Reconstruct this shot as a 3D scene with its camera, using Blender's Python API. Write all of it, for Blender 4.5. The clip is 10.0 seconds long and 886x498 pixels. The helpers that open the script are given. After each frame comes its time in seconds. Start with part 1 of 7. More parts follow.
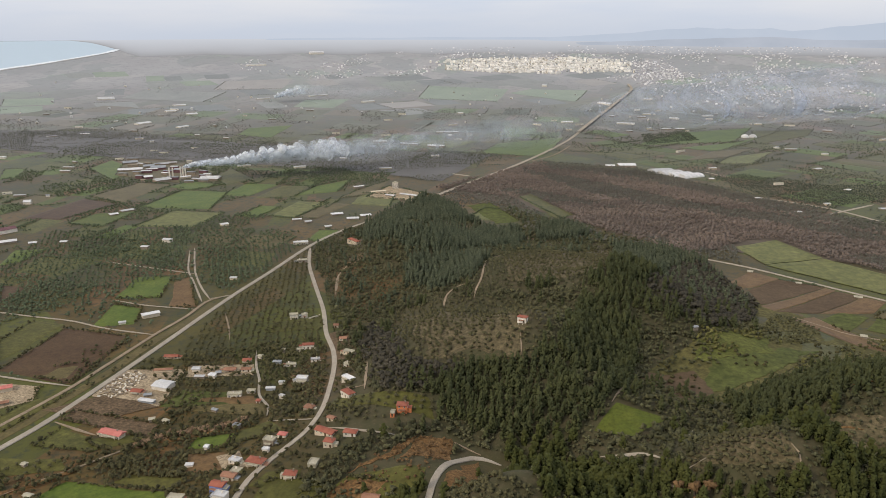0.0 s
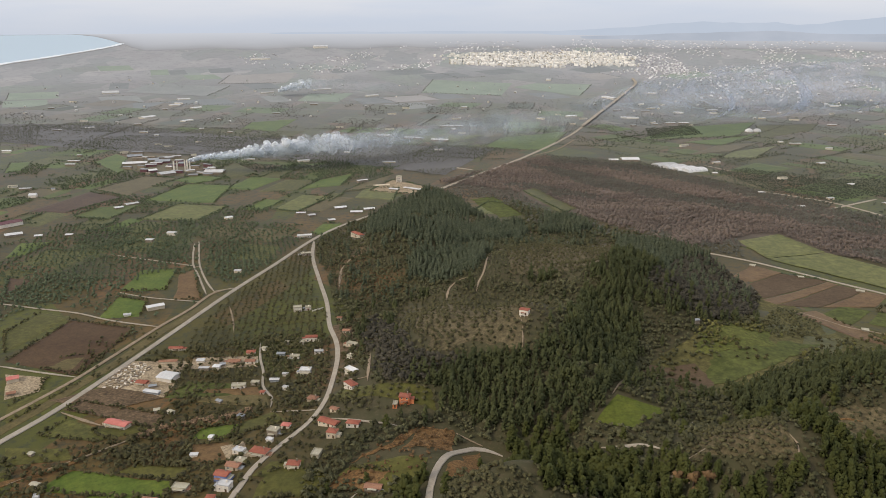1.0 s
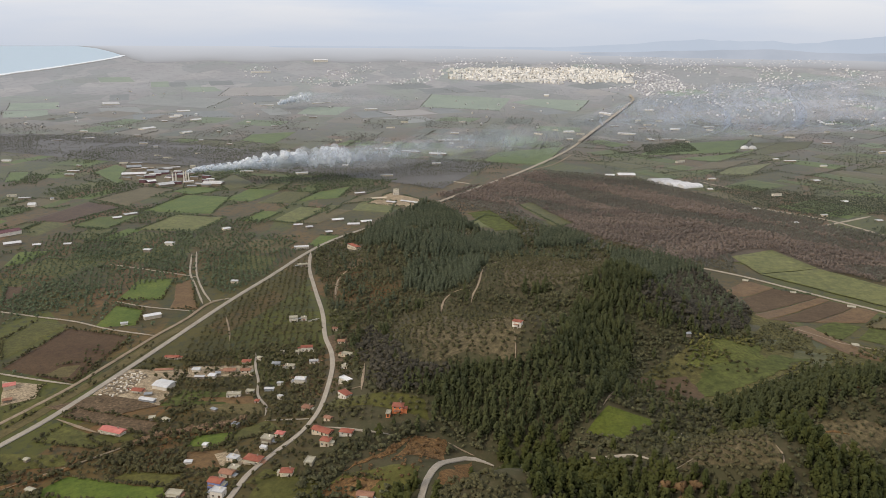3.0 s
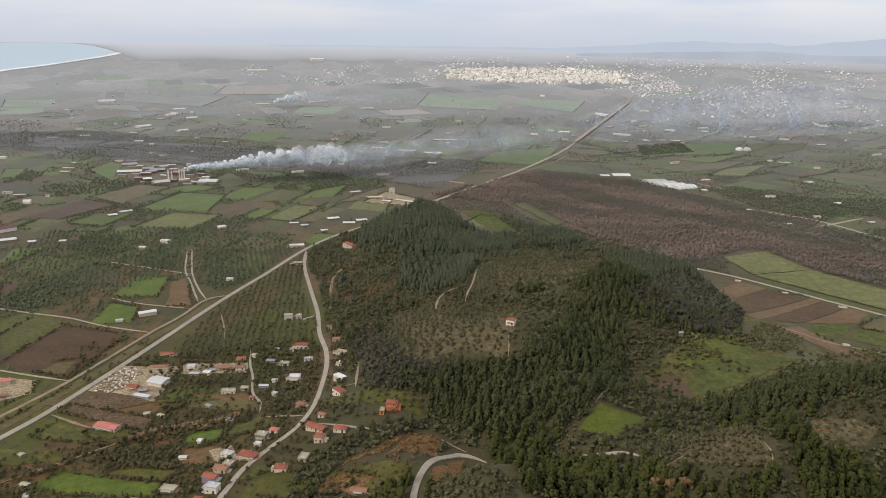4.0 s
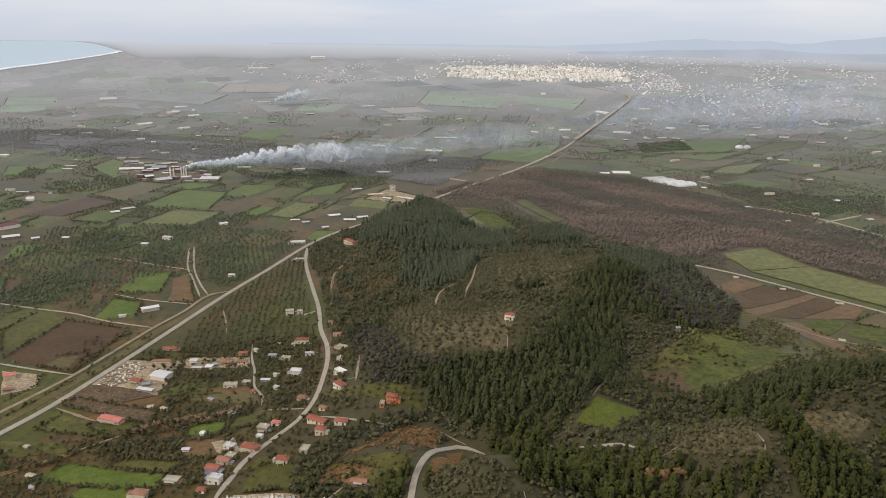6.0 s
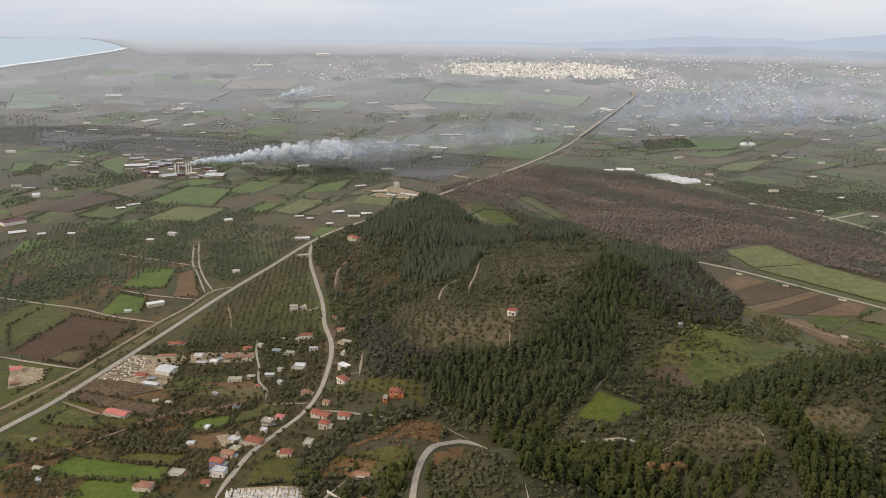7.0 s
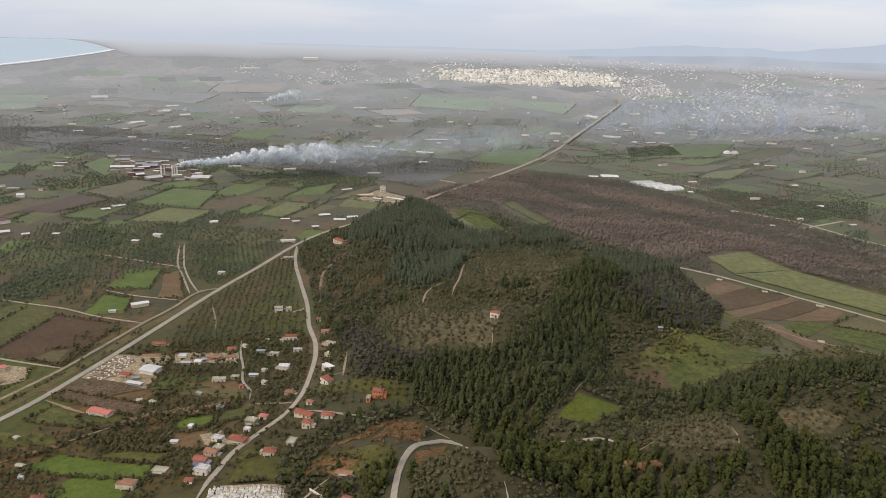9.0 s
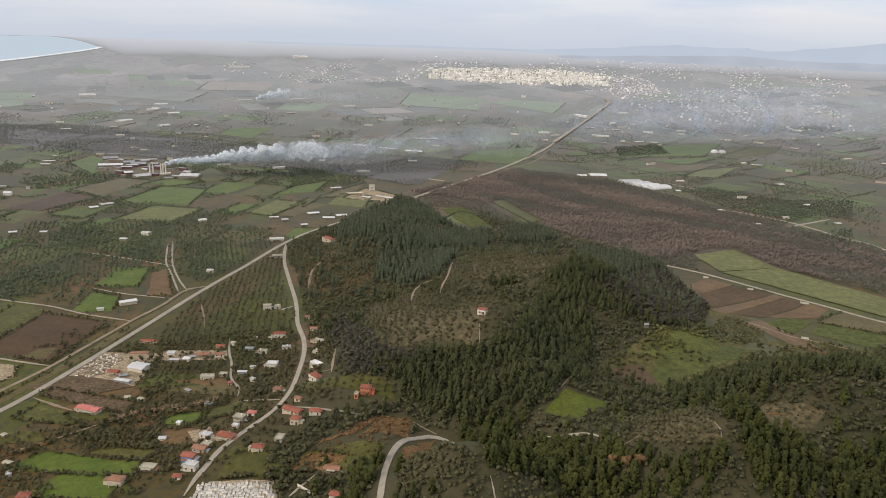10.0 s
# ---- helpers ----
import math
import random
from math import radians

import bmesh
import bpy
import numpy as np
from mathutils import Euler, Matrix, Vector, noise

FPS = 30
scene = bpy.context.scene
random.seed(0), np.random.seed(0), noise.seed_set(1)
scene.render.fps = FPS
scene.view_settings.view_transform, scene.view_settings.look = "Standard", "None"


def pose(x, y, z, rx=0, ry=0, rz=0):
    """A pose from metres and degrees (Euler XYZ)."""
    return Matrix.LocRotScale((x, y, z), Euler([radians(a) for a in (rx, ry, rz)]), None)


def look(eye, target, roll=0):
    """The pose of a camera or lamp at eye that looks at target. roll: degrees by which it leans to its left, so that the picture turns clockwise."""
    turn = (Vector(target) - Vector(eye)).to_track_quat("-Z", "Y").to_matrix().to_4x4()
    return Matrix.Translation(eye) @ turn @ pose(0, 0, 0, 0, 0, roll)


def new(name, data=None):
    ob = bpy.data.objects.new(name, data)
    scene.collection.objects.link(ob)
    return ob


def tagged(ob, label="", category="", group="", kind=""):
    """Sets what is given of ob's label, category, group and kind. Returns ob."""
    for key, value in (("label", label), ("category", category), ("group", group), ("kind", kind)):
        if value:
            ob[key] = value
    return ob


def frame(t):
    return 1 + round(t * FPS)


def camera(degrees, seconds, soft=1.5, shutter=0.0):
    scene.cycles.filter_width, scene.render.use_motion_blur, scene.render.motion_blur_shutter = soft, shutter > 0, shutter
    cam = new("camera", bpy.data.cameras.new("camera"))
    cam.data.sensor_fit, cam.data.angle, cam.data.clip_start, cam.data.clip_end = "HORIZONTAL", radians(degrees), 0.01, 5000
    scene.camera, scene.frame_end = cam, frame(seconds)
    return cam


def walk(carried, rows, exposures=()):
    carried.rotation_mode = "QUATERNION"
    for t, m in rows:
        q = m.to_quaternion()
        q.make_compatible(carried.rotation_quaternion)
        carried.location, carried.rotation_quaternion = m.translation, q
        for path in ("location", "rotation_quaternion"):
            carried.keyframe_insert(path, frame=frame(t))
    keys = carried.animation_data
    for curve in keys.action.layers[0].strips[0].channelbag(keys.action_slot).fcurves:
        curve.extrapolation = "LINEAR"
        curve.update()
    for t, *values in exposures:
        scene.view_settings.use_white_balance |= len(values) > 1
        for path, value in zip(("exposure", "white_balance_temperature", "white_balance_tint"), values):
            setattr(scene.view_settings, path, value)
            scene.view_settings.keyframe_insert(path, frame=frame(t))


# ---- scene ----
cam = camera(60.1, 10.0, soft=0.7)
PATH = [
    (0, (-6.836, -36.299, 286.199), (-6.987, -34.385, 285.639), -0.1),
    (0.5, (-6.312, -38.109, 286.11), (-6.463, -36.198, 285.539), 0.1),
    (1, (-5.405, -39.979, 286.056), (-5.566, -38.07, 285.482), -0.1),
    (1.5, (-4.535, -41.929, 286.076), (-4.701, -40.019, 285.506), -0.1),
    (2, (-3.579, -43.834, 286.226), (-3.743, -41.923, 285.658), 0.1),
    (2.5, (-2.789, -45.657, 286.337), (-2.95, -43.737, 285.798), 0.3),
    (4, (-0.912, -51.436, 286.532), (-1.057, -49.516, 285.993), 0.9),
    (4.5, (-0.104, -53.326, 286.536), (-0.239, -51.406, 285.991), 0.9),
    (5, (0.383, -55.296, 286.479), (0.254, -53.378, 285.927), 0.9),
    (5.5, (0.642, -57.156, 286.512), (0.505, -55.236, 285.971), 0.9),
    (7, (2.367, -62.36, 286.438), (2.208, -60.444, 285.887), 0.9),
    (7.5, (3.154, -64.164, 286.32), (3.0, -62.247, 285.769), 1.0),
    (8, (3.938, -66.329, 286.035), (3.792, -64.411, 285.487), 1.1),
    (8.5, (4.391, -68.068, 286.149), (4.255, -66.146, 285.61), 1.5),
    (9, (4.856, -69.939, 286.063), (4.732, -68.017, 285.527), 1.7),
    (9.5, (5.424, -72.016, 286.068), (5.294, -70.086, 285.557), 1.9),
    (10, (7.011, -73.946, 285.976), (6.913, -72.022, 285.438), 1.9),
]
walk(cam, [(t, look(e, g, r)) for t, e, g, r in PATH])
scene.cycles.transparent_max_bounces = 24


# ---- light ----
world = bpy.data.worlds.new("overcast_sky")
scene.world = world
world.use_nodes = True
wn, wl = world.node_tree.nodes, world.node_tree.links
wn.clear()
SUN_UP, SUN_TURN = 38.0, 235.0
sky = wn.new("ShaderNodeTexSky")
sky.sky_type, sky.sun_disc = "NISHITA", False
sky.sun_elevation, sky.sun_rotation = radians(SUN_UP), radians(SUN_TURN)
sky.air_density, sky.dust_density = 1.0, 3.0
clear = wn.new("ShaderNodeBackground")
clear.inputs["Strength"].default_value = 0.1
wl.new(sky.outputs[0], clear.inputs["Color"])
wco = wn.new("ShaderNodeTexCoord")
wmap = wn.new("ShaderNodeMapping")
wmap.inputs["Scale"].default_value = (2.0, 2.0, 14.0)
wl.new(wco.outputs["Generated"], wmap.inputs["Vector"])
wnoise = wn.new("ShaderNodeTexNoise")
wnoise.inputs["Scale"].default_value, wnoise.inputs["Detail"].default_value = 1.6, 5.0
wl.new(wmap.outputs[0], wnoise.inputs["Vector"])
wramp = wn.new("ShaderNodeValToRGB")
wramp.color_ramp.elements[0].position, wramp.color_ramp.elements[0].color = 0.35, (0.62, 0.69, 0.82, 1)
wramp.color_ramp.elements[1].position, wramp.color_ramp.elements[1].color = 0.62, (0.82, 0.82, 0.85, 1)
wl.new(wnoise.outputs["Fac"], wramp.inputs[0])
cloud = wn.new("ShaderNodeBackground")
cloud.inputs["Strength"].default_value = 1.15
wsep = wn.new("ShaderNodeSeparateXYZ")
wl.new(wco.outputs["Generated"], wsep.inputs[0])
wlow = wn.new("ShaderNodeMapRange")
wlow.inputs["From Min"].default_value, wlow.inputs["From Max"].default_value = -0.02, 0.05
wl.new(wsep.outputs["Z"], wlow.inputs["Value"])
whaze = wn.new("ShaderNodeMix")
whaze.data_type = "RGBA"
whaze.inputs["A"].default_value = (0.575, 0.625, 0.72, 1)
wl.new(wlow.outputs[0], whaze.inputs["Factor"])
wl.new(wramp.outputs[0], whaze.inputs["B"])
wl.new(whaze.outputs["Result"], cloud.inputs["Color"])
wmix = wn.new("ShaderNodeMixShader")
wmix.inputs[0].default_value = 0.85
wl.new(clear.outputs[0], wmix.inputs[1])
wl.new(cloud.outputs[0], wmix.inputs[2])
wout = wn.new("ShaderNodeOutputWorld")
wl.new(wmix.outputs[0], wout.inputs[0])

sun_data = bpy.data.lights.new("sun", "SUN")
sun_data.energy, sun_data.angle, sun_data.color = 1.6, radians(14), (1.0, 0.87, 0.67)
sun = new("sun", sun_data)
a, e = radians(SUN_TURN), radians(SUN_UP)
sun_dir = Vector((math.sin(a) * math.cos(e), math.cos(a) * math.cos(e), math.sin(e)))
sun.matrix_world = look(sun_dir * 900 + Vector((0, 500, 0)), (0, 500, 0))


# ---- materials ----
def surf(name, c1, c2, scale=0.15, c3=None, fine=1.2, rough=0.9, bump=0.3, veil=0.0, island=0.0, each=0.0, stretch=None, contrast=0.3, mottle=0.0):
    """A rough surface with large patches (c1 to c2), fine grain (towards c3), relief, and a gloss at grazing sight."""
    m = bpy.data.materials.new(name)
    m.use_nodes = True
    n, l = m.node_tree.nodes, m.node_tree.links
    n.clear()
    geo = n.new("ShaderNodeNewGeometry")
    mp = n.new("ShaderNodeMapping")
    if stretch:
        mp.inputs["Rotation"].default_value = (0, 0, -radians(stretch[0]))
        mp.inputs["Scale"].default_value = (stretch[1], stretch[2], 1)
    l.new(geo.outputs["Position"], mp.inputs["Vector"])
    big = n.new("ShaderNodeTexNoise")
    big.inputs["Scale"].default_value, big.inputs["Detail"].default_value = scale, 6.0
    big.inputs["Roughness"].default_value = 0.62
    l.new(mp.outputs[0], big.inputs["Vector"])
    small = n.new("ShaderNodeTexNoise")
    small.inputs["Scale"].default_value, small.inputs["Detail"].default_value = fine, 3.0
    l.new(mp.outputs[0], small.inputs["Vector"])
    ramp = n.new("ShaderNodeValToRGB")
    ramp.color_ramp.elements[0].position, ramp.color_ramp.elements[0].color = 0.5 - contrast / 2, (*c1, 1)
    ramp.color_ramp.elements[1].position, ramp.color_ramp.elements[1].color = 0.5 + contrast / 2, (*c2, 1)
    l.new(big.outputs["Fac"], ramp.inputs[0])
    mix = n.new("ShaderNodeMix")
    mix.data_type = "RGBA"
    fr = n.new("ShaderNodeMapRange")
    fr.inputs["From Min"].default_value, fr.inputs["From Max"].default_value = 0.45, 0.7
    fr.inputs["To Max"].default_value = 0.6
    l.new(small.outputs["Fac"], fr.inputs["Value"])
    l.new(fr.outputs[0], mix.inputs["Factor"])
    l.new(ramp.outputs[0], mix.inputs["A"])
    mix.inputs["B"].default_value = (*(c3 or tuple(0.6 * v for v in c1)), 1)
    col = mix.outputs["Result"]
    if mottle:
        mid = n.new("ShaderNodeTexNoise")
        mid.inputs["Scale"].default_value, mid.inputs["Detail"].default_value, mid.inputs["Roughness"].default_value = scale * 7, 5.0, 0.7
        l.new(mp.outputs[0], mid.inputs["Vector"])
        mm = n.new("ShaderNodeMapRange")
        mm.inputs["From Min"].default_value, mm.inputs["From Max"].default_value = 0.38, 0.66
        mm.inputs["To Min"].default_value, mm.inputs["To Max"].default_value = 1 - mottle, 1 + mottle
        l.new(mid.outputs["Fac"], mm.inputs["Value"])
        mv = n.new("ShaderNodeHueSaturation")
        l.new(mm.outputs[0], mv.inputs["Value"])
        l.new(col, mv.inputs["Color"])
        col = mv.outputs[0]
    if island or each:
        hsv = n.new("ShaderNodeHueSaturation")
        mr = n.new("ShaderNodeMapRange")
        amount = island or each
        mr.inputs["To Min"].default_value, mr.inputs["To Max"].default_value = 1 - amount, 1 + amount
        if island:
            l.new(geo.outputs["Random Per Island"], mr.inputs["Value"])
        else:
            info = n.new("ShaderNodeObjectInfo")
            l.new(info.outputs["Random"], mr.inputs["Value"])
        l.new(mr.outputs[0], hsv.inputs["Value"])
        l.new(col, hsv.inputs["Color"])
        col = hsv.outputs[0]
    bs = n.new("ShaderNodeBsdfPrincipled")
    bs.inputs["Roughness"].default_value = rough
    bs.inputs["Specular IOR Level"].default_value = 0.25
    l.new(col, bs.inputs["Base Color"])
    if bump:
        bp = n.new("ShaderNodeBump")
        bp.inputs["Strength"].default_value, bp.inputs["Distance"].default_value = bump, 0.4
        l.new(small.outputs["Fac"], bp.inputs["Height"])
        l.new(bp.outputs[0], bs.inputs["Normal"])
    res = bs.outputs[0]
    if veil:
        res = add_veil(n, l, res, veil)
    out = n.new("ShaderNodeOutputMaterial")
    l.new(res, out.inputs[0])
    return m


def add_veil(n, l, shader, veil, share=None):
    """A wide gloss that grows at grazing sight, standing in for haze on distant surfaces."""
    lw = n.new("ShaderNodeLayerWeight")
    lw.inputs["Blend"].default_value = 0.5
    pw = n.new("ShaderNodeMath")
    pw.operation = "POWER"
    pw.inputs[1].default_value = 7.0
    l.new(lw.outputs["Facing"], pw.inputs[0])
    ml = n.new("ShaderNodeMath")
    ml.operation = "MULTIPLY"
    ml.inputs[1].default_value = veil
    l.new(pw.outputs[0], ml.inputs[0])
    if share:
        sh = n.new("ShaderNodeMath")
        sh.operation = "MULTIPLY"
        l.new(ml.outputs[0], sh.inputs[0])
        l.new(share, sh.inputs[1])
        ml = sh
    gl = n.new("ShaderNodeBsdfGlossy")
    gl.inputs["Roughness"].default_value = 0.55
    gl.inputs["Color"].default_value = (0.80, 0.84, 0.91, 1)
    mx = n.new("ShaderNodeMixShader")
    l.new(ml.outputs[0], mx.inputs[0])
    l.new(shader, mx.inputs[1])
    l.new(gl.outputs[0], mx.inputs[2])
    return mx.outputs[0]


V = 0.31
M_GREEN = surf("spring_grass", (0.080, 0.114, 0.014), (0.122, 0.148, 0.022), 0.03, (0.052, 0.082, 0.012), 0.5, veil=V, mottle=0.16)
M_LIME = surf("yellow_green_meadow", (0.118, 0.122, 0.032), (0.155, 0.152, 0.043), 0.015, (0.104, 0.104, 0.030), 0.3, veil=V, mottle=0.25)
M_OLIVE = surf("olive_meadow", (0.076, 0.074, 0.017), (0.116, 0.106, 0.025), 0.025, (0.064, 0.056, 0.014), 0.4, veil=V, mottle=0.25)
M_DARKGREEN = surf("dark_crop", (0.070, 0.092, 0.013), (0.106, 0.118, 0.019), 0.03, (0.052, 0.065, 0.012), 0.5, veil=V, mottle=0.16)
M_PLOUGH = surf("ploughed_earth", (0.072, 0.039, 0.017), (0.100, 0.059, 0.026), 0.03, (0.050, 0.030, 0.013), 0.6, veil=V, mottle=0.16)
M_EARTH = surf("tan_earth", (0.124, 0.071, 0.029), (0.183, 0.112, 0.046), 0.03, (0.089, 0.052, 0.023), 0.6, veil=V, mottle=0.16)
M_STUBBLE = surf("stubble_field", (0.101, 0.079, 0.029), (0.144, 0.111, 0.043), 0.03, (0.075, 0.063, 0.024), 0.5, veil=V, mottle=0.16)
M_BARE = surf("bare_orange_soil", (0.142, 0.075, 0.027), (0.206, 0.117, 0.049), 0.08, (0.082, 0.054, 0.021), 0.4, contrast=0.2, mottle=0.4)
M_YARD = surf("gravel_yard", (0.288, 0.222, 0.141), (0.432, 0.339, 0.221), 0.08, (0.192, 0.138, 0.086), 0.5, mottle=0.4)
M_ROAD = surf("worn_asphalt", (0.311, 0.269, 0.217), (0.409, 0.354, 0.284), 0.06, (0.250, 0.215, 0.170), 0.9, bump=0.1)
M_LANE = surf("village_asphalt", (0.325, 0.278, 0.221), (0.422, 0.362, 0.287), 0.08, (0.254, 0.218, 0.172), 0.9, bump=0.1)
M_DIRT = surf("dirt_track", (0.250, 0.187, 0.126), (0.340, 0.260, 0.180), 0.08, (0.150, 0.125, 0.072), 0.6)
M_GRAVEL = surf("pale_gravel", (0.321, 0.272, 0.208), (0.426, 0.363, 0.283), 0.1, (0.227, 0.190, 0.141), 0.7)
M_CONC = surf("concrete", (0.378, 0.340, 0.254), (0.493, 0.450, 0.336), 0.2, (0.294, 0.260, 0.197), 1.0, bump=0.1)
M_WHITE = surf("white_render", (0.671, 0.605, 0.509), (0.814, 0.745, 0.640), 0.25, (0.528, 0.475, 0.399), 1.5, bump=0.05, each=0.16)
M_CREAM = surf("cream_render", (0.56, 0.47, 0.34), (0.68, 0.58, 0.44), 0.25, (0.45, 0.38, 0.28), 1.5, bump=0.05, each=0.12)
M_ORANGE = surf("orange_render", (0.62, 0.20, 0.08), (0.72, 0.27, 0.12), 0.25, (0.5, 0.16, 0.07), 1.5, bump=0.05)
M_BLUE = surf("blue_render", (0.20, 0.25, 0.48), (0.26, 0.31, 0.55), 0.25, (0.16, 0.2, 0.4), 1.5, bump=0.05)
M_STONE = surf("rough_stone_wall", (0.24, 0.20, 0.15), (0.34, 0.28, 0.21), 0.3, (0.16, 0.13, 0.1), 1.5, bump=0.3)
M_RED = surf("terracotta_tiles", (0.276, 0.086, 0.056), (0.368, 0.132, 0.085), 0.2, (0.230, 0.096, 0.062), 2.0, bump=0.3, each=0.15)
M_PINK = surf("faded_red_sheet_roof", (0.50, 0.16, 0.13), (0.60, 0.22, 0.18), 0.2, (0.42, 0.16, 0.13), 2.0, bump=0.1)
M_BROWN = surf("old_brown_tiles", (0.26, 0.13, 0.08), (0.36, 0.19, 0.12), 0.25, (0.18, 0.1, 0.07), 2.0, bump=0.3, each=0.15)
M_SHEET = surf("pale_sheet_roof", (0.520, 0.505, 0.490), (0.690, 0.675, 0.655), 0.1, (0.430, 0.415, 0.400), 1.2, bump=0.05, rough=0.5, each=0.2)
M_GREY = surf("grey_sheet_roof", (0.26, 0.27, 0.28), (0.36, 0.37, 0.38), 0.15, (0.2, 0.2, 0.2), 1.2, bump=0.05, rough=0.6)
M_MAROON = surf("maroon_cladding", (0.144, 0.068, 0.075), (0.194, 0.108, 0.112), 0.15, (0.108, 0.054, 0.062), 1.2, bump=0.05)
M_GLASS = surf("dark_window_glass", (0.03, 0.035, 0.04), (0.05, 0.055, 0.06), 0.5, (0.02, 0.02, 0.025), 2.0, rough=0.15, bump=0)
M_WOOD = surf("dark_door_wood", (0.10, 0.06, 0.035), (0.15, 0.09, 0.05), 0.8, (0.07, 0.04, 0.02), 3.0, bump=0.1)
M_REED = surf("dry_reeds", (0.190, 0.120, 0.070), (0.270, 0.185, 0.115), 0.2, (0.120, 0.080, 0.048), 0.6, island=0.3, bump=0)
M_OAK = surf("dull_oak_twigs", (0.050, 0.045, 0.032), (0.081, 0.070, 0.049), 0.04, (0.039, 0.035, 0.026), 0.4, island=0.2, bump=0, mottle=0.25)
M_MAQUIS = surf("evergreen_scrub", (0.058, 0.058, 0.025), (0.117, 0.110, 0.055), 0.025, (0.052, 0.051, 0.024), 0.3, island=0.28, bump=0, mottle=0.35)
M_RUST = surf("rusty_winter_shrubs", (0.110, 0.062, 0.028), (0.175, 0.105, 0.048), 0.06, (0.080, 0.052, 0.024), 0.5, island=0.3, bump=0)
M_ROUGH = surf("weedy_waste_ground", (0.105, 0.070, 0.038), (0.163, 0.108, 0.063), 0.06, (0.070, 0.052, 0.025), 0.5, mottle=0.45)
M_GARDENTREE = surf("dark_garden_leaves", (0.053, 0.049, 0.020), (0.097, 0.086, 0.036), 0.04, (0.042, 0.040, 0.017), 0.5, island=0.28, bump=0, mottle=0.3)
M_GROVELEAF = surf("dark_olive_leaves", (0.067, 0.063, 0.028), (0.108, 0.095, 0.044), 0.06, (0.050, 0.048, 0.022), 0.5, island=0.22, bump=0, mottle=0.2)
M_LUSH = surf("lush_valley_grass", (0.084, 0.094, 0.020), (0.128, 0.130, 0.032), 0.05, (0.066, 0.070, 0.018), 0.4, mottle=0.35)
M_LIMEBUSH = surf("yellow_green_bushes", (0.098, 0.096, 0.030), (0.158, 0.146, 0.048), 0.05, (0.076, 0.072, 0.024), 0.5, island=0.25, bump=0)
M_ROWTREE = surf("dark_winter_foliage", (0.096, 0.104, 0.070), (0.140, 0.142, 0.100), 0.012, (0.080, 0.086, 0.060), 0.3, island=0.15, bump=0, veil=0.1)
M_BARK = surf("bark", (0.07, 0.055, 0.04), (0.11, 0.085, 0.065), 0.8, (0.05, 0.04, 0.03), 3.0)
M_PINE = surf("pine_needles", (0.047, 0.054, 0.021), (0.084, 0.089, 0.032), 0.05, (0.036, 0.043, 0.018), 0.35, island=0.14, bump=0, mottle=0.25)
# pine green with the blue and paleness of haze put in
M_PINE3 = surf("hazed_pine_needles", (0.067, 0.080, 0.048), (0.102, 0.113, 0.066), 0.04, (0.051, 0.061, 0.038), 0.35, island=0.18, bump=0, mottle=0.2)
M_PINE2 = surf("bright_pine_needles", (0.043, 0.050, 0.012), (0.075, 0.078, 0.018), 0.05, (0.032, 0.038, 0.011), 0.35, island=0.14, bump=0, mottle=0.25)
M_OLIVETREE = surf("olive_leaves", (0.072, 0.072, 0.035), (0.115, 0.110, 0.056), 0.06, (0.051, 0.051, 0.026), 0.5, island=0.25, bump=0, mottle=0.2)
M_TWIG = surf("bare_winter_twigs", (0.133, 0.104, 0.084), (0.233, 0.177, 0.142), 0.012, (0.157, 0.125, 0.105), 0.25, island=0.12, bump=0, veil=0.15, stretch=(-48, 0.35, 1.0), mottle=0.2)
# far fields: haze is put into these pale, greyed colours
F_GREEN = surf("hazed_far_grass", (0.225, 0.262, 0.190), (0.265, 0.300, 0.218), 0.012, (0.205, 0.230, 0.178), 0.12, veil=V)
F_OLIVE = surf("hazed_far_meadow", (0.232, 0.236, 0.212), (0.275, 0.276, 0.245), 0.012, (0.205, 0.205, 0.188), 0.12, veil=V)
F_DARK = surf("hazed_grove_land", (0.185, 0.192, 0.178), (0.222, 0.226, 0.208), 0.02, (0.162, 0.168, 0.156), 0.15, veil=V)
F_TAN = surf("hazed_far_earth", (0.300, 0.276, 0.248), (0.345, 0.318, 0.284), 0.012, (0.262, 0.244, 0.220), 0.12, veil=V)
M_GROVE = surf("grove_land", (0.083, 0.080, 0.021), (0.122, 0.116, 0.027), 0.03, (0.060, 0.063, 0.015), 0.25, veil=V, mottle=0.3)
M_WOODLAND = surf("leaf_litter", (0.102, 0.082, 0.061), (0.142, 0.110, 0.084), 0.02, (0.082, 0.066, 0.049), 0.3)
M_BELT = surf("damp_belt_ground", (0.097, 0.087, 0.074), (0.129, 0.114, 0.096), 0.01, (0.083, 0.076, 0.064), 0.15, veil=V)
M_EASTLEAF = surf("dark_orchard_leaves", (0.060, 0.070, 0.048), (0.090, 0.102, 0.070), 0.03, (0.050, 0.058, 0.042), 1.0, island=0.2, bump=0)
M_GROVETREE = surf("dull_grove_leaves", (0.078, 0.096, 0.053), (0.120, 0.141, 0.080), 0.03, (0.062, 0.076, 0.044), 1.0, island=0.25, bump=0)
M_MEADOW = surf("winter_meadow", (0.073, 0.085, 0.020), (0.102, 0.111, 0.029), 0.02, (0.061, 0.064, 0.019), 0.4, mottle=0.3)
M_PASTURE = surf("rough_valley_pasture", (0.088, 0.080, 0.026), (0.125, 0.108, 0.036), 0.03, (0.066, 0.056, 0.022), 0.5, mottle=0.35)
M_TILLED = surf("tilled_brown_soil", (0.092, 0.061, 0.035), (0.126, 0.085, 0.049), 0.03, (0.070, 0.048, 0.027), 0.6, mottle=0.16)
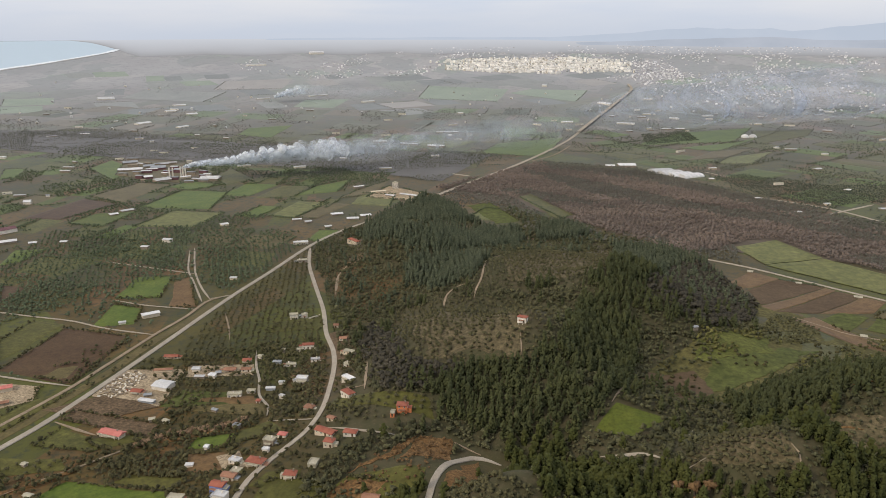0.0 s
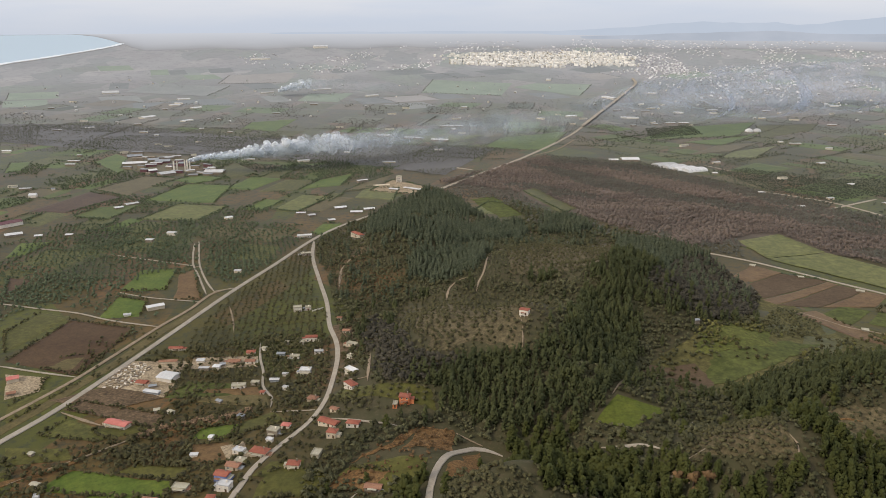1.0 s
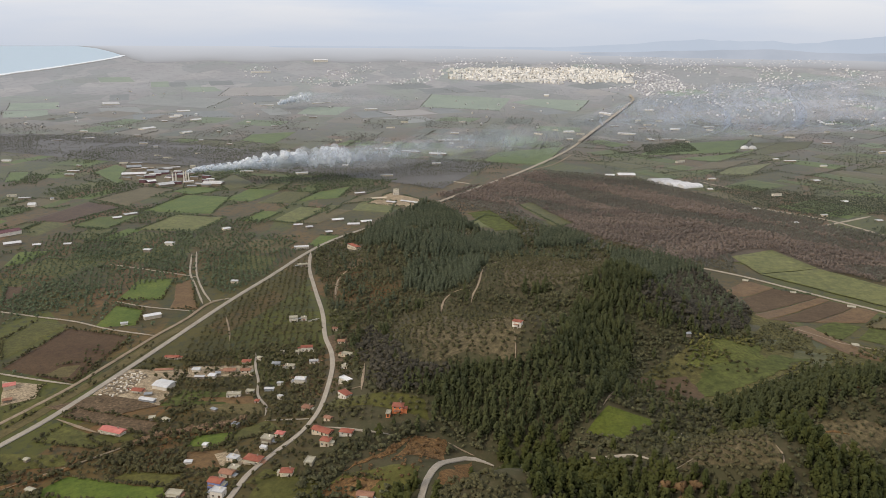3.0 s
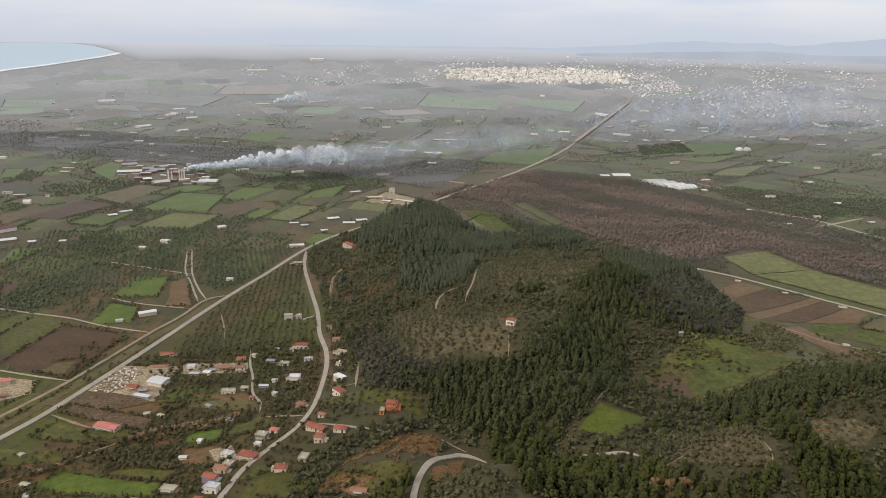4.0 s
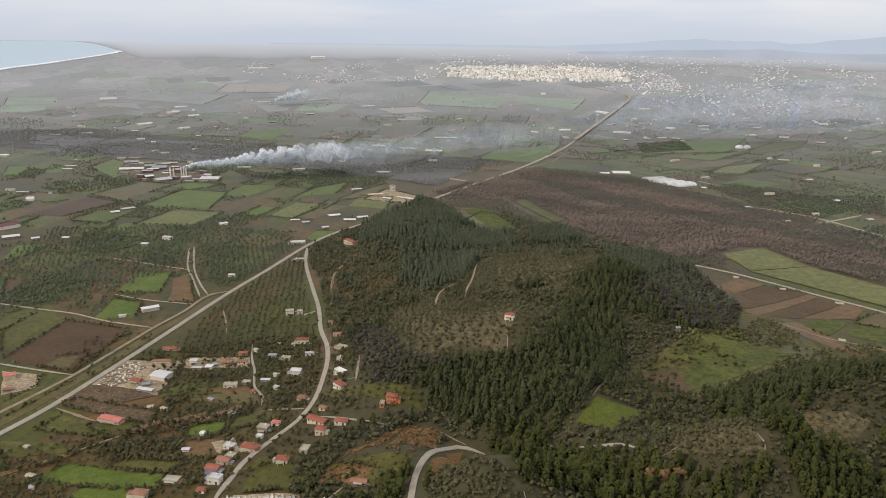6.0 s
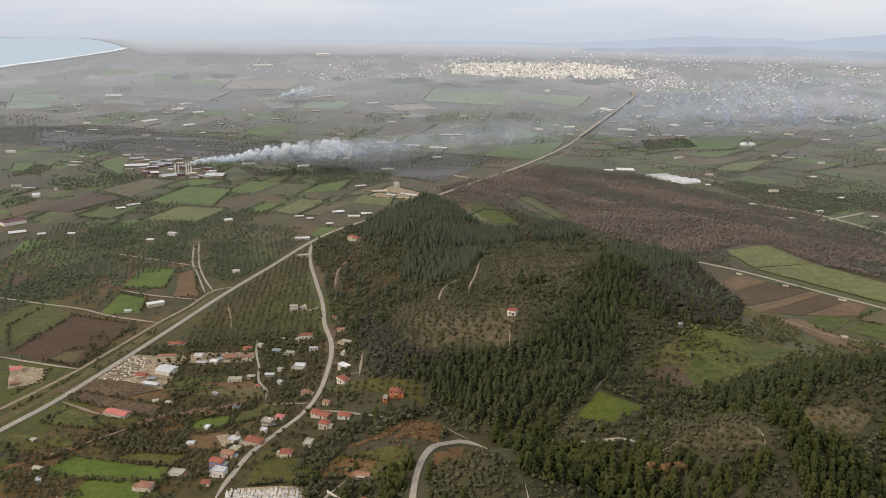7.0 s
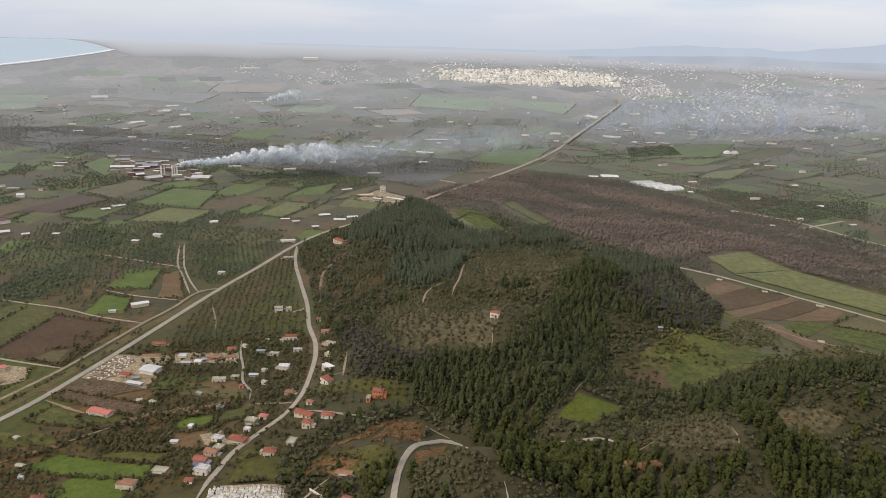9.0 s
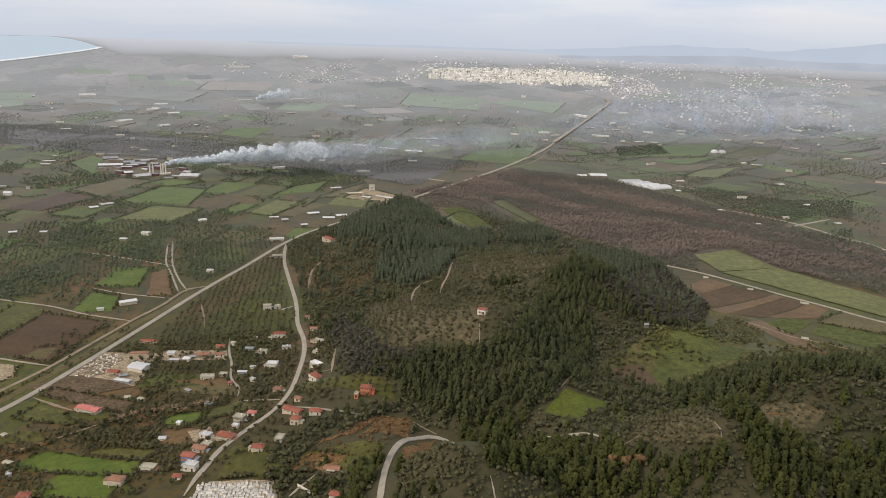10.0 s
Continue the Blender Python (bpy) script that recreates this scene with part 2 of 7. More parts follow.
M_TERRACE = surf("dry_terrace_grass", (0.101, 0.081, 0.041), (0.144, 0.112, 0.061), 0.04, (0.072, 0.061, 0.030), 0.5, mottle=0.4)
# leaves of distant trees, greyed and paled in place of haze
M_FARTREE = surf("hazed_far_foliage", (0.290, 0.300, 0.290), (0.350, 0.355, 0.345), 0.012, (0.255, 0.262, 0.255), 0.3, island=0.1, bump=0, veil=0.15)
M_MIDTREE = surf("half_hazed_foliage", (0.133, 0.133, 0.107), (0.186, 0.179, 0.150), 0.012, (0.116, 0.116, 0.097), 0.3, island=0.12, bump=0, veil=0.15)
M_TWIGGREEN = surf("greyish_riverside_leaves", (0.101, 0.098, 0.075), (0.151, 0.138, 0.107), 0.012, (0.082, 0.082, 0.063), 0.25, island=0.15, bump=0, veil=0.15, stretch=(-48, 0.35, 1.0), mottle=0.2)


def ground_material():
    """Land cover: parcels of grass, earth and groves on the plain, scrub on the hills, parcels paled with painted haze
    far off.
    """
    m = bpy.data.materials.new("land")
    m.use_nodes = True
    n, l = m.node_tree.nodes, m.node_tree.links
    n.clear()
    geo = n.new("ShaderNodeNewGeometry")
    mp = n.new("ShaderNodeMapping")
    mp.inputs["Rotation"].default_value = (0, 0, radians(-62))
    mp.inputs["Scale"].default_value = (1.0, 0.5, 1.0)
    l.new(geo.outputs["Position"], mp.inputs["Vector"])

    def parcels(scale, stops):
        vo = n.new("ShaderNodeTexVoronoi")
        vo.distance = "CHEBYCHEV"
        vo.inputs["Scale"].default_value, vo.inputs["Randomness"].default_value = scale, 0.8
        l.new(mp.outputs[0], vo.inputs["Vector"])
        sep = n.new("ShaderNodeSeparateColor")
        l.new(vo.outputs["Color"], sep.inputs[0])
        rp = n.new("ShaderNodeValToRGB")
        rp.color_ramp.interpolation = "CONSTANT"
        els = rp.color_ramp.elements
        while len(els) < len(stops):
            els.new(0.5)
        for el, (p, c) in zip(els, stops):
            el.position, el.color = p, (*c, 1)
        l.new(sep.outputs[0], rp.inputs[0])
        return rp.outputs[0]

    near = parcels(1 / 75, ((0.0, (0.102, 0.070, 0.022)), (0.3, (0.128, 0.082, 0.028)), (0.5, (0.088, 0.073, 0.019)), (0.68, (0.094, 0.094, 0.019)), (0.86, (0.154, 0.086, 0.033))))
    # far parcels have haze mixed into their colours
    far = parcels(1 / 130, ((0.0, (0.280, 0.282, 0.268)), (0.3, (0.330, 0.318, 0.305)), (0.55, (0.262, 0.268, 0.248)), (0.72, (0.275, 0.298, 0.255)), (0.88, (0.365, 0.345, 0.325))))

    def noise_mix(col, scale, dark, lo, hi, amount):
        nz = n.new("ShaderNodeTexNoise")
        nz.inputs["Scale"].default_value, nz.inputs["Detail"].default_value, nz.inputs["Roughness"].default_value = scale, 7.0, 0.65
        l.new(geo.outputs["Position"], nz.inputs["Vector"])
        mr = n.new("ShaderNodeMapRange")
        mr.inputs["From Min"].default_value, mr.inputs["From Max"].default_value, mr.inputs["To Max"].default_value = lo, hi, amount
        l.new(nz.outputs["Fac"], mr.inputs["Value"])
        mx = n.new("ShaderNodeMix")
        mx.data_type = "RGBA"
        l.new(mr.outputs[0], mx.inputs["Factor"])
        l.new(col, mx.inputs["A"])
        mx.inputs["B"].default_value = (*dark, 1)
        return mx.outputs["Result"], nz

    near, _ = noise_mix(near, 0.012, (0.056, 0.056, 0.024), 0.42, 0.62, 0.7)
    near, grain = noise_mix(near, 0.12, (0.045, 0.048, 0.03), 0.5, 0.62, 0.75)
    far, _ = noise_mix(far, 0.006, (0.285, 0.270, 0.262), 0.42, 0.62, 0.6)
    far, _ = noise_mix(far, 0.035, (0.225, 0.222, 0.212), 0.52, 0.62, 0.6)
    wildc = n.new("ShaderNodeRGB")
    wildc.outputs[0].default_value = (0.074, 0.063, 0.033, 1)
    wild, _ = noise_mix(wildc.outputs[0], 0.05, (0.060, 0.058, 0.027), 0.40, 0.6, 0.9)
    wild, _ = noise_mix(wild, 0.35, (0.115, 0.088, 0.052), 0.52, 0.7, 0.7)
    at = n.new("ShaderNodeAttribute")
    at.attribute_name = "cover"
    sp = n.new("ShaderNodeSeparateColor")
    l.new(at.outputs["Color"], sp.inputs[0])
    col = near
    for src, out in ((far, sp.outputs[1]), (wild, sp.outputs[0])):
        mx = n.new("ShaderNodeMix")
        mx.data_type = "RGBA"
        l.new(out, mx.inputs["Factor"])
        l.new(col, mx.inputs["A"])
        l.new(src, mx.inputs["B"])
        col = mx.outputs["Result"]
    bs = n.new("ShaderNodeBsdfPrincipled")
    bs.inputs["Roughness"].default_value = 0.9
    bs.inputs["Specular IOR Level"].default_value = 0.2
    l.new(col, bs.inputs["Base Color"])
    bp = n.new("ShaderNodeBump")
    bp.inputs["Strength"].default_value, bp.inputs["Distance"].default_value = 0.5, 1.0
    l.new(grain.outputs["Fac"], bp.inputs["Height"])
    l.new(bp.outputs[0], bs.inputs["Normal"])
    out = n.new("ShaderNodeOutputMaterial")
    l.new(add_veil(n, l, bs.outputs[0], V, sp.outputs[2]), out.inputs[0])
    return m


M_LAND = ground_material()


def water_material():
    m = bpy.data.materials.new("sea_water")
    m.use_nodes = True
    n, l = m.node_tree.nodes, m.node_tree.links
    bs = n["Principled BSDF"]
    bs.inputs["Base Color"].default_value = (0.465, 0.560, 0.625, 1)
    bs.inputs["Roughness"].default_value = 0.5
    geo = n.new("ShaderNodeNewGeometry")
    nz = n.new("ShaderNodeTexNoise")
    nz.inputs["Scale"].default_value, nz.inputs["Detail"].default_value = 0.02, 4.0
    l.new(geo.outputs["Position"], nz.inputs["Vector"])
    bp = n.new("ShaderNodeBump")
    bp.inputs["Strength"].default_value, bp.inputs["Distance"].default_value = 0.3, 2.0
    l.new(nz.outputs["Fac"], bp.inputs["Height"])
    l.new(bp.outputs[0], bs.inputs["Normal"])
    return m


M_SEA = water_material()


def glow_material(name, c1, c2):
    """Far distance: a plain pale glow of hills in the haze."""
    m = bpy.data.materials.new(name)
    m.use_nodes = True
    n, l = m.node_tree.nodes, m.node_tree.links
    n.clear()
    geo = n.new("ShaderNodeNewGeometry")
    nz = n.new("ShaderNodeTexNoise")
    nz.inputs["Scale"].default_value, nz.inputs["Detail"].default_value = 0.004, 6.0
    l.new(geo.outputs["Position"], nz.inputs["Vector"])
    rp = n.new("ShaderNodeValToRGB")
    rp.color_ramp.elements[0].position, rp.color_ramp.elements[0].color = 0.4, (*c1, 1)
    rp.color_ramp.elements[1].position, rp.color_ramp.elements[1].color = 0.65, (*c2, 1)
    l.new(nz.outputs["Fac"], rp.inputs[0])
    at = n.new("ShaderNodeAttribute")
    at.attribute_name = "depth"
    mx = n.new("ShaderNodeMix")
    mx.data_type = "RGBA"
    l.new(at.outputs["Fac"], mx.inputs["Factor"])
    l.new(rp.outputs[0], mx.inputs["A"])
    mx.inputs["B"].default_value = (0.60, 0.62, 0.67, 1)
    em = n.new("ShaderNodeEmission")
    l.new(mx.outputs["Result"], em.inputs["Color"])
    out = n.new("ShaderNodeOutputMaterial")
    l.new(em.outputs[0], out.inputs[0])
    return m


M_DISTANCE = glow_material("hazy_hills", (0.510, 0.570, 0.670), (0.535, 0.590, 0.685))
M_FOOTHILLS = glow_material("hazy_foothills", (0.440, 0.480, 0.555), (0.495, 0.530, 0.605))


# ---- tools ----
# hills as (x, y, height, breadth along x, breadth along y)
MOUNDS = (
    (350, 475, 30, 105, 75),
    (19, 525, 65, 62, 75),
    (106, 656, 55, 69, 75),
    (-12, 700, 39, 69, 88),
    (-125, 925, 34, 56, 112),
    (-38, 850, 18, 88, 100),
    (152, 328, 80, 75, 56),
    (250, 425, 55, 88, 56),
    (6, 306, 64, 56, 44),
    (75, 438, 30, 75, 50),
    (-75, 500, 29, 56, 112),
    (188, 588, 22, 112, 150),
    (-138, 375, 11, 75, 100),
    (75, 800, 26, 88, 88),
    (138, 150, 9, 175, 88),
    (-88, 200, 11, 138, 88),
    (-46, 372, 16, 35, 30),
    (90, 375, 16, 45, 35),
    (-56, 588, 16, 40, 50),
)


def height(x, y):
    """Height of the land: a flat plain, low hills near the village, and a gentle rise of the far plain."""
    x, y = np.asarray(x, float), np.asarray(y, float)
    z = np.zeros(np.broadcast(x, y).shape)
    for mx, my, h, sx, sy in MOUNDS:
        z = z + h * np.exp(-((x - mx) / sx) ** 2 - ((y - my) / sy) ** 2)
    r = np.hypot(x, y)
    return z + 2.73e-5 * np.clip(r - 2000.0, 0.0, None) ** 2

def mesh_object(name, verts, faces, material, parent=None, label="", smooth=False):
    me = bpy.data.meshes.new(name)
    me.from_pydata([tuple(v) for v in verts], [], [tuple(f) for f in faces])
    me.materials.append(material)
    if smooth:
        me.shade_smooth()
    ob = new(name, me)
    if parent:
        ob.parent = parent
    if label:
        ob["label"] = label
    return ob


def big_mesh(name, verts, tris, material, normals=None):
    """One joined mesh from arrays of corners and triangles, with soft normals where they are given."""
    me = bpy.data.meshes.new(name)
    me.vertices.add(len(verts))
    me.vertices.foreach_set("co", np.asarray(verts, np.float32).ravel())
    me.loops.add(len(tris) * 3)
    me.loops.foreach_set("vertex_index", np.asarray(tris, np.int32).ravel())
    me.polygons.add(len(tris))
    me.polygons.foreach_set("loop_start", np.arange(0, len(tris) * 3, 3, dtype=np.int32))
    me.update(calc_edges=True)
    me.materials.append(material)
    if normals is not None:
        me.shade_smooth()
        me.normals_split_custom_set_from_vertices(np.asarray(normals, np.float32))
    return new(name, me)


def crown_normals(v, clump=0.7, out=0.7, up=0.35):
    """Soft normals of a crown of six-cornered clumps: round for each clump and for the whole crown."""
    c = v.reshape(-1, 6, 3)
    a = (c - c.mean(1, keepdims=True)).reshape(-1, 3)
    b = v - v.mean(0)
    b[:, 2] *= 0.6
    unit = lambda w: w / np.maximum(np.linalg.norm(w, axis=1), 1e-6)[:, None]
    return unit(clump * unit(a) + out * unit(b) + np.array((0, 0, up)))


class Shape:
    """Corners and faces of one mesh, gathered from boxes and prisms."""

    def __init__(self):
        self.v, self.f = [], []

    def box(self, x0, x1, y0, y1, z0, z1):
        b = len(self.v)
        self.v += [(x0, y0, z0), (x1, y0, z0), (x1, y1, z0), (x0, y1, z0), (x0, y0, z1), (x1, y0, z1), (x1, y1, z1), (x0, y1, z1)]
        self.f += [tuple(b + i for i in q) for q in ((0, 3, 2, 1), (4, 5, 6, 7), (0, 1, 5, 4), (1, 2, 6, 5), (2, 3, 7, 6), (3, 0, 4, 7))]
        return self

    def add(self, verts, faces):
        b = len(self.v)
        self.v += list(verts)
        self.f += [tuple(b + i for i in q) for q in faces]
        return self

    def tube(self, x, y, z0, z1, r0, r1, n=8):
        ring = [(math.cos(2 * math.pi * i / n), math.sin(2 * math.pi * i / n)) for i in range(n)]
        vs = [(x + r0 * c, y + r0 * s, z0) for c, s in ring] + [(x + r1 * c, y + r1 * s, z1) for c, s in ring]
        return self.add(vs, [(i, (i + 1) % n, n + (i + 1) % n, n + i) for i in range(n)] + [tuple(range(n, 2 * n))])

    def put(self, name, material, parent=None, label=""):
        return mesh_object(name, self.v, self.f, material, parent, label)


LINES = []     # points along roads, kept clear of trees
SPOTS = []     # places of houses, kept clear of trees
HEDGES = []    # points along field edges where bushes grow
OPEN = []      # outlines of fields without trees
COUNT = [0]    # fields laid so far; each lies a little above the last


def curve_points(points, step):
    """A smooth line through the points, with a point about every step metres."""
    p = [Vector(q) for q in points]
    p = [2 * p[0] - p[1]] + p + [2 * p[-1] - p[-2]]
    out = []
    for i in range(1, len(p) - 2):
        k = max(1, int((p[i + 1] - p[i]).length / step))
        for j in range(k):
            t = j / k
            out.append(0.5 * (2 * p[i] + (p[i + 1] - p[i - 1]) * t + (2 * p[i - 1] - 5 * p[i] + 4 * p[i + 1] - p[i + 2]) * t * t
                              + (3 * p[i] - p[i - 1] - 3 * p[i + 1] + p[i + 2]) * t ** 3))
    return out + [p[-2]]


def ribbon(name, material, width, points, label, category, lift=0.75, clear=True, step=6.0, rough=0.0):
    line = curve_points(points, step)
    vs, fs = [], []
    for i, q in enumerate(line):
        d = line[min(i + 1, len(line) - 1)] - line[max(i - 1, 0)]
        nrm = Vector((-d.y, d.x)).normalized()
        w = width * (1 + rough * (random.random() - 0.5))
        if width < 5:
            w *= min(1.0, (i + 0.4) / 3, (len(line) - 0.6 - i) / 3)
        for s, dz in ((-0.56, -0.5), (-0.5, 0.0), (0.0, 0.06), (0.5, 0.0), (0.56, -0.5)):
            c = q + nrm * (w * s)
            vs.append((c.x, c.y, float(height(c.x, c.y)) + lift + dz))
        if clear:
            LINES.append((q.x, q.y, width / 2))
    for i in range(len(line) - 1):
        for k in range(4):
            b = i * 5 + k
            fs.append((b, b + 5, b + 6, b + 1))
    return tagged(mesh_object(name, vs, fs, material), label, category, kind="structure")


def field(material, a, b, c, d, label, name="field", lift=0.35, hedge=0.6, ragged=2.5, clear=True):
    """A parcel of land between four corners, laid over the ground, with a slightly uneven edge."""
    pa, pb, pc, pd = (Vector(q) for q in (a, b, c, d))
    if clear:
        OPEN.append([tuple(q) for q in (a, b, c, d)])
    COUNT[0] += 1
    lift += (COUNT[0] % 101) * 0.0033
    size = max((pb - pa).length, (pc - pd).length, (pd - pa).length, (pc - pb).length)
    n = int(min(26, max(4, size / (5 if ragged > 3 else 9))))
    edge = min(lift - 0.06, 0.2) if size < 260 else 0.1
    vs = []
    for i in range(n + 1):
        for j in range(n + 1):
            u, v = i / n, j / n
            q = (pa * (1 - u) + pb * u) * (1 - v) + (pd * (1 - u) + pc * u) * v
            w = noise.noise_vector((q.x * 0.04, q.y * 0.04, 3.0)) * min(ragged, size * 0.012 * ragged)
            w += noise.noise_vector((q.x * 0.17, q.y * 0.17, 8.0)) * min(0.35 * ragged, size * 0.005 * ragged)
            x, y = q.x + w.x, q.y + w.y
            vs.append((x, y, float(height(x, y)) + lift - (0 if 0 < i < n and 0 < j < n else edge)))
    fs = [(i * (n + 1) + j, (i + 1) * (n + 1) + j, (i + 1) * (n + 1) + j + 1, i * (n + 1) + j + 1) for i in range(n) for j in range(n)]
    for p, q in ((pa, pb), (pb, pc), (pc, pd), (pd, pa)):
        if random.random() < hedge:
            k = max(2, int((q - p).length / 2.1))
            gap = random.uniform(0.0, 0.3)
            for i in range(k):
                if random.random() > gap:
                    c = p.lerp(q, i / k)
                    HEDGES.append((c.x + random.gauss(0, 0.8), c.y + random.gauss(0, 0.8)))
    ob = mesh_object(name, vs, fs, material)
    return tagged(ob, label, "field", kind="structure")


def parcels(poly, turn, u, v, materials, share, label, seed, hedge=0.45):
    """A patchwork of parcels of about u by v metres within an outline, all turned alike."""
    rng = random.Random(seed)
    a = radians(turn)
    ux, vx = Vector((math.cos(a), math.sin(a))), Vector((-math.sin(a), math.cos(a)))
    c = Vector(np.array(poly).mean(0))
    k = int(max((Vector(q) - c).length for q in poly) / min(u, v)) + 2
    for j in range(-k, k):
        x = -k * u
        while x < k * u:
            w = u * rng.uniform(0.5, 1.6)
            p = c + ux * x + vx * (j * v)
            mid = p + ux * (w / 2) + vx * (v / 2)
            x += w
            if rng.random() > share or not inside(np.array([mid]), poly)[0] or in_open(np.array([mid, mid + ux * (w * 0.35), mid - ux * (w * 0.35), mid + vx * (v * 0.35), mid - vx * (v * 0.35)])).any():
                continue
            e = 2.0
            s = rng.uniform(-0.12, 0.12) * v
            d = v * rng.uniform(0.75, 1.0)
            q = (p + ux * e, p + ux * (w - e), p + ux * (w - e + s) + vx * d, p + ux * (e + s) + vx * d)
            if min(math.hypot(t.x - m[0], t.y - m[1]) - m[2] for m in LINES[::3] for t in (mid,)) < 18:
                continue
            field(rng.choice(materials), *q, label, lift=0.0, hedge=hedge, clear=False)


def inside(points, poly):
    x, y = points[:, 0], points[:, 1]
    res = np.zeros(len(points), bool)
    for (x0, y0), (x1, y1) in zip(poly, poly[1:] + poly[:1]):
        cross = (y0 > y) != (y1 > y)
        with np.errstate(divide="ignore", invalid="ignore"):
            res ^= cross & (x < (x1 - x0) * (y - y0) / (y1 - y0 + 1e-12) + x0)
    return res


def in_open(points):
    """Which points lie in a field kept open."""
    res = np.zeros(len(points), bool)
    for q in OPEN:
        res |= inside(points, q)
    return res


def grid_in(poly, spacing, jitter, turn=0.0, seed=1, keep=1.0):
    """Points in rows within an outline, shaken by a part of the spacing."""
    rng = np.random.default_rng(seed)
    p = np.array(poly, float)
    c, r = p.mean(0), np.hypot(*(p - p.mean(0)).T).max()
    k = int(r / spacing) + 1
    g = np.stack(np.meshgrid(np.arange(-k, k + 1), np.arange(-k, k + 1)), -1).reshape(-1, 2) * float(spacing)
    g = g + rng.uniform(-jitter, jitter, g.shape) * spacing
    a = radians(turn)
    g = g @ np.array([[math.cos(a), math.sin(a)], [-math.sin(a), math.cos(a)]]) + c
    g = g[rng.random(len(g)) < keep]
    return g[inside(g, [tuple(q) for q in poly])]


def keep_clear(points, room=2.0):
    """Leaves out the points on roads and houses."""
    ok = np.ones(len(points), bool)
    for group in (LINES, SPOTS):
        if not group:
            continue
        ln = np.array(group)
        for s in range(0, len(points), 2000):
            d = np.hypot(points[s:s + 2000, None, 0] - ln[None, :, 0], points[s:s + 2000, None, 1] - ln[None, :, 1])
            ok[s:s + 2000] &= (d > ln[None, :, 2] + room).all(1)
    return points[ok]


OCTA = np.array([(1, 0, 0), (-1, 0, 0), (0, 1, 0), (0, -1, 0), (0, 0, 1), (0, 0, -1)], float)
OCTA_F = np.array([(0, 2, 4), (2, 1, 4), (1, 3, 4), (3, 0, 4), (2, 0, 5), (1, 2, 5), (3, 1, 5), (0, 3, 5)])


def clumps(rng, centres, radii, flat=0.8):
    """Ragged leaf clumps at the centres."""
    vs, fs = [], []
    for i, (c, r) in enumerate(zip(centres, radii)):
        q = OCTA * rng.uniform(0.45, 1.35, (6, 1)) * r
        q = q + rng.normal(0, 0.22 * r, (6, 3))
        q[:, 2] *= flat
        vs.append(q + c)
        fs.append(OCTA_F + 6 * i)
    return np.concatenate(vs), np.concatenate(fs)


def stem(r0, r1, h, n=5):
    a = np.arange(n) * 2 * math.pi / n
    v = np.concatenate([np.stack([r0 * np.cos(a), r0 * np.sin(a), np.full(n, -0.6)], 1), np.stack([r1 * np.cos(a), r1 * np.sin(a), np.full(n, h)], 1)])
    f = [(i, (i + 1) % n, n + (i + 1) % n) for i in range(n)] + [(i, n + (i + 1) % n, n + i) for i in range(n)]
    return v, np.array(f)


def pine_crown(rng, count, h=10.0, w=2.4, low=0.03):
    """A slender crown of needle clumps, round at its top and uneven at its sides."""
    z = low + (1 - low) * (np.arange(count) + rng.random(count)) / count
    lobe = 1 + 0.25 * np.sin(z * rng.uniform(7, 12) + rng.uniform(0, 6))
    rad = w * np.clip(1.05 - z, 0.02, 1) ** 0.42 * rng.uniform(0.25, 0.75, count) * lobe
    a = np.arange(count) * 2.4 + rng.random(count)
    lean = rng.normal(0, 0.25, 2)
    c = np.stack([rad * np.cos(a) + lean[0] * z, rad * np.sin(a) + lean[1] * z, z * h * 0.95], 1)
    size = w * (0.36 + 0.15 * (1 - z)) * rng.uniform(0.8, 1.2, count) * (18 / count) ** 0.4
    return clumps(rng, c, size, 1.1)


def broad_pine(rng, count):
    """A broad pine with a rounded top."""
    return pine_crown(rng, count, 9.0, 3.0, 0.02)


def round_crown(rng, count, h=3.6, w=2.1):
    d = rng.normal(size=(count, 3))
    d /= np.linalg.norm(d, axis=1)[:, None]
    d *= rng.uniform(0.3, 0.95, (count, 1))
    c = d * (w * 0.72, w * 0.72, h * 0.28) + (0, 0, h * 0.62)
    return clumps(rng, c, w * rng.uniform(0.40, 0.62, count) * (6 / count) ** 0.3, 0.85)


def bare_crown(rng, count, h=7.5, w=3.3):
    """A low dome of fine twigs."""
    d = rng.normal(size=(count, 3))
    d[:, 2] = np.abs(d[:, 2])
    d /= np.linalg.norm(d, axis=1)[:, None]
    d *= rng.uniform(0.45, 1.0, (count, 1))
    c = d * (w * 0.75, w * 0.75, h * 0.45) + (0, 0, h * 0.45)
    return clumps(rng, c, w * rng.uniform(0.26, 0.42, count), 0.9)


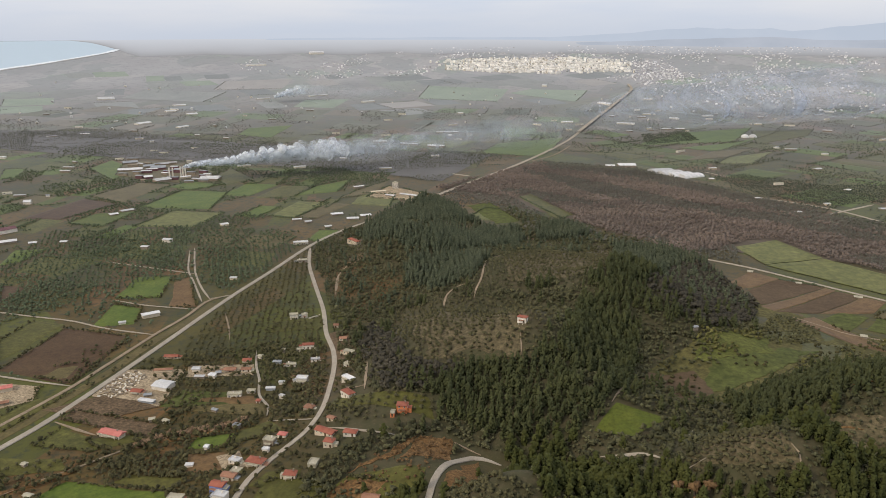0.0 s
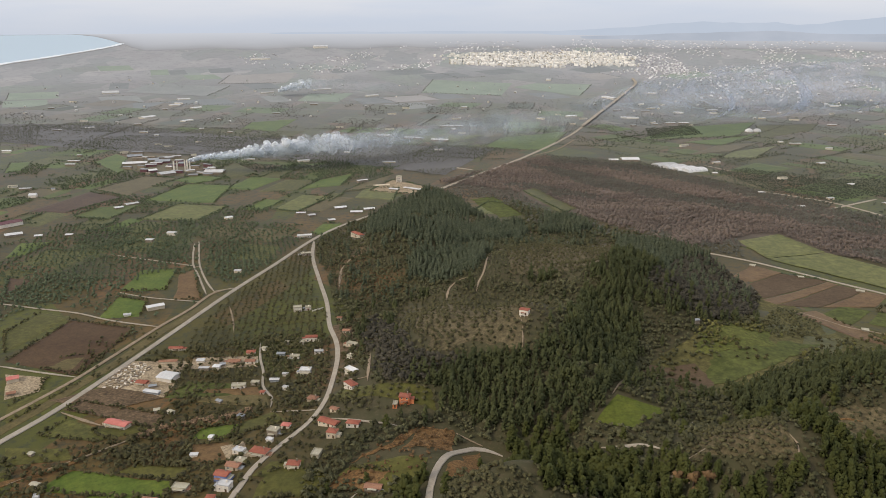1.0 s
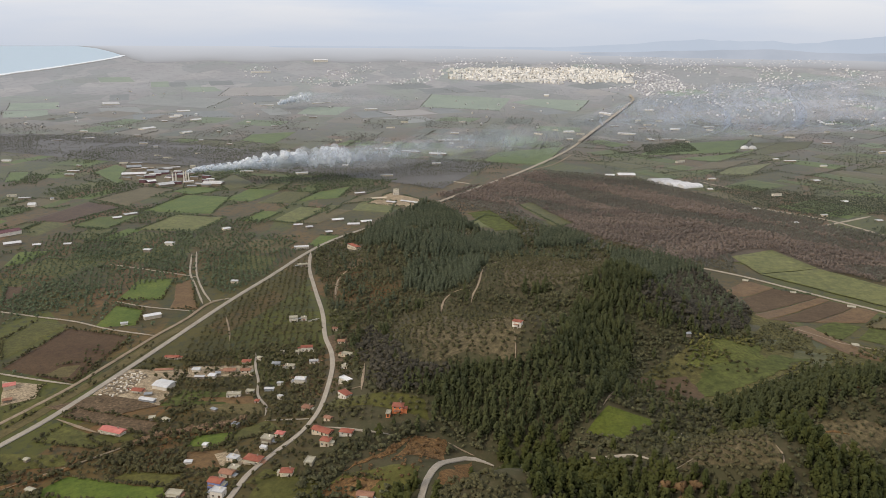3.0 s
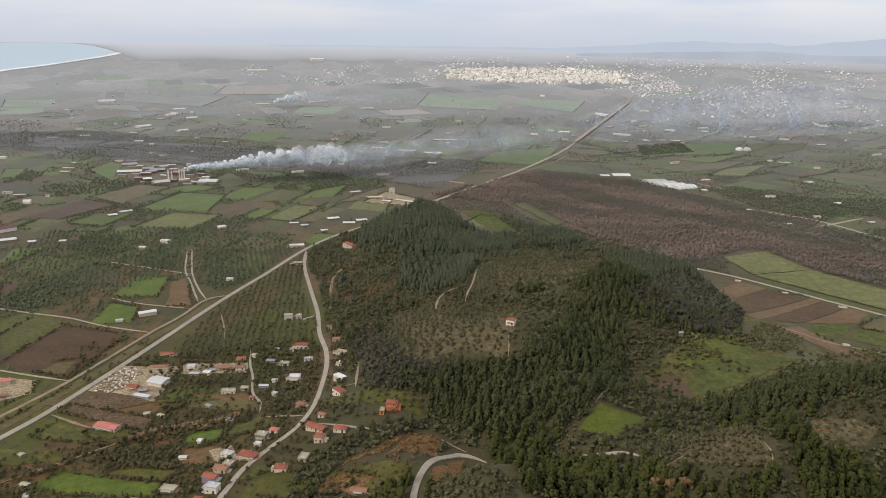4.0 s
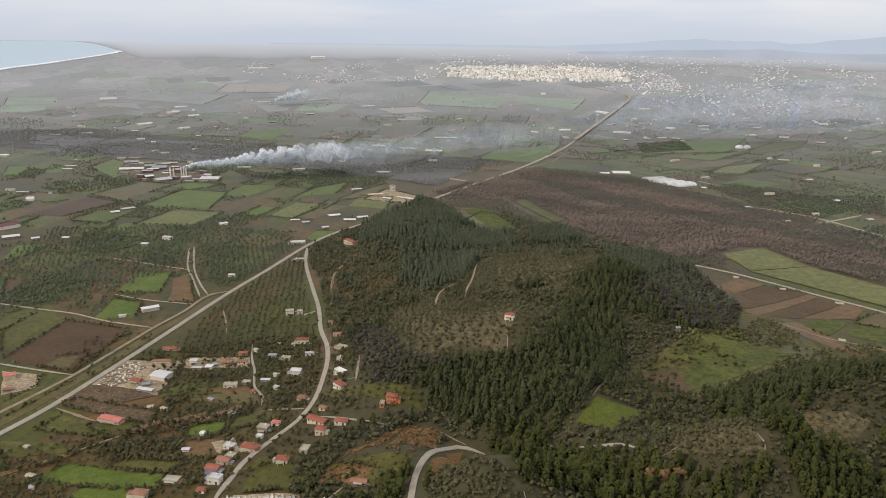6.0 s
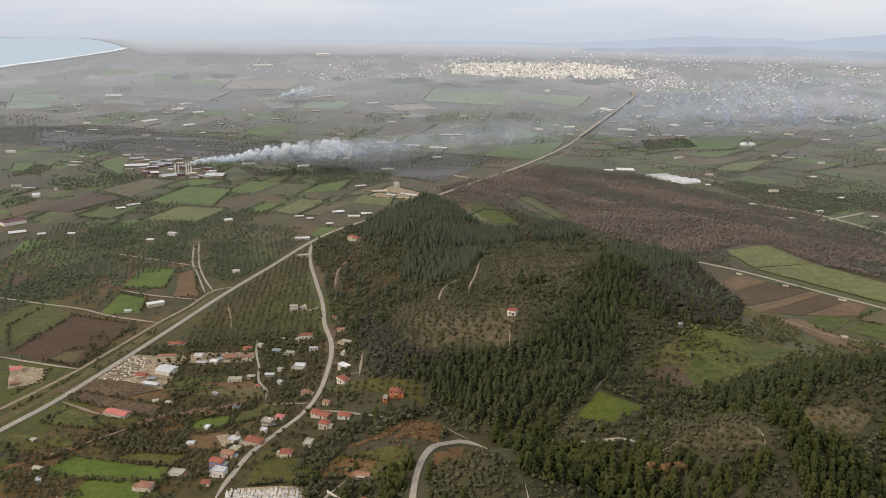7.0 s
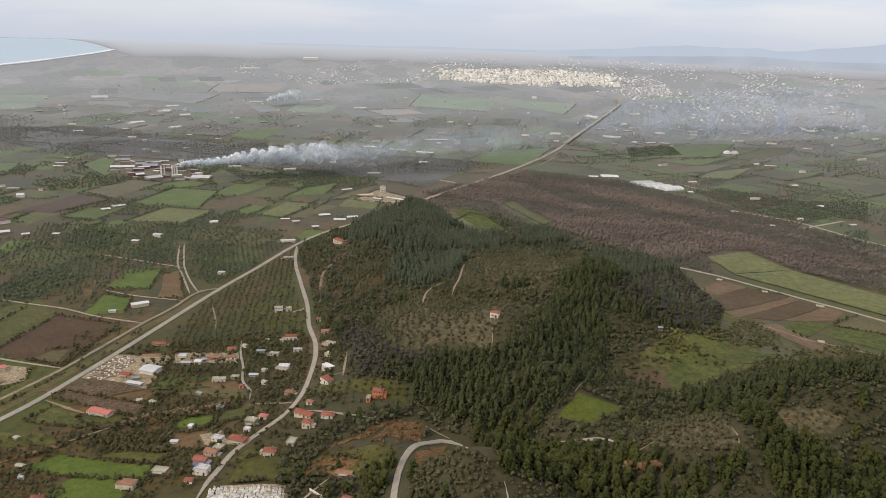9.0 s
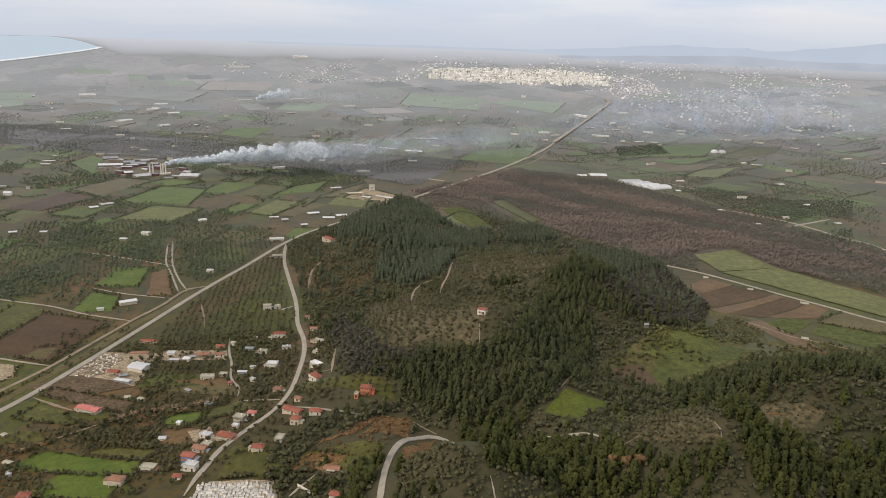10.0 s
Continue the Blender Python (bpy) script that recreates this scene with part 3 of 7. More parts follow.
def thicket(name, crown, count, kinds, points, material, label, category, scale=(0.75, 1.25), seed=5, trunk=(0.16, 0.05, 4.0), tall=0.15, soft=0.65):
    """Very many trees of one kind as one mesh."""
    rng = np.random.default_rng(seed)
    models = [crown(rng, count) for _ in range(kinds)]
    sv, sf = stem(*trunk, n=3)
    sn = sv / np.linalg.norm(sv * (1, 1, 0) + 1e-6, axis=1)[:, None] * (1, 1, 0)
    models = [(np.concatenate([v, sv]), np.concatenate([f, sf + len(v)]), np.concatenate([crown_normals(v, up=soft), sn])) for v, f in models]
    pick = rng.integers(0, kinds, len(points))
    vs, fs, ns, base = [], [], [], 0
    z = height(points[:, 0], points[:, 1])
    for k, (v, f, nv) in enumerate(models):
        idx = np.where(pick == k)[0]
        if not len(idx):
            continue
        a = rng.random(len(idx)) * 2 * math.pi
        s = rng.uniform(*scale, len(idx))
        sz = s * rng.uniform(1 - tall, 1 + tall, len(idx))
        ca, sa = np.cos(a)[:, None], np.sin(a)[:, None]
        x, y = v[None, :, 0] * ca - v[None, :, 1] * sa, v[None, :, 0] * sa + v[None, :, 1] * ca
        w = np.stack([x * s[:, None] + points[idx, 0, None], y * s[:, None] + points[idx, 1, None], v[None, :, 2] * sz[:, None] + z[idx, None]], -1)
        vs.append(w.reshape(-1, 3))
        w = np.stack([nv[None, :, 0] * ca - nv[None, :, 1] * sa, nv[None, :, 0] * sa + nv[None, :, 1] * ca, np.broadcast_to(nv[None, :, 2], x.shape)], -1)
        ns.append(w.reshape(-1, 3))
        fs.append((f[None] + (np.arange(len(idx)) * len(v))[:, None, None] + base).reshape(-1, 3))
        base += len(idx) * len(v)
    ob = big_mesh(name, np.concatenate(vs), np.concatenate(fs), material, np.concatenate(ns))
    return tagged(ob, label, category, kind="stuff")


def part(name, shape, material, parent, label=""):
    return shape.put(name, material, parent, label)


# ---- ground, sea and distance ----
def ground_sheet():
    az = np.concatenate([np.arange(-54, 54, 0.6), np.arange(54, 306, 4.5)])
    rr = 30 * np.exp(np.arange(0, 341) * math.log(4780 / 30) / 340)
    a, r = np.meshgrid(np.radians(az), rr)
    x, y = r * np.sin(a), r * np.cos(a)
    z = height(x, y)
    n, m = len(az), len(rr)
    vs = np.stack([x, y, z], -1).reshape(-1, 3)
    vs = np.concatenate([vs, [(0, 0, float(height(0, 0)))]])
    i, j = np.meshgrid(np.arange(m - 1), np.arange(n), indexing="ij")
    k = (j + 1) % n
    p, q, s, t = i * n + j, i * n + k, (i + 1) * n + k, (i + 1) * n + j
    tris = np.concatenate([np.stack([p, q, s], -1).reshape(-1, 3), np.stack([p, s, t], -1).reshape(-1, 3)])
    j = np.arange(n)
    tris = np.concatenate([tris, np.stack([np.full(n, len(vs) - 1), (j + 1) % n, j], -1)])
    tris = tris[:, ::-1]
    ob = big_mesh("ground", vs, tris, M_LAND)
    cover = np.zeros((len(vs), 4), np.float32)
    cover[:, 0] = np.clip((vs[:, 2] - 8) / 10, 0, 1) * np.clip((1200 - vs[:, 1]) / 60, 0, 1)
    # share of the haze-paled parcels, growing with distance
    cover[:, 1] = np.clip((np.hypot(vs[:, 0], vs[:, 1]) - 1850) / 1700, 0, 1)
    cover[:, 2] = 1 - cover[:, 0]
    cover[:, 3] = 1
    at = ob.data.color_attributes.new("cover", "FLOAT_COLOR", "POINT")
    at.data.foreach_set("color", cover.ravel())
    ob.data.shade_smooth()
    return tagged(ob, "wide coastal plain with fields and low wooded hills", "ground", kind="structure")


ground_sheet()


# ---- houses ----
def shared(name, shape, material):
    me = bpy.data.meshes.new(name)
    me.from_pydata(shape.v, [], shape.f)
    me.materials.append(material)
    return me


def window_meshes():
    fr = Shape().box(-0.65, -0.53, -0.06, 0.02, 0, 1.4).box(0.53, 0.65, -0.06, 0.02, 0, 1.4).box(-0.53, 0.53, -0.06, 0.02, 1.28, 1.4).box(-0.7, 0.7, -0.14, 0.02, -0.08, 0.1).box(-0.04, 0.04, -0.05, 0.02, 0.1, 1.28)
    pane = Shape().box(-0.53, 0.53, -0.03, 0.0, 0.1, 1.28)
    return shared("window_frame", fr, M_WHITE), shared("window_pane", pane, M_GLASS)


FRAME_ME, PANE_ME = window_meshes()
DOOR_ME = shared("door", Shape().box(-0.55, 0.55, -0.05, 0.02, 0, 2.1).box(-0.65, -0.55, -0.08, 0.02, 0, 2.2).box(0.55, 0.65, -0.08, 0.02, 0, 2.2).box(-0.65, 0.65, -0.08, 0.02, 2.1, 2.2), M_WOOD)


def child(name, me, parent, m):
    ob = new(name, me)
    ob.parent = parent
    ob.matrix_basis = m
    return ob


def roof_shape(kind, w, d, h, rise):
    s, o = Shape(), 0.5
    x, y = w / 2 + o, d / 2 + o
    if kind == "flat":
        s.box(-w / 2 - 0.25, w / 2 + 0.25, -d / 2 - 0.25, d / 2 + 0.25, h, h + 0.25)
        for a, b, c, e in ((-w / 2 - 0.2, w / 2 + 0.2, -d / 2 - 0.2, -d / 2 + 0.05), (-w / 2 - 0.2, w / 2 + 0.2, d / 2 - 0.05, d / 2 + 0.2),
                           (-w / 2 - 0.2, -w / 2 + 0.05, -d / 2 + 0.05, d / 2 - 0.05), (w / 2 - 0.05, w / 2 + 0.2, -d / 2 + 0.05, d / 2 - 0.05)):
            s.box(a, b, c, e, h + 0.25, h + 0.75)
        return s
    t = 0.2
    if kind == "gable":
        top = [(-x, 0, h + rise), (x, 0, h + rise)]
        cut = 0.0
    else:
        run = min(x, y) * 0.9
        top = [(-x + run, 0, h + rise), (x - run, 0, h + rise)]
    low = [(-x, -y, h - 0.1), (x, -y, h - 0.1), (x, y, h - 0.1), (-x, y, h - 0.1)]
    up = [(a, b, c + t) for a, b, c in low]
    s.add(low + up + top, [(0, 3, 2, 1), (0, 1, 5, 4), (1, 2, 6, 5), (2, 3, 7, 6), (3, 0, 4, 7), (4, 5, 9, 8), (6, 7, 8, 9), (5, 6, 9), (7, 4, 8)])
    # ridge cap
    s.box(top[0][0], top[1][0], -0.15, 0.15, h + rise - 0.05, h + rise + 0.1)
    return s


def house(x, y, turn, w, d, h, roof, wall, roofing, label, category="house", name="house", windows=True, rise=None, group="", door=True, chimney=False, posts=0):
    """A building: walls, roof, windows with panes, a door, and a chimney where one is seen. Its front looks along -y before the turn."""
    a = radians(turn)
    cs = [(x + math.cos(a) * i * w / 2 - math.sin(a) * j * d / 2, y + math.sin(a) * i * w / 2 + math.cos(a) * j * d / 2) for i in (-1, 1) for j in (-1, 1)]
    zs = [float(height(*c)) for c in cs]
    z = sum(zs) / 4 + 0.1
    dip = z - min(zs) + 0.6
    e = new(name)
    e.matrix_basis = pose(x, y, z, 0, 0, turn)
    tagged(e, label, category, group)
    rise = rise if rise is not None else min(w, d) * (0.22 if roof != "flat" else 0)
    s = Shape().box(-w / 2, w / 2, -d / 2, d / 2, -dip, h)
    if roof == "gable":
        for sx in (-1, 1):
            xx = sx * w / 2
            s.add([(xx, -d / 2, h), (xx, d / 2, h), (xx, 0, h + rise - 0.1)], [(0, 1, 2) if sx > 0 else (1, 0, 2)])
    s.box(-w / 2 - 0.06, w / 2 + 0.06, -d / 2 - 0.06, d / 2 + 0.06, -dip, 0.4)
    part("wall", s, wall, e)
    part("roof", roof_shape(roof, w, d, h, rise), roofing, e)
    SPOTS.append((x, y, max(w, d) * 0.55))
    if windows:
        storeys = max(1, int((h + 0.4) / 2.5))
        for side, length, off, rot in (("front", w, -d / 2, 0), ("flank", d, w / 2, 90), ("flank", d, w / 2, -90)):
            k = max(1, int(length / 3.0))
            for st in range(storeys):
                for i in range(k):
                    u = (i + 0.5) * length / k - length / 2
                    if side == "front":
                        if st == 0 and i == k // 2 and door:
                            child("door", DOOR_ME, e, pose(u, off - 0.03, 0.05))
                            continue
                        m = pose(u, off - 0.02, 0.85 + st * 2.5)
                    else:
                        m = pose((off + 0.02) * (1 if rot > 0 else -1), u, 0.85 + st * 2.5, 0, 0, rot)
                    fr = child("window", FRAME_ME, e, m)
                    child("pane", PANE_ME, fr, pose(0, 0, 0))
    rng = random.Random(int(abs(x) * 7 + abs(y) * 13))
    if windows and w > 5.5:
        # a lower wing, a porch, a water tank or a chimney, as village houses have
        if rng.random() < 0.7:
            s, k = rng.choice((-1, 1)), rng.uniform(2.2, 3.6)
            wh, wd = h * rng.uniform(0.5, 0.75), d * rng.uniform(0.5, 0.8)
            x0, x1 = sorted((s * w / 2, s * (w / 2 + k)))
            part("wing", Shape().box(x0, x1, -wd / 2, wd / 2, -dip, wh), wall, e)
            part("wing_roof", Shape().box(x0 - 0.15, x1 + 0.15, -wd / 2 - 0.2, wd / 2 + 0.2, wh, wh + 0.22), rng.choice((M_CONC, M_GREY, M_RED, M_BROWN)), e)
        if rng.random() < 0.6:
            pw = w * rng.uniform(0.4, 0.8)
            part("porch_roof", Shape().box(-pw / 2, pw / 2, -d / 2 - 2.0, -d / 2, 2.2, 2.36), rng.choice((M_CONC, M_BROWN)), e)
            for u in (-pw / 2 + 0.12, pw / 2 - 0.12):
                part("post", Shape().box(u - 0.1, u + 0.1, -d / 2 - 1.95, -d / 2 - 1.75, -dip, 2.2), wall, e)
        if roof == "flat" and rng.random() < 0.6:
            part("water_tank", Shape().tube(w * rng.uniform(-0.3, 0.3), d * 0.2, h + 0.25, h + 1.5, 0.6, 0.6, 8), M_WHITE, e)
        if roof != "flat" and rng.random() < 0.6:
            chimney = True
    if posts:
        for i in range(posts):
            u = -w / 2 + 0.3 + (w - 0.6) * i / (posts - 1)
            part("column", Shape().box(u - 0.22, u + 0.22, -d / 2 - 0.35, -d / 2 - 0.05, -dip, h), M_WHITE, e)
        for i in range(1, 4):
            v = -d / 2 + d * i / 4
            part("column", Shape().box(w / 2 + 0.05, w / 2 + 0.35, v - 0.22, v + 0.22, -dip, h), M_WHITE, e)
    if chimney:
        part("chimney", Shape().box(w * 0.2, w * 0.2 + 0.7, 0.6, 1.3, h, h + rise + 0.9).box(w * 0.2 - 0.1, w * 0.2 + 0.8, 0.5, 1.4, h + rise + 0.9, h + rise + 1.05), M_STONE, e)
    return e


def shed_long(x, y, turn, w, d, h, wall, roofing, label, name="shed", category="shed", roof="gable", group="", rise=None):
    """A long farm or factory shed with a low roof and open bays between posts."""
    return house(x, y, turn, w, d, h, roof, wall, roofing, label, category, name, windows=False, group=group, rise=rise if rise is not None else d * 0.12)


def garden_wall(points, label):
    line = curve_points(points, 3.0)
    s = Shape()
    for p, q in zip(line, line[1:]):
        n = Vector((-(q - p).y, (q - p).x)).normalized() * 0.2
        z0, z1 = float(height(p.x, p.y)), float(height(q.x, q.y))
        c = [(p - n, z0), (q - n, z1), (q + n, z1), (p + n, z0)]
        s.add([(v.x, v.y, z - 0.5) for v, z in c] + [(v.x, v.y, z + 2.0) for v, z in c], ((0, 3, 2, 1), (4, 5, 6, 7), (0, 1, 5, 4), (1, 2, 6, 5), (2, 3, 7, 6), (3, 0, 4, 7)))
    return tagged(s.put("garden_wall", M_WHITE), label, "wall", kind="structure")


def water_tower(x, y):
    e = new("tower")
    e.matrix_basis = pose(x, y, float(height(x, y)), 0, 0, 12)
    tagged(e, "square pale concrete tower block in a farm yard", "tower")
    part("wall", Shape().box(-5, 5, -4.5, 4.5, -1, 11), M_WHITE, e)
    part("roof", Shape().box(-5.3, 5.3, -4.8, 4.8, 11, 11.5).box(-2, 2, -2, 2, 11.5, 13), M_CONC, e)
    for st in range(3):
        for i in (-3.3, -1.1, 1.1, 3.3):
            fr = child("window", FRAME_ME, e, pose(i, -4.52, 1.0 + st * 2.8))
            child("pane", PANE_ME, fr, pose(0, 0, 0))
    SPOTS.append((x, y, 10))


def greenhouse(x, y, turn, w, length):
    """An arched plastic tunnel on a frame of hoops."""
    e = new("greenhouse")
    e.matrix_basis = pose(x, y, float(height(x, y)), 0, 0, turn)
    tagged(e, "white arched plastic greenhouse tunnel", "greenhouse", "greenhouse tunnels")
    n, h = 10, 6.0
    arc = [(math.cos(math.pi * i / n) * w / 2, math.sin(math.pi * i / n) ** 0.8 * h) for i in range(n + 1)]
    vs = [(u, s * length / 2, v) for s in (-1, 1) for u, v in arc]
    fs = [(i, i + 1, n + 2 + i, n + 1 + i) for i in range(n)] + [tuple(range(n + 1)), tuple(range(2 * n + 1, n, -1))]
    part("cover", Shape().add(vs, fs), M_SHEET, e)
    for k in range(6):
        y0 = -length / 2 + k * length / 5
        hoop = Shape()
        for (u0, v0), (u1, v1) in zip(arc, arc[1:]):
            hoop.add([(u0 * 1.01, y0 - 0.3, v0 * 1.02), (u1 * 1.01, y0 - 0.3, v1 * 1.02), (u1 * 1.01, y0 + 0.3, v1 * 1.02), (u0 * 1.01, y0 + 0.3, v0 * 1.02)], [(0, 1, 2, 3)])
        part("hoop", hoop, M_GREY, e)
    SPOTS.append((x, y, length * 0.5))


def dome_store(x, y):
    e = new("storage_tent")
    e.matrix_basis = pose(x, y, float(height(x, y)))
    tagged(e, "white domed storage tent in a green field", "tent", "storage tents")
    s, n, m, r = Shape(), 12, 5, 11.0
    vs = [(r * math.cos(math.pi / 2 * j / m) * math.cos(2 * math.pi * i / n), r * math.cos(math.pi / 2 * j / m) * math.sin(2 * math.pi * i / n), 9 * math.sin(math.pi / 2 * j / m)) for j in range(m) for i in range(n)] + [(0, 0, 9.2)]
    fs = [(j * n + i, j * n + (i + 1) % n, (j + 1) * n + (i + 1) % n, (j + 1) * n + i) for j in range(m - 1) for i in range(n)] + [((m - 1) * n + i, (m - 1) * n + (i + 1) % n, m * n) for i in range(n)]
    part("cover", s.add(vs, fs), M_SHEET, e)
    part("base_ring", Shape().tube(0, 0, -0.5, 0.8, 11.2, 11.2, 12), M_CONC, e)


def factory_chimney(x, y, h):
    e = new("factory_chimney")
    e.matrix_basis = pose(x, y, float(height(x, y)))
    tagged(e, "tall pale concrete factory chimney", "chimney", "factory chimneys")
    part("shaft", Shape().tube(0, 0, -0.5, h, 1.7, 1.2, 10), M_WHITE, e)
    part("rim", Shape().tube(0, 0, h - 0.9, h + 0.2, 1.6, 1.6, 10), M_STONE, e)


def sea(shore, far):
    """Water of a bay between its beach and the far shore, with a beach and a line of surf."""
    a, b = curve_points(shore, 60.0), None
    n = len(a)
    fp = curve_points(far, 60.0)
    b = [fp[min(len(fp) - 1, int(round(i * (len(fp) - 1) / (n - 1))))] for i in range(n)]
    vs, fs, m = [], [], 10
    for p, q in zip(a, b):
        for k in range(m + 1):
            c = p.lerp(q, k / m)
            vs.append((c.x, c.y, float(height(c.x, c.y)) + 1.2))
    fs = [(i * (m + 1) + k, (i + 1) * (m + 1) + k, (i + 1) * (m + 1) + k + 1, i * (m + 1) + k + 1) for i in range(n - 1) for k in range(m)]
    tagged(mesh_object("water", vs, fs, M_SEA, smooth=True), "pale grey-blue sea of a wide bay", "sea", kind="structure")
    ribbon("beach", M_BEACH, 14, shore, "pale sandy beach along the bay", "beach", lift=1.5, clear=False, step=40, rough=0.3)
    inner = [(p[0] + (q[0] - p[0]) * 0.03, p[1] + (q[1] - p[1]) * 0.03 + 14) for p, q in zip(shore, far)]
    ribbon("surf", M_FOAM, 22, inner, "white line of breaking surf", "surf", lift=1.9, clear=False, step=25, rough=0.8)


M_BEACH = surf("far_beach_sand", (0.40, 0.38, 0.36), (0.47, 0.45, 0.42), 0.05, (0.34, 0.33, 0.31), 0.2, bump=0)
M_FOAM = surf("surf_foam", (0.75, 0.78, 0.8), (0.85, 0.87, 0.88), 0.05, (0.6, 0.65, 0.68), 0.2, bump=0)


# ---- the place ----
ribbon("main_road", M_ROAD, 5.0, [(-367.8, 378.4), (-356.8, 415.2), (-344.8, 458.1), (-332.3, 529.8), (-320.9, 605.0), (-302.8, 730.5), (-284.6, 828.0), (-265, 941), (-241, 1016), (-198, 1100), (-162, 1179), (-128, 1259), (-70, 1386), (43, 1638), (150, 1932), (295, 2452), (428, 2893), (497, 3117), (509, 3275)], "grey two-lane country road across the plain", "road")
ribbon("village_road", M_LANE, 4.0, [(-262, 933), (-244.3, 857.2), (-215.4, 772.6), (-190.7, 702.7), (-173.9, 642.1), (-157.9, 599.7), (-147.6, 557.6), (-140.2, 505.6), (-137.0, 467.5), (-140.2, 437.3), (-148.4, 415.3), (-157.5, 393.4), (-163.1, 375.7), (-164.8, 359.3), (-166.8, 344.7), (-167.2, 327.1)], "pale grey asphalt lane winding past the village houses", "road")
ribbon("dirt_track", M_DIRT, 3.4, [(-384.5, 418.5), (-377.0, 445.5), (-368.2, 474.3), (-357.8, 513.1), (-349.0, 562.7), (-338.5, 625.7), (-327.6, 674.4), (-322.4, 720.1), (-306.6, 741.2)], "tan dirt track beside the main road", "track")
ribbon("verge", M_STUBBLE, 9, [(-371.9, 400.8), (-366.6, 429.9), (-358.7, 458.8), (-350.2, 499.5), (-340.4, 545.8), (-331.9, 611.0), (-320.7, 657.8), (-313.1, 715.5)], "dry grassy verge between the road and the track", "verge", lift=0.3, clear=False)
ribbon("canal_wall", M_GRAVEL, 2.1, [(-417, 922), (-378, 826), (-346.2, 765.1), (-320.7, 725.6)], "pale concrete bank of an irrigation canal", "canal")
ribbon("canal_wall", M_GRAVEL, 2.1, [(-418, 909), (-388, 830), (-360.9, 780.1), (-327.2, 718.0)], "pale concrete bank of an irrigation canal", "canal")
ribbon("lane", M_GRAVEL, 1.9, [(-549.2, 676.8), (-484.9, 663.4), (-437.3, 654.2), (-393.0, 637.7), (-338.5, 625.7)], "narrow pale lane through fields", "lane")
ribbon("lane", M_GRAVEL, 1.9, [(-443.6, 530.5), (-396.9, 520.8), (-358.4, 514.1)], "narrow pale lane through fields", "lane")
ribbon("lane", M_GRAVEL, 1.6, [(-504, 852), (-427, 829), (-374.0, 813.0)], "narrow pale lane through fields", "lane")
ribbon("lane", M_GRAVEL, 1.6, [(-424.2, 716.6), (-383.2, 703.7), (-324.1, 695.9)], "narrow pale lane through fields", "lane")
ribbon("lane", M_GRAVEL, 3.2, [(-322.0, 729.1), (-303.4, 741.4)], "narrow pale lane through fields", "lane")
ribbon("lane", M_LANE, 2.0, [(-228.4, 595.9), (-217.7, 562.4), (-207.4, 537.9), (-198.0, 508.1), (-184.5, 487.0), (-179.7, 468.6)], "narrow pale lane through fields", "lane")
ribbon("lane", M_LANE, 1.9, [(-177.2, 460.5), (-160.8, 458.9), (-141.4, 453.8)], "narrow pale lane through fields", "lane")
ribbon("lane", M_DIRT, 1.6, [(-290.3, 686.7), (-273.8, 650.6), (-261.0, 617.4)], "narrow earth track", "lane", rough=0.25)
ribbon("lane", M_DIRT, 1.6, [(-321.2, 361.5), (-308.1, 376.8), (-291.1, 394.6), (-268.1, 420.2), (-256.1, 429.8)], "narrow earth track", "lane", rough=0.25)
ribbon("lane", M_DIRT, 2.5, [(-339.0, 455.9), (-310.1, 443.7), (-296.7, 438.9)], "narrow earth track", "lane", rough=0.25)
ribbon("lane", M_DIRT, 2.2, [(-106.7, 478.7), (-111.9, 514.8), (-116.7, 546.6)], "narrow earth track", "lane", rough=0.25)
ribbon("lane", M_DIRT, 1.9, [(-129.2, 502.0), (-115.4, 489.8), (-108.3, 487.5)], "narrow earth track", "lane", rough=0.25)
ribbon("lane", M_GRAVEL, 1.6, [(-125.0, 433.9), (-98.6, 422.5), (-74.4, 416.2)], "narrow pale lane through fields", "lane")
ribbon("lane", M_DIRT, 1.9, [(-35.2, 415.7), (-24.7, 409.7), (-17.1, 406.0)], "narrow earth track", "lane", rough=0.25)
ribbon("lane", M_DIRT, 1.9, [(-7.4, 804.3), (-21.6, 776.1), (-25.6, 697.5), (-30.3, 672.4), (-31.7, 652.1)], "narrow earth track", "lane", rough=0.25)
ribbon("lane", M_DIRT, 1.9, [(-46.6, 694.8), (-59.2, 687.1), (-60.3, 650.1)], "narrow earth track", "lane", rough=0.25)
ribbon("lane", M_DIRT, 1.2, [(8.4, 506.7), (9.5, 489.6), (9.0, 475.3)], "narrow earth track", "lane", rough=0.25)
ribbon("lane", M_GRAVEL, 3.8, [(239, 927), (272, 905), (300, 883), (335, 848), (371.6, 810.5), (409.1, 774.5), (444.1, 738.2), (481.9, 712.3)], "narrow pale lane through fields", "lane")
ribbon("lane", M_DIRT, 1.9, [(282.4, 705.2), (308.4, 679.9), (324.0, 666.2), (355.0, 656.4), (383.1, 639.5)], "narrow earth track", "lane", rough=0.25)
ribbon("lane", M_GRAVEL, 4.8, [(430, 1303), (478, 1262), (530, 1208), (569, 1126), (601, 1072), (613.3, 945.3)], "narrow pale lane through fields", "lane")
ribbon("lane", M_GRAVEL, 4.8, [(492, 1167), (548, 1209), (607, 1253)], "narrow pale lane through fields", "lane")
ribbon("lane", M_DIRT, 1.6, [(143.0, 323.8), (145.1, 318.6), (144.7, 313.4), (148.6, 307.5)], "narrow earth track", "lane", rough=0.25)
ribbon("lane", M_GRAVEL, 1.6, [(145.4, 419.2), (155.1, 424.6), (156.2, 414.2)], "narrow pale lane through fields", "lane")
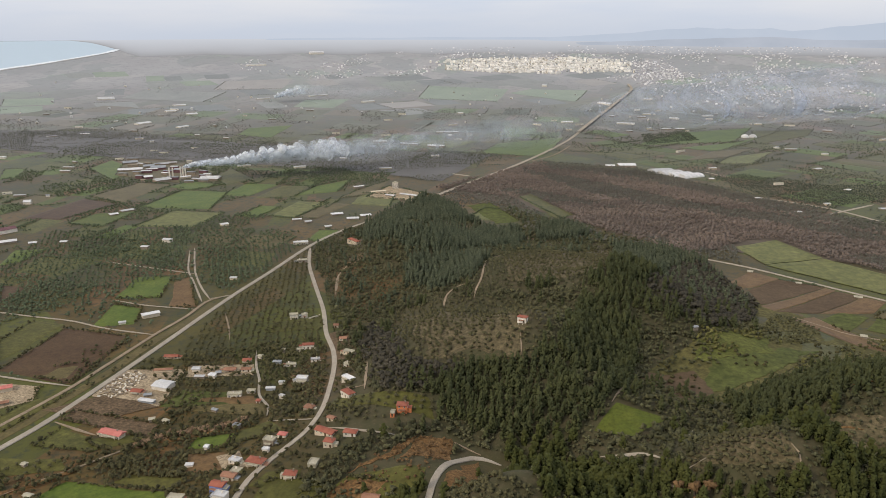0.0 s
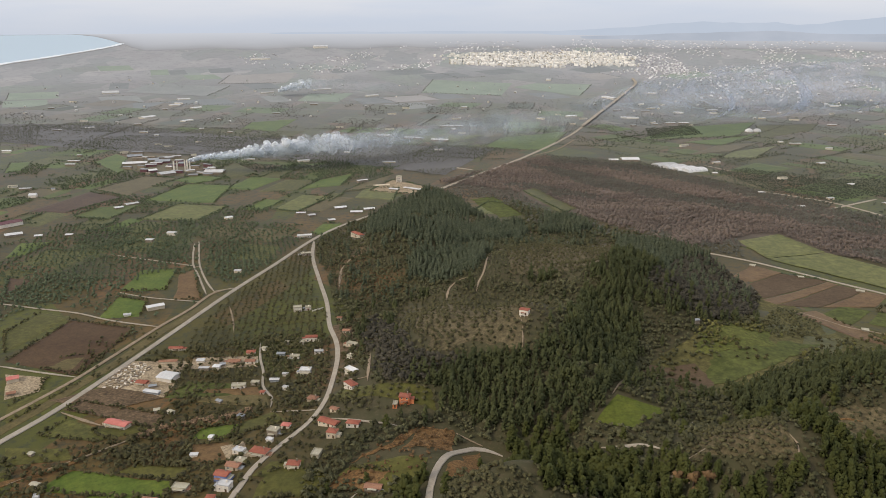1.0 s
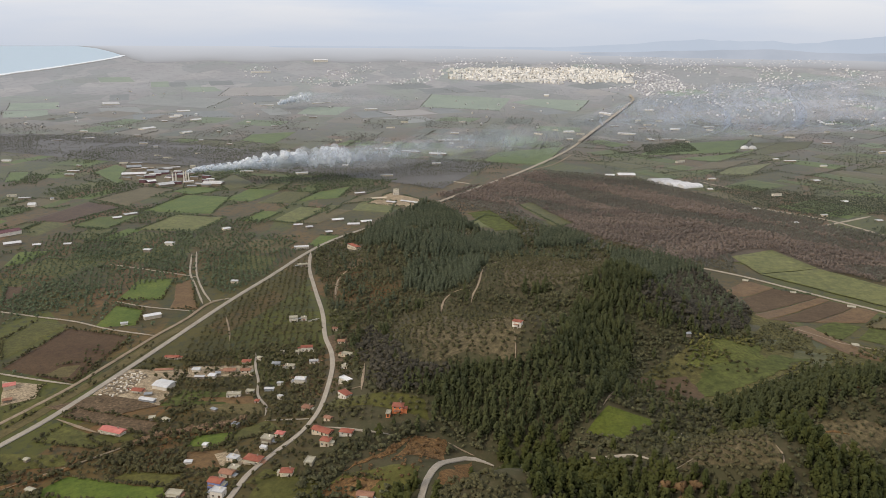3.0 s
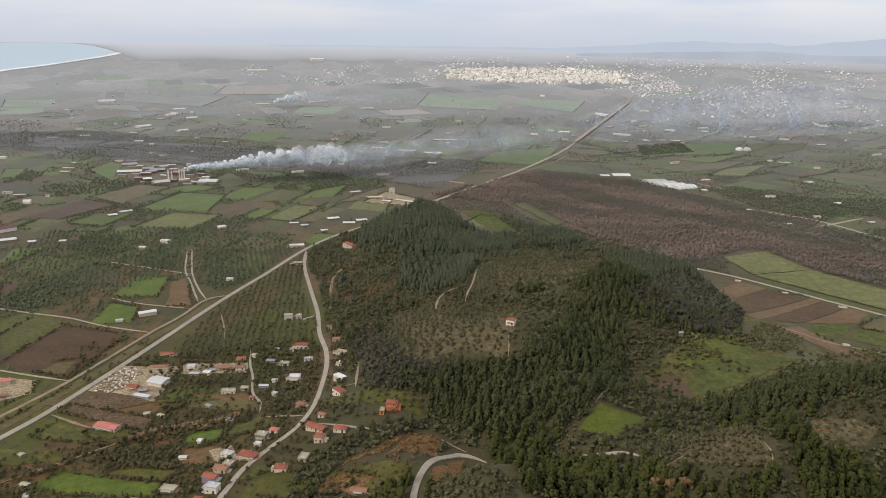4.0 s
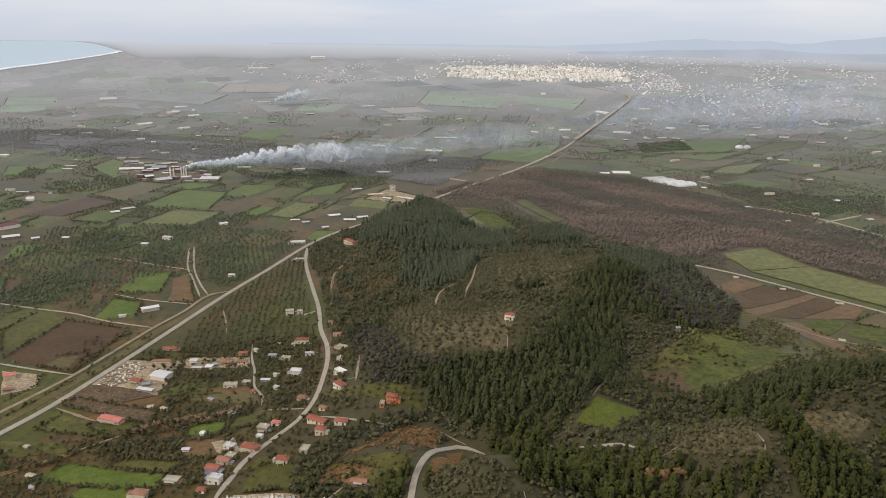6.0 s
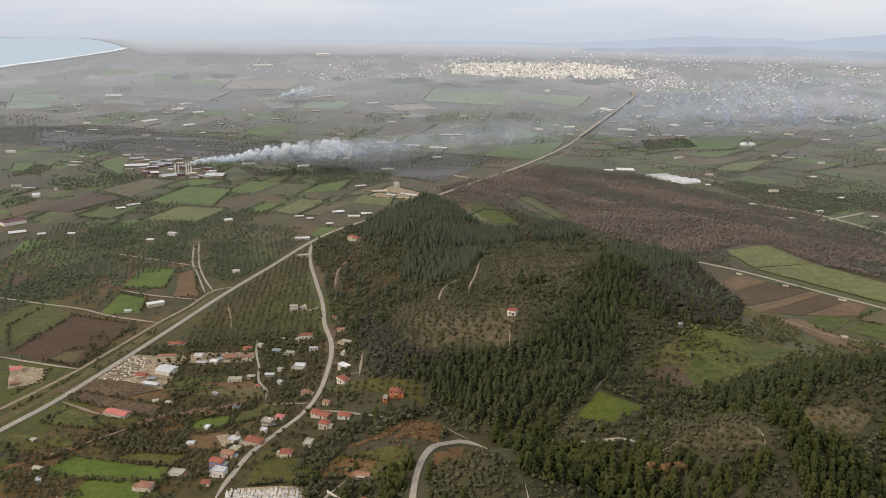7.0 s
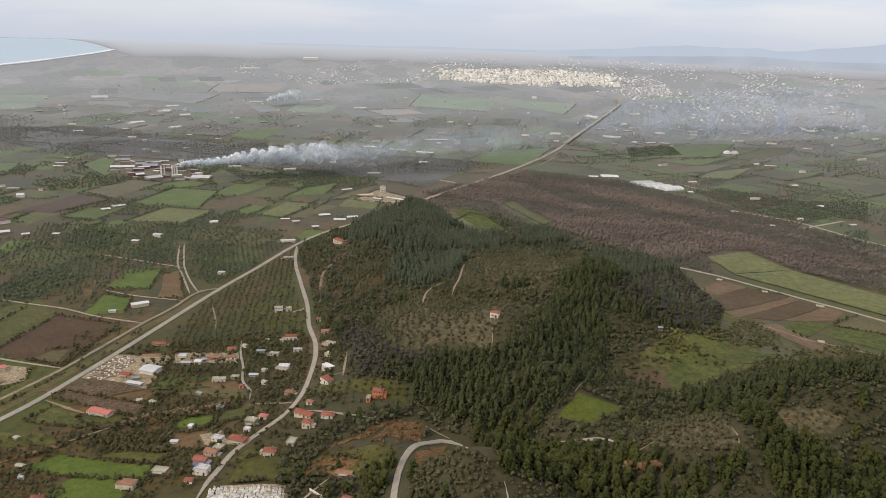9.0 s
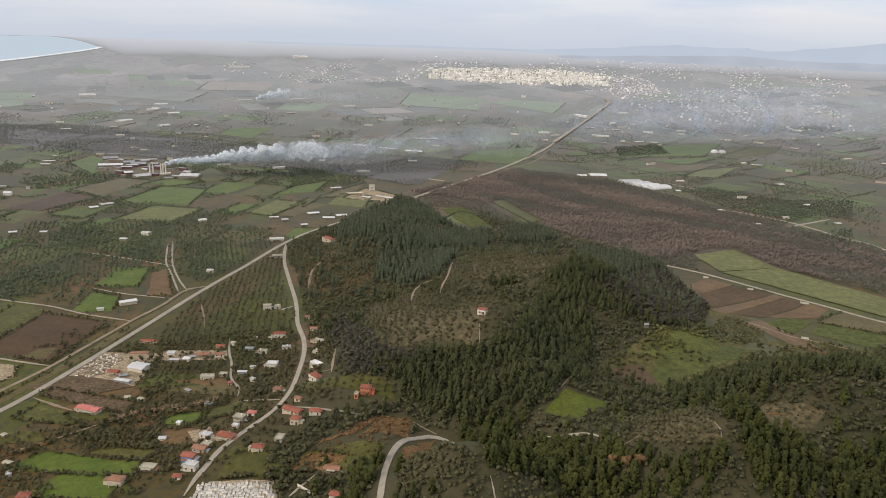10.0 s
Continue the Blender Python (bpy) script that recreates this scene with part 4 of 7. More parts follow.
ribbon("lane", M_GRAVEL, 3.2, [(57.5, 391.5), (78.9, 377.8), (87.2, 362.5)], "narrow pale lane through fields", "lane")
ribbon("lane", M_GRAVEL, 1.9, [(104.1, 382.6), (117.7, 412.6)], "narrow pale lane through fields", "lane")
ribbon("lane", M_GRAVEL, 1.9, [(97.3, 338.7), (106.0, 339.6)], "narrow pale lane through fields", "lane")
ribbon("lane", M_DIRT, 1.6, [(84.0, 346.6), (86.2, 333.1), (94.6, 321.0)], "narrow earth track", "lane", rough=0.25)
ribbon("lane", M_DIRT, 1.6, [(69.4, 436.3), (93.0, 486.1)], "narrow earth track", "lane", rough=0.25)
ribbon("lane", M_BARE, 2.4, [(211.6, 432.9), (227.8, 435.4), (240.6, 427.5)], "narrow pale lane through fields", "lane")
ribbon("lane", M_DIRT, 1.2, [(-196.6, 808.0), (-188.9, 761.8)], "narrow earth track", "lane", rough=0.25)
ribbon("lane", M_DIRT, 1.9, [(-186.6, 844.3), (-178.1, 856.0)], "narrow earth track", "lane", rough=0.25)
ribbon("lane", M_GRAVEL, 4.0, [(396, 1544), (443, 1468)], "narrow pale lane through fields", "lane")
ribbon("lane", M_GRAVEL, 6.4, [(-140, 1518), (-108, 1482), (-73, 1460)], "narrow pale lane through fields", "lane")
ribbon("lane", M_GRAVEL, 11.2, [(-739, 1676), (-698, 1639)], "narrow pale lane through fields", "lane")
ribbon("lane", M_DIRT, 3.1, [(49, 1631), (109, 1726), (160, 1875)], "narrow earth track", "lane", rough=0.25)
ribbon("hairpin_road", M_LANE, 4.0, [(-40.6, 282.8), (-42.3, 296.8), (-45.4, 342.4), (-44.5, 353.9), (-41.6, 366.6), (-34.4, 386.5), (-22.5, 401.5), (-10.3, 401.0), (-3.7, 398.1)], "pale asphalt hairpin bend on the hillside", "road")
field(M_PLOUGH, (-438.1, 537.7), (-433.4, 634.9), (-360.1, 620.0), (-360.1, 517.1), "dark brown ploughed field")
field(M_STUBBLE, (-401.1, 529.2), (-391.7, 550.2), (-370.4, 563.5), (-362.2, 519.1), "pale stubble corner of a ploughed field")
field(M_OLIVE, (-478.9, 599.2), (-476.3, 651.4), (-439.1, 644.9), (-449.9, 555.4), "olive green grass strip")
field(M_GREEN, (-426.9, 721.8), (-436, 796), (-395.7, 802.9), (-378.8, 728.8), "bright green grass field")
field(M_GREEN, (-409.3, 641.0), (-418.2, 704.7), (-381.6, 693.6), (-370.6, 651.2), "green grass field beside a barn")
field(M_EARTH, (-356.8, 700.4), (-384.3, 782.6), (-375.4, 804.2), (-326.7, 702.5), "brown bare field by the canal")
field(M_PLOUGH, (-546.5, 701.0), (-577, 755), (-545, 751), (-543.2, 695.9), "brown ploughed strip")
field(M_GREEN, (-630, 827), (-650, 893), (-611, 904), (-612, 845), "green meadow strip by a farm")
field(M_LIME, (-552, 1025), (-534, 1131), (-448, 1121), (-461, 1031), "yellow-green pasture")
field(M_GREEN, (-600, 1151), (-585, 1287), (-497, 1278), (-480, 1142), "green winter wheat field")
field(M_DARKGREEN, (-660, 1035), (-651, 1100), (-589, 1127), (-598, 1025), "dark green crop field")
field(M_PLOUGH, (-746, 1064), (-728, 1207), (-646, 1169), (-684, 1057), "grey-brown fallow field")
field(M_STUBBLE, (-725, 1221), (-693, 1348), (-627, 1336), (-646, 1177), "greyish stubble field")
field(M_GREEN, (-499, 1254), (-488, 1360), (-427, 1348), (-449, 1243), "green grass parcel")
field(M_OLIVE, (-435, 1230), (-416, 1338), (-365, 1341), (-369, 1243), "olive green parcel")
field(M_GREEN, (-367, 1257), (-352, 1342), (-300, 1411), (-302, 1295), "green grass parcel")
field(M_LIME, (-370, 1107), (-351, 1213), (-300, 1204), (-328, 1092), "yellow-green hay field")
field(M_STUBBLE, (-325, 1099), (-295, 1204), (-258, 1198), (-293, 1094), "tan stubble parcel")
field(M_STUBBLE, (-288, 1239), (-264, 1322), (-223, 1404), (-235, 1275), "pale stubble strip")
field(M_LIME, (-258, 1198), (-254, 1283), (-195, 1278), (-191, 1185), "yellow-green pasture by the farm yard")
field(M_GREEN, (-274, 974), (-272, 1027), (-243, 1028), (-255, 955), "bright green garden plot")
field(M_OLIVE, (-571, 1504), (-489, 1399), (-522, 1332), (-573, 1411), "olive green parcel")
field(M_GREEN, (-623, 1315), (-602, 1370), (-531, 1342), (-569, 1288), "green parcel by the factory")
field(M_GREEN, (-869, 1486), (-873, 1591), (-773, 1492), (-761, 1371), "green field by the factory")
field(M_GREEN, (-221.6, 422.3), (-221.1, 438.4), (-193.6, 444.1), (-191.3, 423.3), "bright green garden field")
field(M_EARTH, (-210.2, 389.9), (-218.3, 415.2), (-193.3, 415.6), (-180.9, 388.1), "reddish brown garden plot")
field(M_GREEN, (-299.5, 356.9), (-287.5, 381.4), (-213.4, 370.8), (-208.6, 351.4), "bright green meadow")
field(M_OLIVE, (-256.2, 380.6), (-247.5, 390.6), (-208.1, 385.0), (-212.3, 372.5), "olive meadow strip")
field(M_ROUGH, (-339.8, 461.1), (-331.3, 474.2), (-258.1, 457.6), (-255.9, 438.5), "dry trampled ground by a red-roofed hall")
field(M_OLIVE, (-302.5, 433.7), (-272.5, 441.9), (-258.2, 436.1), (-285.4, 421.6), "green lawn round a hall")
field(M_YARD, (-333.1, 498.7), (-329.2, 548.9), (-277.5, 552.6), (-270.6, 485.7), "pale gravel yard of a building-goods depot", clear=False)
field(M_YARD, (-271.7, 538.4), (-278.2, 560.6), (-222.0, 568.0), (-214.7, 545.3), "pale yard along low houses", clear=False)
field(M_YARD, (-394.8, 472.3), (-422.9, 514.7), (-384.3, 512.2), (-376.6, 487.8), "pale yard of a farm", clear=False)
field(M_OLIVE, (-386.2, 459.4), (-374.9, 492.8), (-352.9, 504.3), (-370.2, 435.3), "green strip beside the track")
field(M_OLIVE, (-335.3, 382.8), (-349.8, 404.6), (-306.6, 407.7), (-294.9, 394.3), "rough green pasture")
field(M_GROVE, (-336.0, 422.0), (-329.1, 446.5), (-281.2, 429.5), (-289.5, 417.6), "dark rough grass")
field(M_OLIVE, (-230.8, 639.0), (-225.3, 669.1), (-191.7, 686.6), (-178.9, 656.5), "green lawn below a white house")
field(M_STUBBLE, (-248.5, 482.2), (-247.1, 501.5), (-196.4, 502.9), (-182.1, 471.8), "brown garden below low houses")
field(M_OLIVE, (-195.6, 423.9), (-194.8, 445.1), (-174.3, 461.0), (-160.7, 443.9), "rough green plot")
field(M_OLIVE, (-161.0, 369.4), (-152.7, 384.0), (-130.5, 384.7), (-126.3, 361.6), "grassy plot by the lane", hedge=0)
field(M_OLIVE, (-134.5, 466.1), (-126.8, 480.2), (-55.2, 454.9), (-49.3, 434.0), "terraced orchard ground", hedge=0)
field(M_OLIVE, (-115.7, 361.5), (-98.0, 378.8), (-47.0, 369.2), (-51.3, 345.7), "rough grassy slope", hedge=0, ragged=6)
field(M_BARE, (-101.7, 379.3), (-85.4, 390.0), (-71.6, 395.8), (-57.5, 418.5), "orange eroded soil bank", hedge=0, ragged=11)
field(M_BARE, (-70.2, 386.0), (-58.3, 415.2), (-38.6, 421.3), (-34.6, 389.8), "orange eroded slope", hedge=0, ragged=11)
field(M_BARE, (-37.3, 356.0), (-34.7, 375.8), (-16.8, 398.2), (-8.0, 305.6), "bare tan ground inside a road bend", hedge=0, ragged=11)
field(M_LIME, (305.8, 977.6), (372.1, 1016.5), (403.8, 931.4), (320.3, 899.7), "yellow-green meadow below riverside woods", lift=0.9, hedge=0, ragged=1.5)
field(M_LIME, (320.4, 897.4), (403.7, 929.1), (519.2, 782.3), (486.8, 721.5), "long yellow-green meadow along a lane", lift=0.9, hedge=0, ragged=1.5)
field(M_EARTH, (255.5, 822.6), (294.1, 869.5), (319.5, 843.6), (273.4, 802.0), "reddish brown ploughed parcel", hedge=0.1, ragged=1.5)
field(M_TILLED, (269.1, 795.8), (317.4, 841.1), (359.9, 816.1), (265.8, 740.5), "brown ploughed parcel", hedge=0.1, ragged=1.5)
field(M_EARTH, (262.9, 735.0), (359.2, 814.1), (367.3, 805.1), (272.5, 719.7), "orange-tan bare strip", hedge=0.0, ragged=1.2)
field(M_TILLED, (273.3, 718.3), (366.6, 803.1), (390.2, 787.1), (317.3, 724.3), "brown ploughed parcel", hedge=0.1, ragged=1.5)
field(M_EARTH, (320.1, 725.4), (389.5, 785.1), (407.2, 772.2), (377.1, 734.4), "tan bare parcel", hedge=0.1, ragged=1.5)
field(M_STUBBLE, (372.0, 723.1), (415.9, 762.6), (479.9, 708.6), (467.5, 685.4), "dull stubble parcel", hedge=0.1, ragged=1.5)
field(M_MEADOW, (307.2, 696.0), (342.0, 734.2), (367.6, 722.6), (326.4, 672.8), "green parcel", hedge=0.2, ragged=2)
field(M_MEADOW, (347.5, 683.8), (375.2, 720.5), (464.1, 678.9), (440.7, 635.2), "green parcel", hedge=0.2, ragged=2)
field(M_EARTH, (281.0, 695.6), (309.1, 710.9), (355.6, 619.8), (315.9, 635.2), "tan bare parcel beside a track", hedge=0.1, ragged=2)
field(M_PASTURE, (103.5, 522.7), (162.2, 580.7), (303.6, 629.8), (154.8, 464.9), "olive meadow in the valley", hedge=0, clear=False)
field(M_MEADOW, (146, 492), (166, 553), (272, 602), (214, 536), "green meadow in the valley", hedge=0, ragged=7, lift=0.9)
field(M_LUSH, (150, 552), (160, 588), (240, 620), (222, 572), "mottled fresh grass in the valley", hedge=0, ragged=14, lift=1.0, clear=False)
field(M_TILLED, (100, 522), (150, 534), (160, 505), (128, 455), "bare brown grass below the wood", hedge=0, ragged=6, lift=1.0, clear=False)
field(M_OLIVE, (191.2, 591.3), (211.3, 627.4), (269.5, 647.0), (243.4, 616.8), "olive pasture", hedge=0)
field(M_OLIVE, (231.0, 560.3), (258.9, 618.3), (303.6, 629.8), (277.2, 578.3), "olive pasture", hedge=0)
field(M_DARKGREEN, (55.4, 414.0), (73.3, 436.8), (105.0, 424.8), (79.7, 403.3), "bright green clearing among trees", hedge=0)
field(M_LIME, (-61, 1106), (-33, 1187), (-10, 1173), (-13, 1098), "yellow-green clearing behind the hill")
field(M_OLIVE, (24, 1268), (39, 1278), (101, 1142), (86, 1119), "long olive glade in the riverside woods")
field(M_GREEN, (313, 1884), (474, 2125), (702, 2229), (584, 1975), "light green field on the far plain")
field(M_GREEN, (416, 1853), (593, 1956), (759, 2165), (498, 1806), "light green field on the far plain")
field(M_OLIVE, (682, 2164), (866, 2208), (805, 2082), (626, 1930), "olive field on the far plain")
field(M_LIME, (451, 1634), (502, 1725), (627, 1813), (526, 1638), "yellow-green field on the far plain")
field(M_STUBBLE, (389, 1666), (485, 1805), (606, 1864), (502, 1725), "tan field on the far plain")
field(M_DARKGREEN, (427, 1491), (509, 1583), (568, 1523), (479, 1448), "dark green field on the far plain")
field(M_GREEN, (-60, 1740), (-22, 1893), (157, 2025), (83, 1700), "green field beside the far road")
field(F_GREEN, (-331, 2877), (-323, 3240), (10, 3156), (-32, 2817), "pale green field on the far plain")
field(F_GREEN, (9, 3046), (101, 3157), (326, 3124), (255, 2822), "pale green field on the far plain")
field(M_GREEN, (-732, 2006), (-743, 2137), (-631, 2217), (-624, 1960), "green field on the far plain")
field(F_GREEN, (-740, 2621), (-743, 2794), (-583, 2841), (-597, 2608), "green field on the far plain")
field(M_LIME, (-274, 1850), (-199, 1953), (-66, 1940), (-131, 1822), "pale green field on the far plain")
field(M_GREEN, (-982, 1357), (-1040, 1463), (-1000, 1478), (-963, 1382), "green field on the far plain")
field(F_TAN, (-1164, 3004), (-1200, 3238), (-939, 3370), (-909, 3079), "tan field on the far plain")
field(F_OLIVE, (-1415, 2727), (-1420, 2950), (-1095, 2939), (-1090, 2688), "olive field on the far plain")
field(M_YARD, (-243, 1251), (-216, 1351), (-148, 1295), (-159, 1230), "pale yard of a farm with a tower", clear=False)
field(M_STUBBLE, (-778, 1417), (-841, 1593), (-694, 1565), (-617, 1352), "pale yard of a brick factory")
field(M_BARE, (-114.5, 356.3), (-96.9, 373.3), (-70.6, 364.0), (-82.1, 349.4), "reddish worn slope")
field(M_YARD, (-197.2, 409.1), (-183.0, 415.9), (-170.2, 394.1), (-177.7, 379.6), "pale courtyard between village houses", hedge=0, ragged=3, clear=False)
field(M_ROUGH, (-170.4, 638.8), (-154.2, 651.7), (-133.8, 595.1), (-140.2, 543.2), "tan roadside yards below the hill", hedge=0, ragged=3, clear=False)
field(M_OLIVE, (-152.7, 372.6), (-119.1, 375.5), (-105.0, 349.5), (-152.6, 344.7), "rough green plot above a cemetery", hedge=0.3, ragged=3)
field(M_ROUGH, (-359.5, 473.4), (-322.7, 502.5), (-269.5, 485.0), (-298.7, 465.6), "weedy waste ground beside a depot", hedge=0, ragged=4)
field(M_MEADOW, (-269.5, 485.0), (-264.0, 514.4), (-214.1, 512.9), (-210.2, 491.0), "green garden strip beside olives", hedge=0.3, ragged=3)
field(M_EARTH, (-255.0, 493.2), (-250.2, 502.6), (-202.3, 506.9), (-195.0, 491.2), "reddish garden soil below low houses", hedge=0, ragged=2)
SHORE = [(-2239, 2126), (-2240, 2490), (-2237, 2847), (-2207, 3229), (-2158, 3404), (-2107, 3603), (-2070, 3747), (-2044, 3870), (-2037, 3967)]
FAR_SHORE = [(-3378, 3361), (-3119, 3602), (-2887, 3791), (-2643, 3965), (-2510, 4050), (-2370, 4134), (-2264, 4122), (-2131, 4044), (-2041, 3975)]
sea(SHORE, FAR_SHORE)
house(-285.6, 440.0, -15, 18.1, 6.9, 3.0, "gable", M_CREAM, M_PINK, "long cream hall with a faded red sheet roof", category="hall", name="village_hall", posts=9)
shed_long(-281.6, 517.9, -14, 14.3, 12.5, 3.5, M_WHITE, M_SHEET, "white depot hall with a pale sheet roof", name="depot_hall", category="hall")
shed_long(-284.0, 492.0, -11, 13.4, 3.8, 2.2, M_GREY, M_SHEET, "low grey-blue lean-to shed")
house(-298.8, 506.6, -5, 8.6, 5.6, 2.5, "gable", M_CREAM, M_RED, "small shop with a bright red tiled roof")
shed_long(-287.7, 501.4, 18, 5.6, 3.1, 2.2, M_STONE, M_GREY, "small grey store shed")
shed_long(-294.8, 547.6, 10, 15.0, 3.8, 2.3, M_CREAM, M_BROWN, "long low tan store with old tiles")
shed_long(-267.2, 551.6, 4, 6.3, 5.0, 2.5, M_WHITE, M_SHEET, "white store with a pale roof")
shed_long(-248.5, 540.1, -4, 5.5, 5.0, 2.8, M_WHITE, M_SHEET, "white store with a pale roof")
shed_long(-258.8, 537.4, 4, 8.0, 3.1, 2.2, M_STONE, M_SHEET, "low pale shed in a yard")
house(-237.7, 553.0, 8, 10.0, 5.0, 2.3, "gable", M_CREAM, M_BROWN, "low cream house with old brown tiles")
house(-223.8, 553.9, 9, 8.3, 5.0, 2.3, "gable", M_WHITE, M_BROWN, "low whitewashed house with old brown tiles")
house(-229.2, 572.1, 10, 7.4, 5.0, 2.6, "hip", M_CREAM, M_RED, "small house with a red hipped roof")
house(-299.7, 575.7, 4, 12.1, 4.4, 2.2, "gable", M_CREAM, M_RED, "low house with a red tiled roof among olives")
house(-217.6, 506.1, 9, 10.9, 5.6, 2.6, "flat", M_WHITE, M_CONC, "low white flat-roofed house")
house(-206.1, 512.6, 1, 6.4, 4.4, 2.2, "flat", M_STONE, M_CONC, "grey outbuilding with a flat roof")
house(-194.4, 495.1, -2, 3.0, 3.5, 2.2, "hip", M_WHITE, M_RED, "tiny white hut beside the lane")
house(-168.9, 531.5, 1, 9.0, 6.2, 4.4, "flat", M_WHITE, M_SHEET, "two-storey white house with a flat roof")
house(-182.3, 605.2, 11, 10.4, 5.6, 4.2, "gable", M_WHITE, M_RED, "white two-storey house with a red tiled roof")
house(-189.4, 597.3, 2, 3.8, 3.8, 2.2, "flat", M_WHITE, M_CONC, "small white annex of a house")
shed_long(-201.5, 570.9, 2, 6.9, 3.8, 2.2, M_GREY, M_GREY, "low grey shed among trees")
house(-187.6, 565.8, 0, 8.3, 4.4, 2.2, "flat", M_WHITE, M_CONC, "low white house among trees")
house(-168.5, 575.9, 14, 7.8, 3.8, 2.2, "flat", M_WHITE, M_SHEET, "low pale house among trees")
shed_long(-191.7, 518.4, 5, 7.3, 3.1, 2.2, M_GREY, M_SHEET, "low shed with a pale roof")
shed_long(-185.7, 529.6, -2, 4.2, 3.1, 2.2, M_WHITE, M_SHEET, "small white shed beside a field")
house(-215.6, 679.2, 19, 8.2, 6.2, 4.5, "flat", M_WHITE, M_CONC, "large cream villa with a flat roof")
house(-205.6, 682.8, 15, 5.8, 5.0, 3.2, "flat", M_WHITE, M_CONC, "white wing of a flat-roofed villa")
garden_wall([(-199.9, 676.8), (-194.7, 681.8), (-190.6, 686.7)], "long pale garden wall of a villa")
house(-140.0, 585.5, -19, 9.7, 5.0, 2.8, "flat", M_CREAM, M_CONC, "cream roadside house with a flat roof")
house(-153.3, 623.0, 1, 6.6, 5.0, 2.8, "gable", M_CREAM, M_BROWN, "roadside house with brown tiles")
house(-134.6, 553.8, -35, 6.1, 3.8, 2.2, "flat", M_WHITE, M_CONC, "small white roadside house")
house(-167.2, 657.2, -1, 4.5, 4.4, 2.8, "gable", M_CREAM, M_BROWN, "tan house beside the road")
house(-125.8, 512.5, -38, 10.6, 5.0, 3.2, "flat", M_WHITE, M_SHEET, "white flat-roofed house by the lane")
house(-118.8, 477.5, -45, 10.2, 5.6, 4.2, "hip", M_WHITE, M_RED, "white two-storey house with a red hipped roof")
house(-73.1, 442.1, -2, 7.4, 6.2, 4.9, "hip", M_ORANGE, M_RED, "bright orange two-storey house on a terrace", chimney=True)
house(-79.3, 437.2, -2, 2.9, 5.0, 2.5, "flat", M_ORANGE, M_CONC, "orange wing of a house on a terrace")
house(-148.1, 474.8, -18, 7.2, 5.0, 2.3, "hip", M_CREAM, M_BROWN, "low house with faded brown tiles")
house(-124.4, 426.3, -25, 14.5, 6.2, 2.6, "gable", M_CREAM, M_RED, "long low house with a red tiled roof")
house(-118.1, 409.7, -10, 6.5, 5.6, 4.2, "hip", M_CREAM, M_RED, "two-storey house with a red hipped roof", chimney=True)
house(-105.8, 419.5, -8, 8.7, 5.0, 2.8, "hip", M_WHITE, M_RED, "white house with a red hipped roof")
house(-124.6, 444.9, -25, 5.5, 3.8, 2.2, "gable", M_CREAM, M_BROWN, "small cream outbuilding by the lane")
house(-156.7, 431.8, -8, 5.8, 4.4, 2.4, "hip", M_WHITE, M_PINK, "small house with a pinkish roof")
house(-162.8, 422.2, -11, 7.8, 5.6, 4.2, "flat", M_STONE, M_CONC, "unfinished grey block house of two storeys")
house(-163.9, 395.1, -13, 11.6, 6.9, 3.2, "hip", M_CREAM, M_RED, "broad house with a large red hipped roof", chimney=True)
house(-179.6, 399.5, -17, 7.5, 5.0, 2.6, "flat", M_WHITE, M_SHEET, "white house with a flat roof")
house(-174.2, 386.1, -13, 6.1, 5.0, 2.2, "flat", M_STONE, M_CONC, "grey outbuilding with a flat roof")
house(-176.7, 379.9, -11, 8.8, 5.6, 2.8, "gable", M_CREAM, M_BROWN, "cream house with tan tiles")
house(-179.7, 368.6, -10, 8.6, 6.2, 4.0, "gable", M_BLUE, M_RED, "blue-walled house with a red tiled roof")
house(-135.8, 376.8, -0, 7.6, 5.6, 3.2, "hip", M_CREAM, M_RED, "yellowish house with an orange-red hipped roof", chimney=True)
house(-124.0, 388.9, -5, 5.4, 7.5, 2.2, "flat", M_CONC, M_CONC, "low concrete block with a pale flat roof", category="outbuilding", windows=False)
house(-162.3, 411.4, -11, 4.3, 3.1, 2.2, "flat", M_WHITE, M_SHEET, "small white garage with a flat roof", windows=False)
shed_long(-407.9, 503.1, 34, 8.7, 6.9, 3.5, M_CREAM, M_PINK, "farm shed with a bright pink-red roof")
shed_long(-394.5, 480.2, 30, 6.2, 4.4, 2.2, M_STONE, M_BROWN, "tumbledown tan shed in a yard")
shed_long(-364.0, 673.8, 37, 16.9, 7.5, 3.5, M_CREAM, M_SHEET, "cream barn with a pale sheet roof", name="barn", category="barn")
shed_long(-383.3, 651.7, 24, 6.5, 3.8, 2.2, M_WHITE, M_SHEET, "small white shed beside trees")
house(-319.5, 796.3, 4, 7.8, 4.7, 2.4, "flat", M_CREAM, M_SHEET, "tiny pale hut in a field", windows=False)
house(-279.7, 952.1, 18, 19.9, 6.2, 3.2, "flat", M_WHITE, M_SHEET, "white roadside building at the junction")
house(-256.5, 870.1, 22, 12.1, 6.2, 2.8, "flat", M_STONE, M_CONC, "tan house beside the road")
house(-204.1, 943.8, -47, 21.9, 7.0, 4.8, "hip", M_CREAM, M_RED, "cream house with a red roof on the hill's foot")
house(10.8, 513.7, -22, 6.9, 4.8, 4.2, "hip", M_WHITE, M_RED, "white house with a red roof on the hilltop")
house(160.6, 592.2, 20, 4.8, 3.8, 2.2, "gable", M_STONE, M_GREY, "small stone hut in a pasture", windows=False)
water_tower(-202, 1331)
shed_long(-228.8, 1297.8, 25, 27.9, 8.4, 1.7, M_CREAM, M_CREAM, "low tan farm wall building")
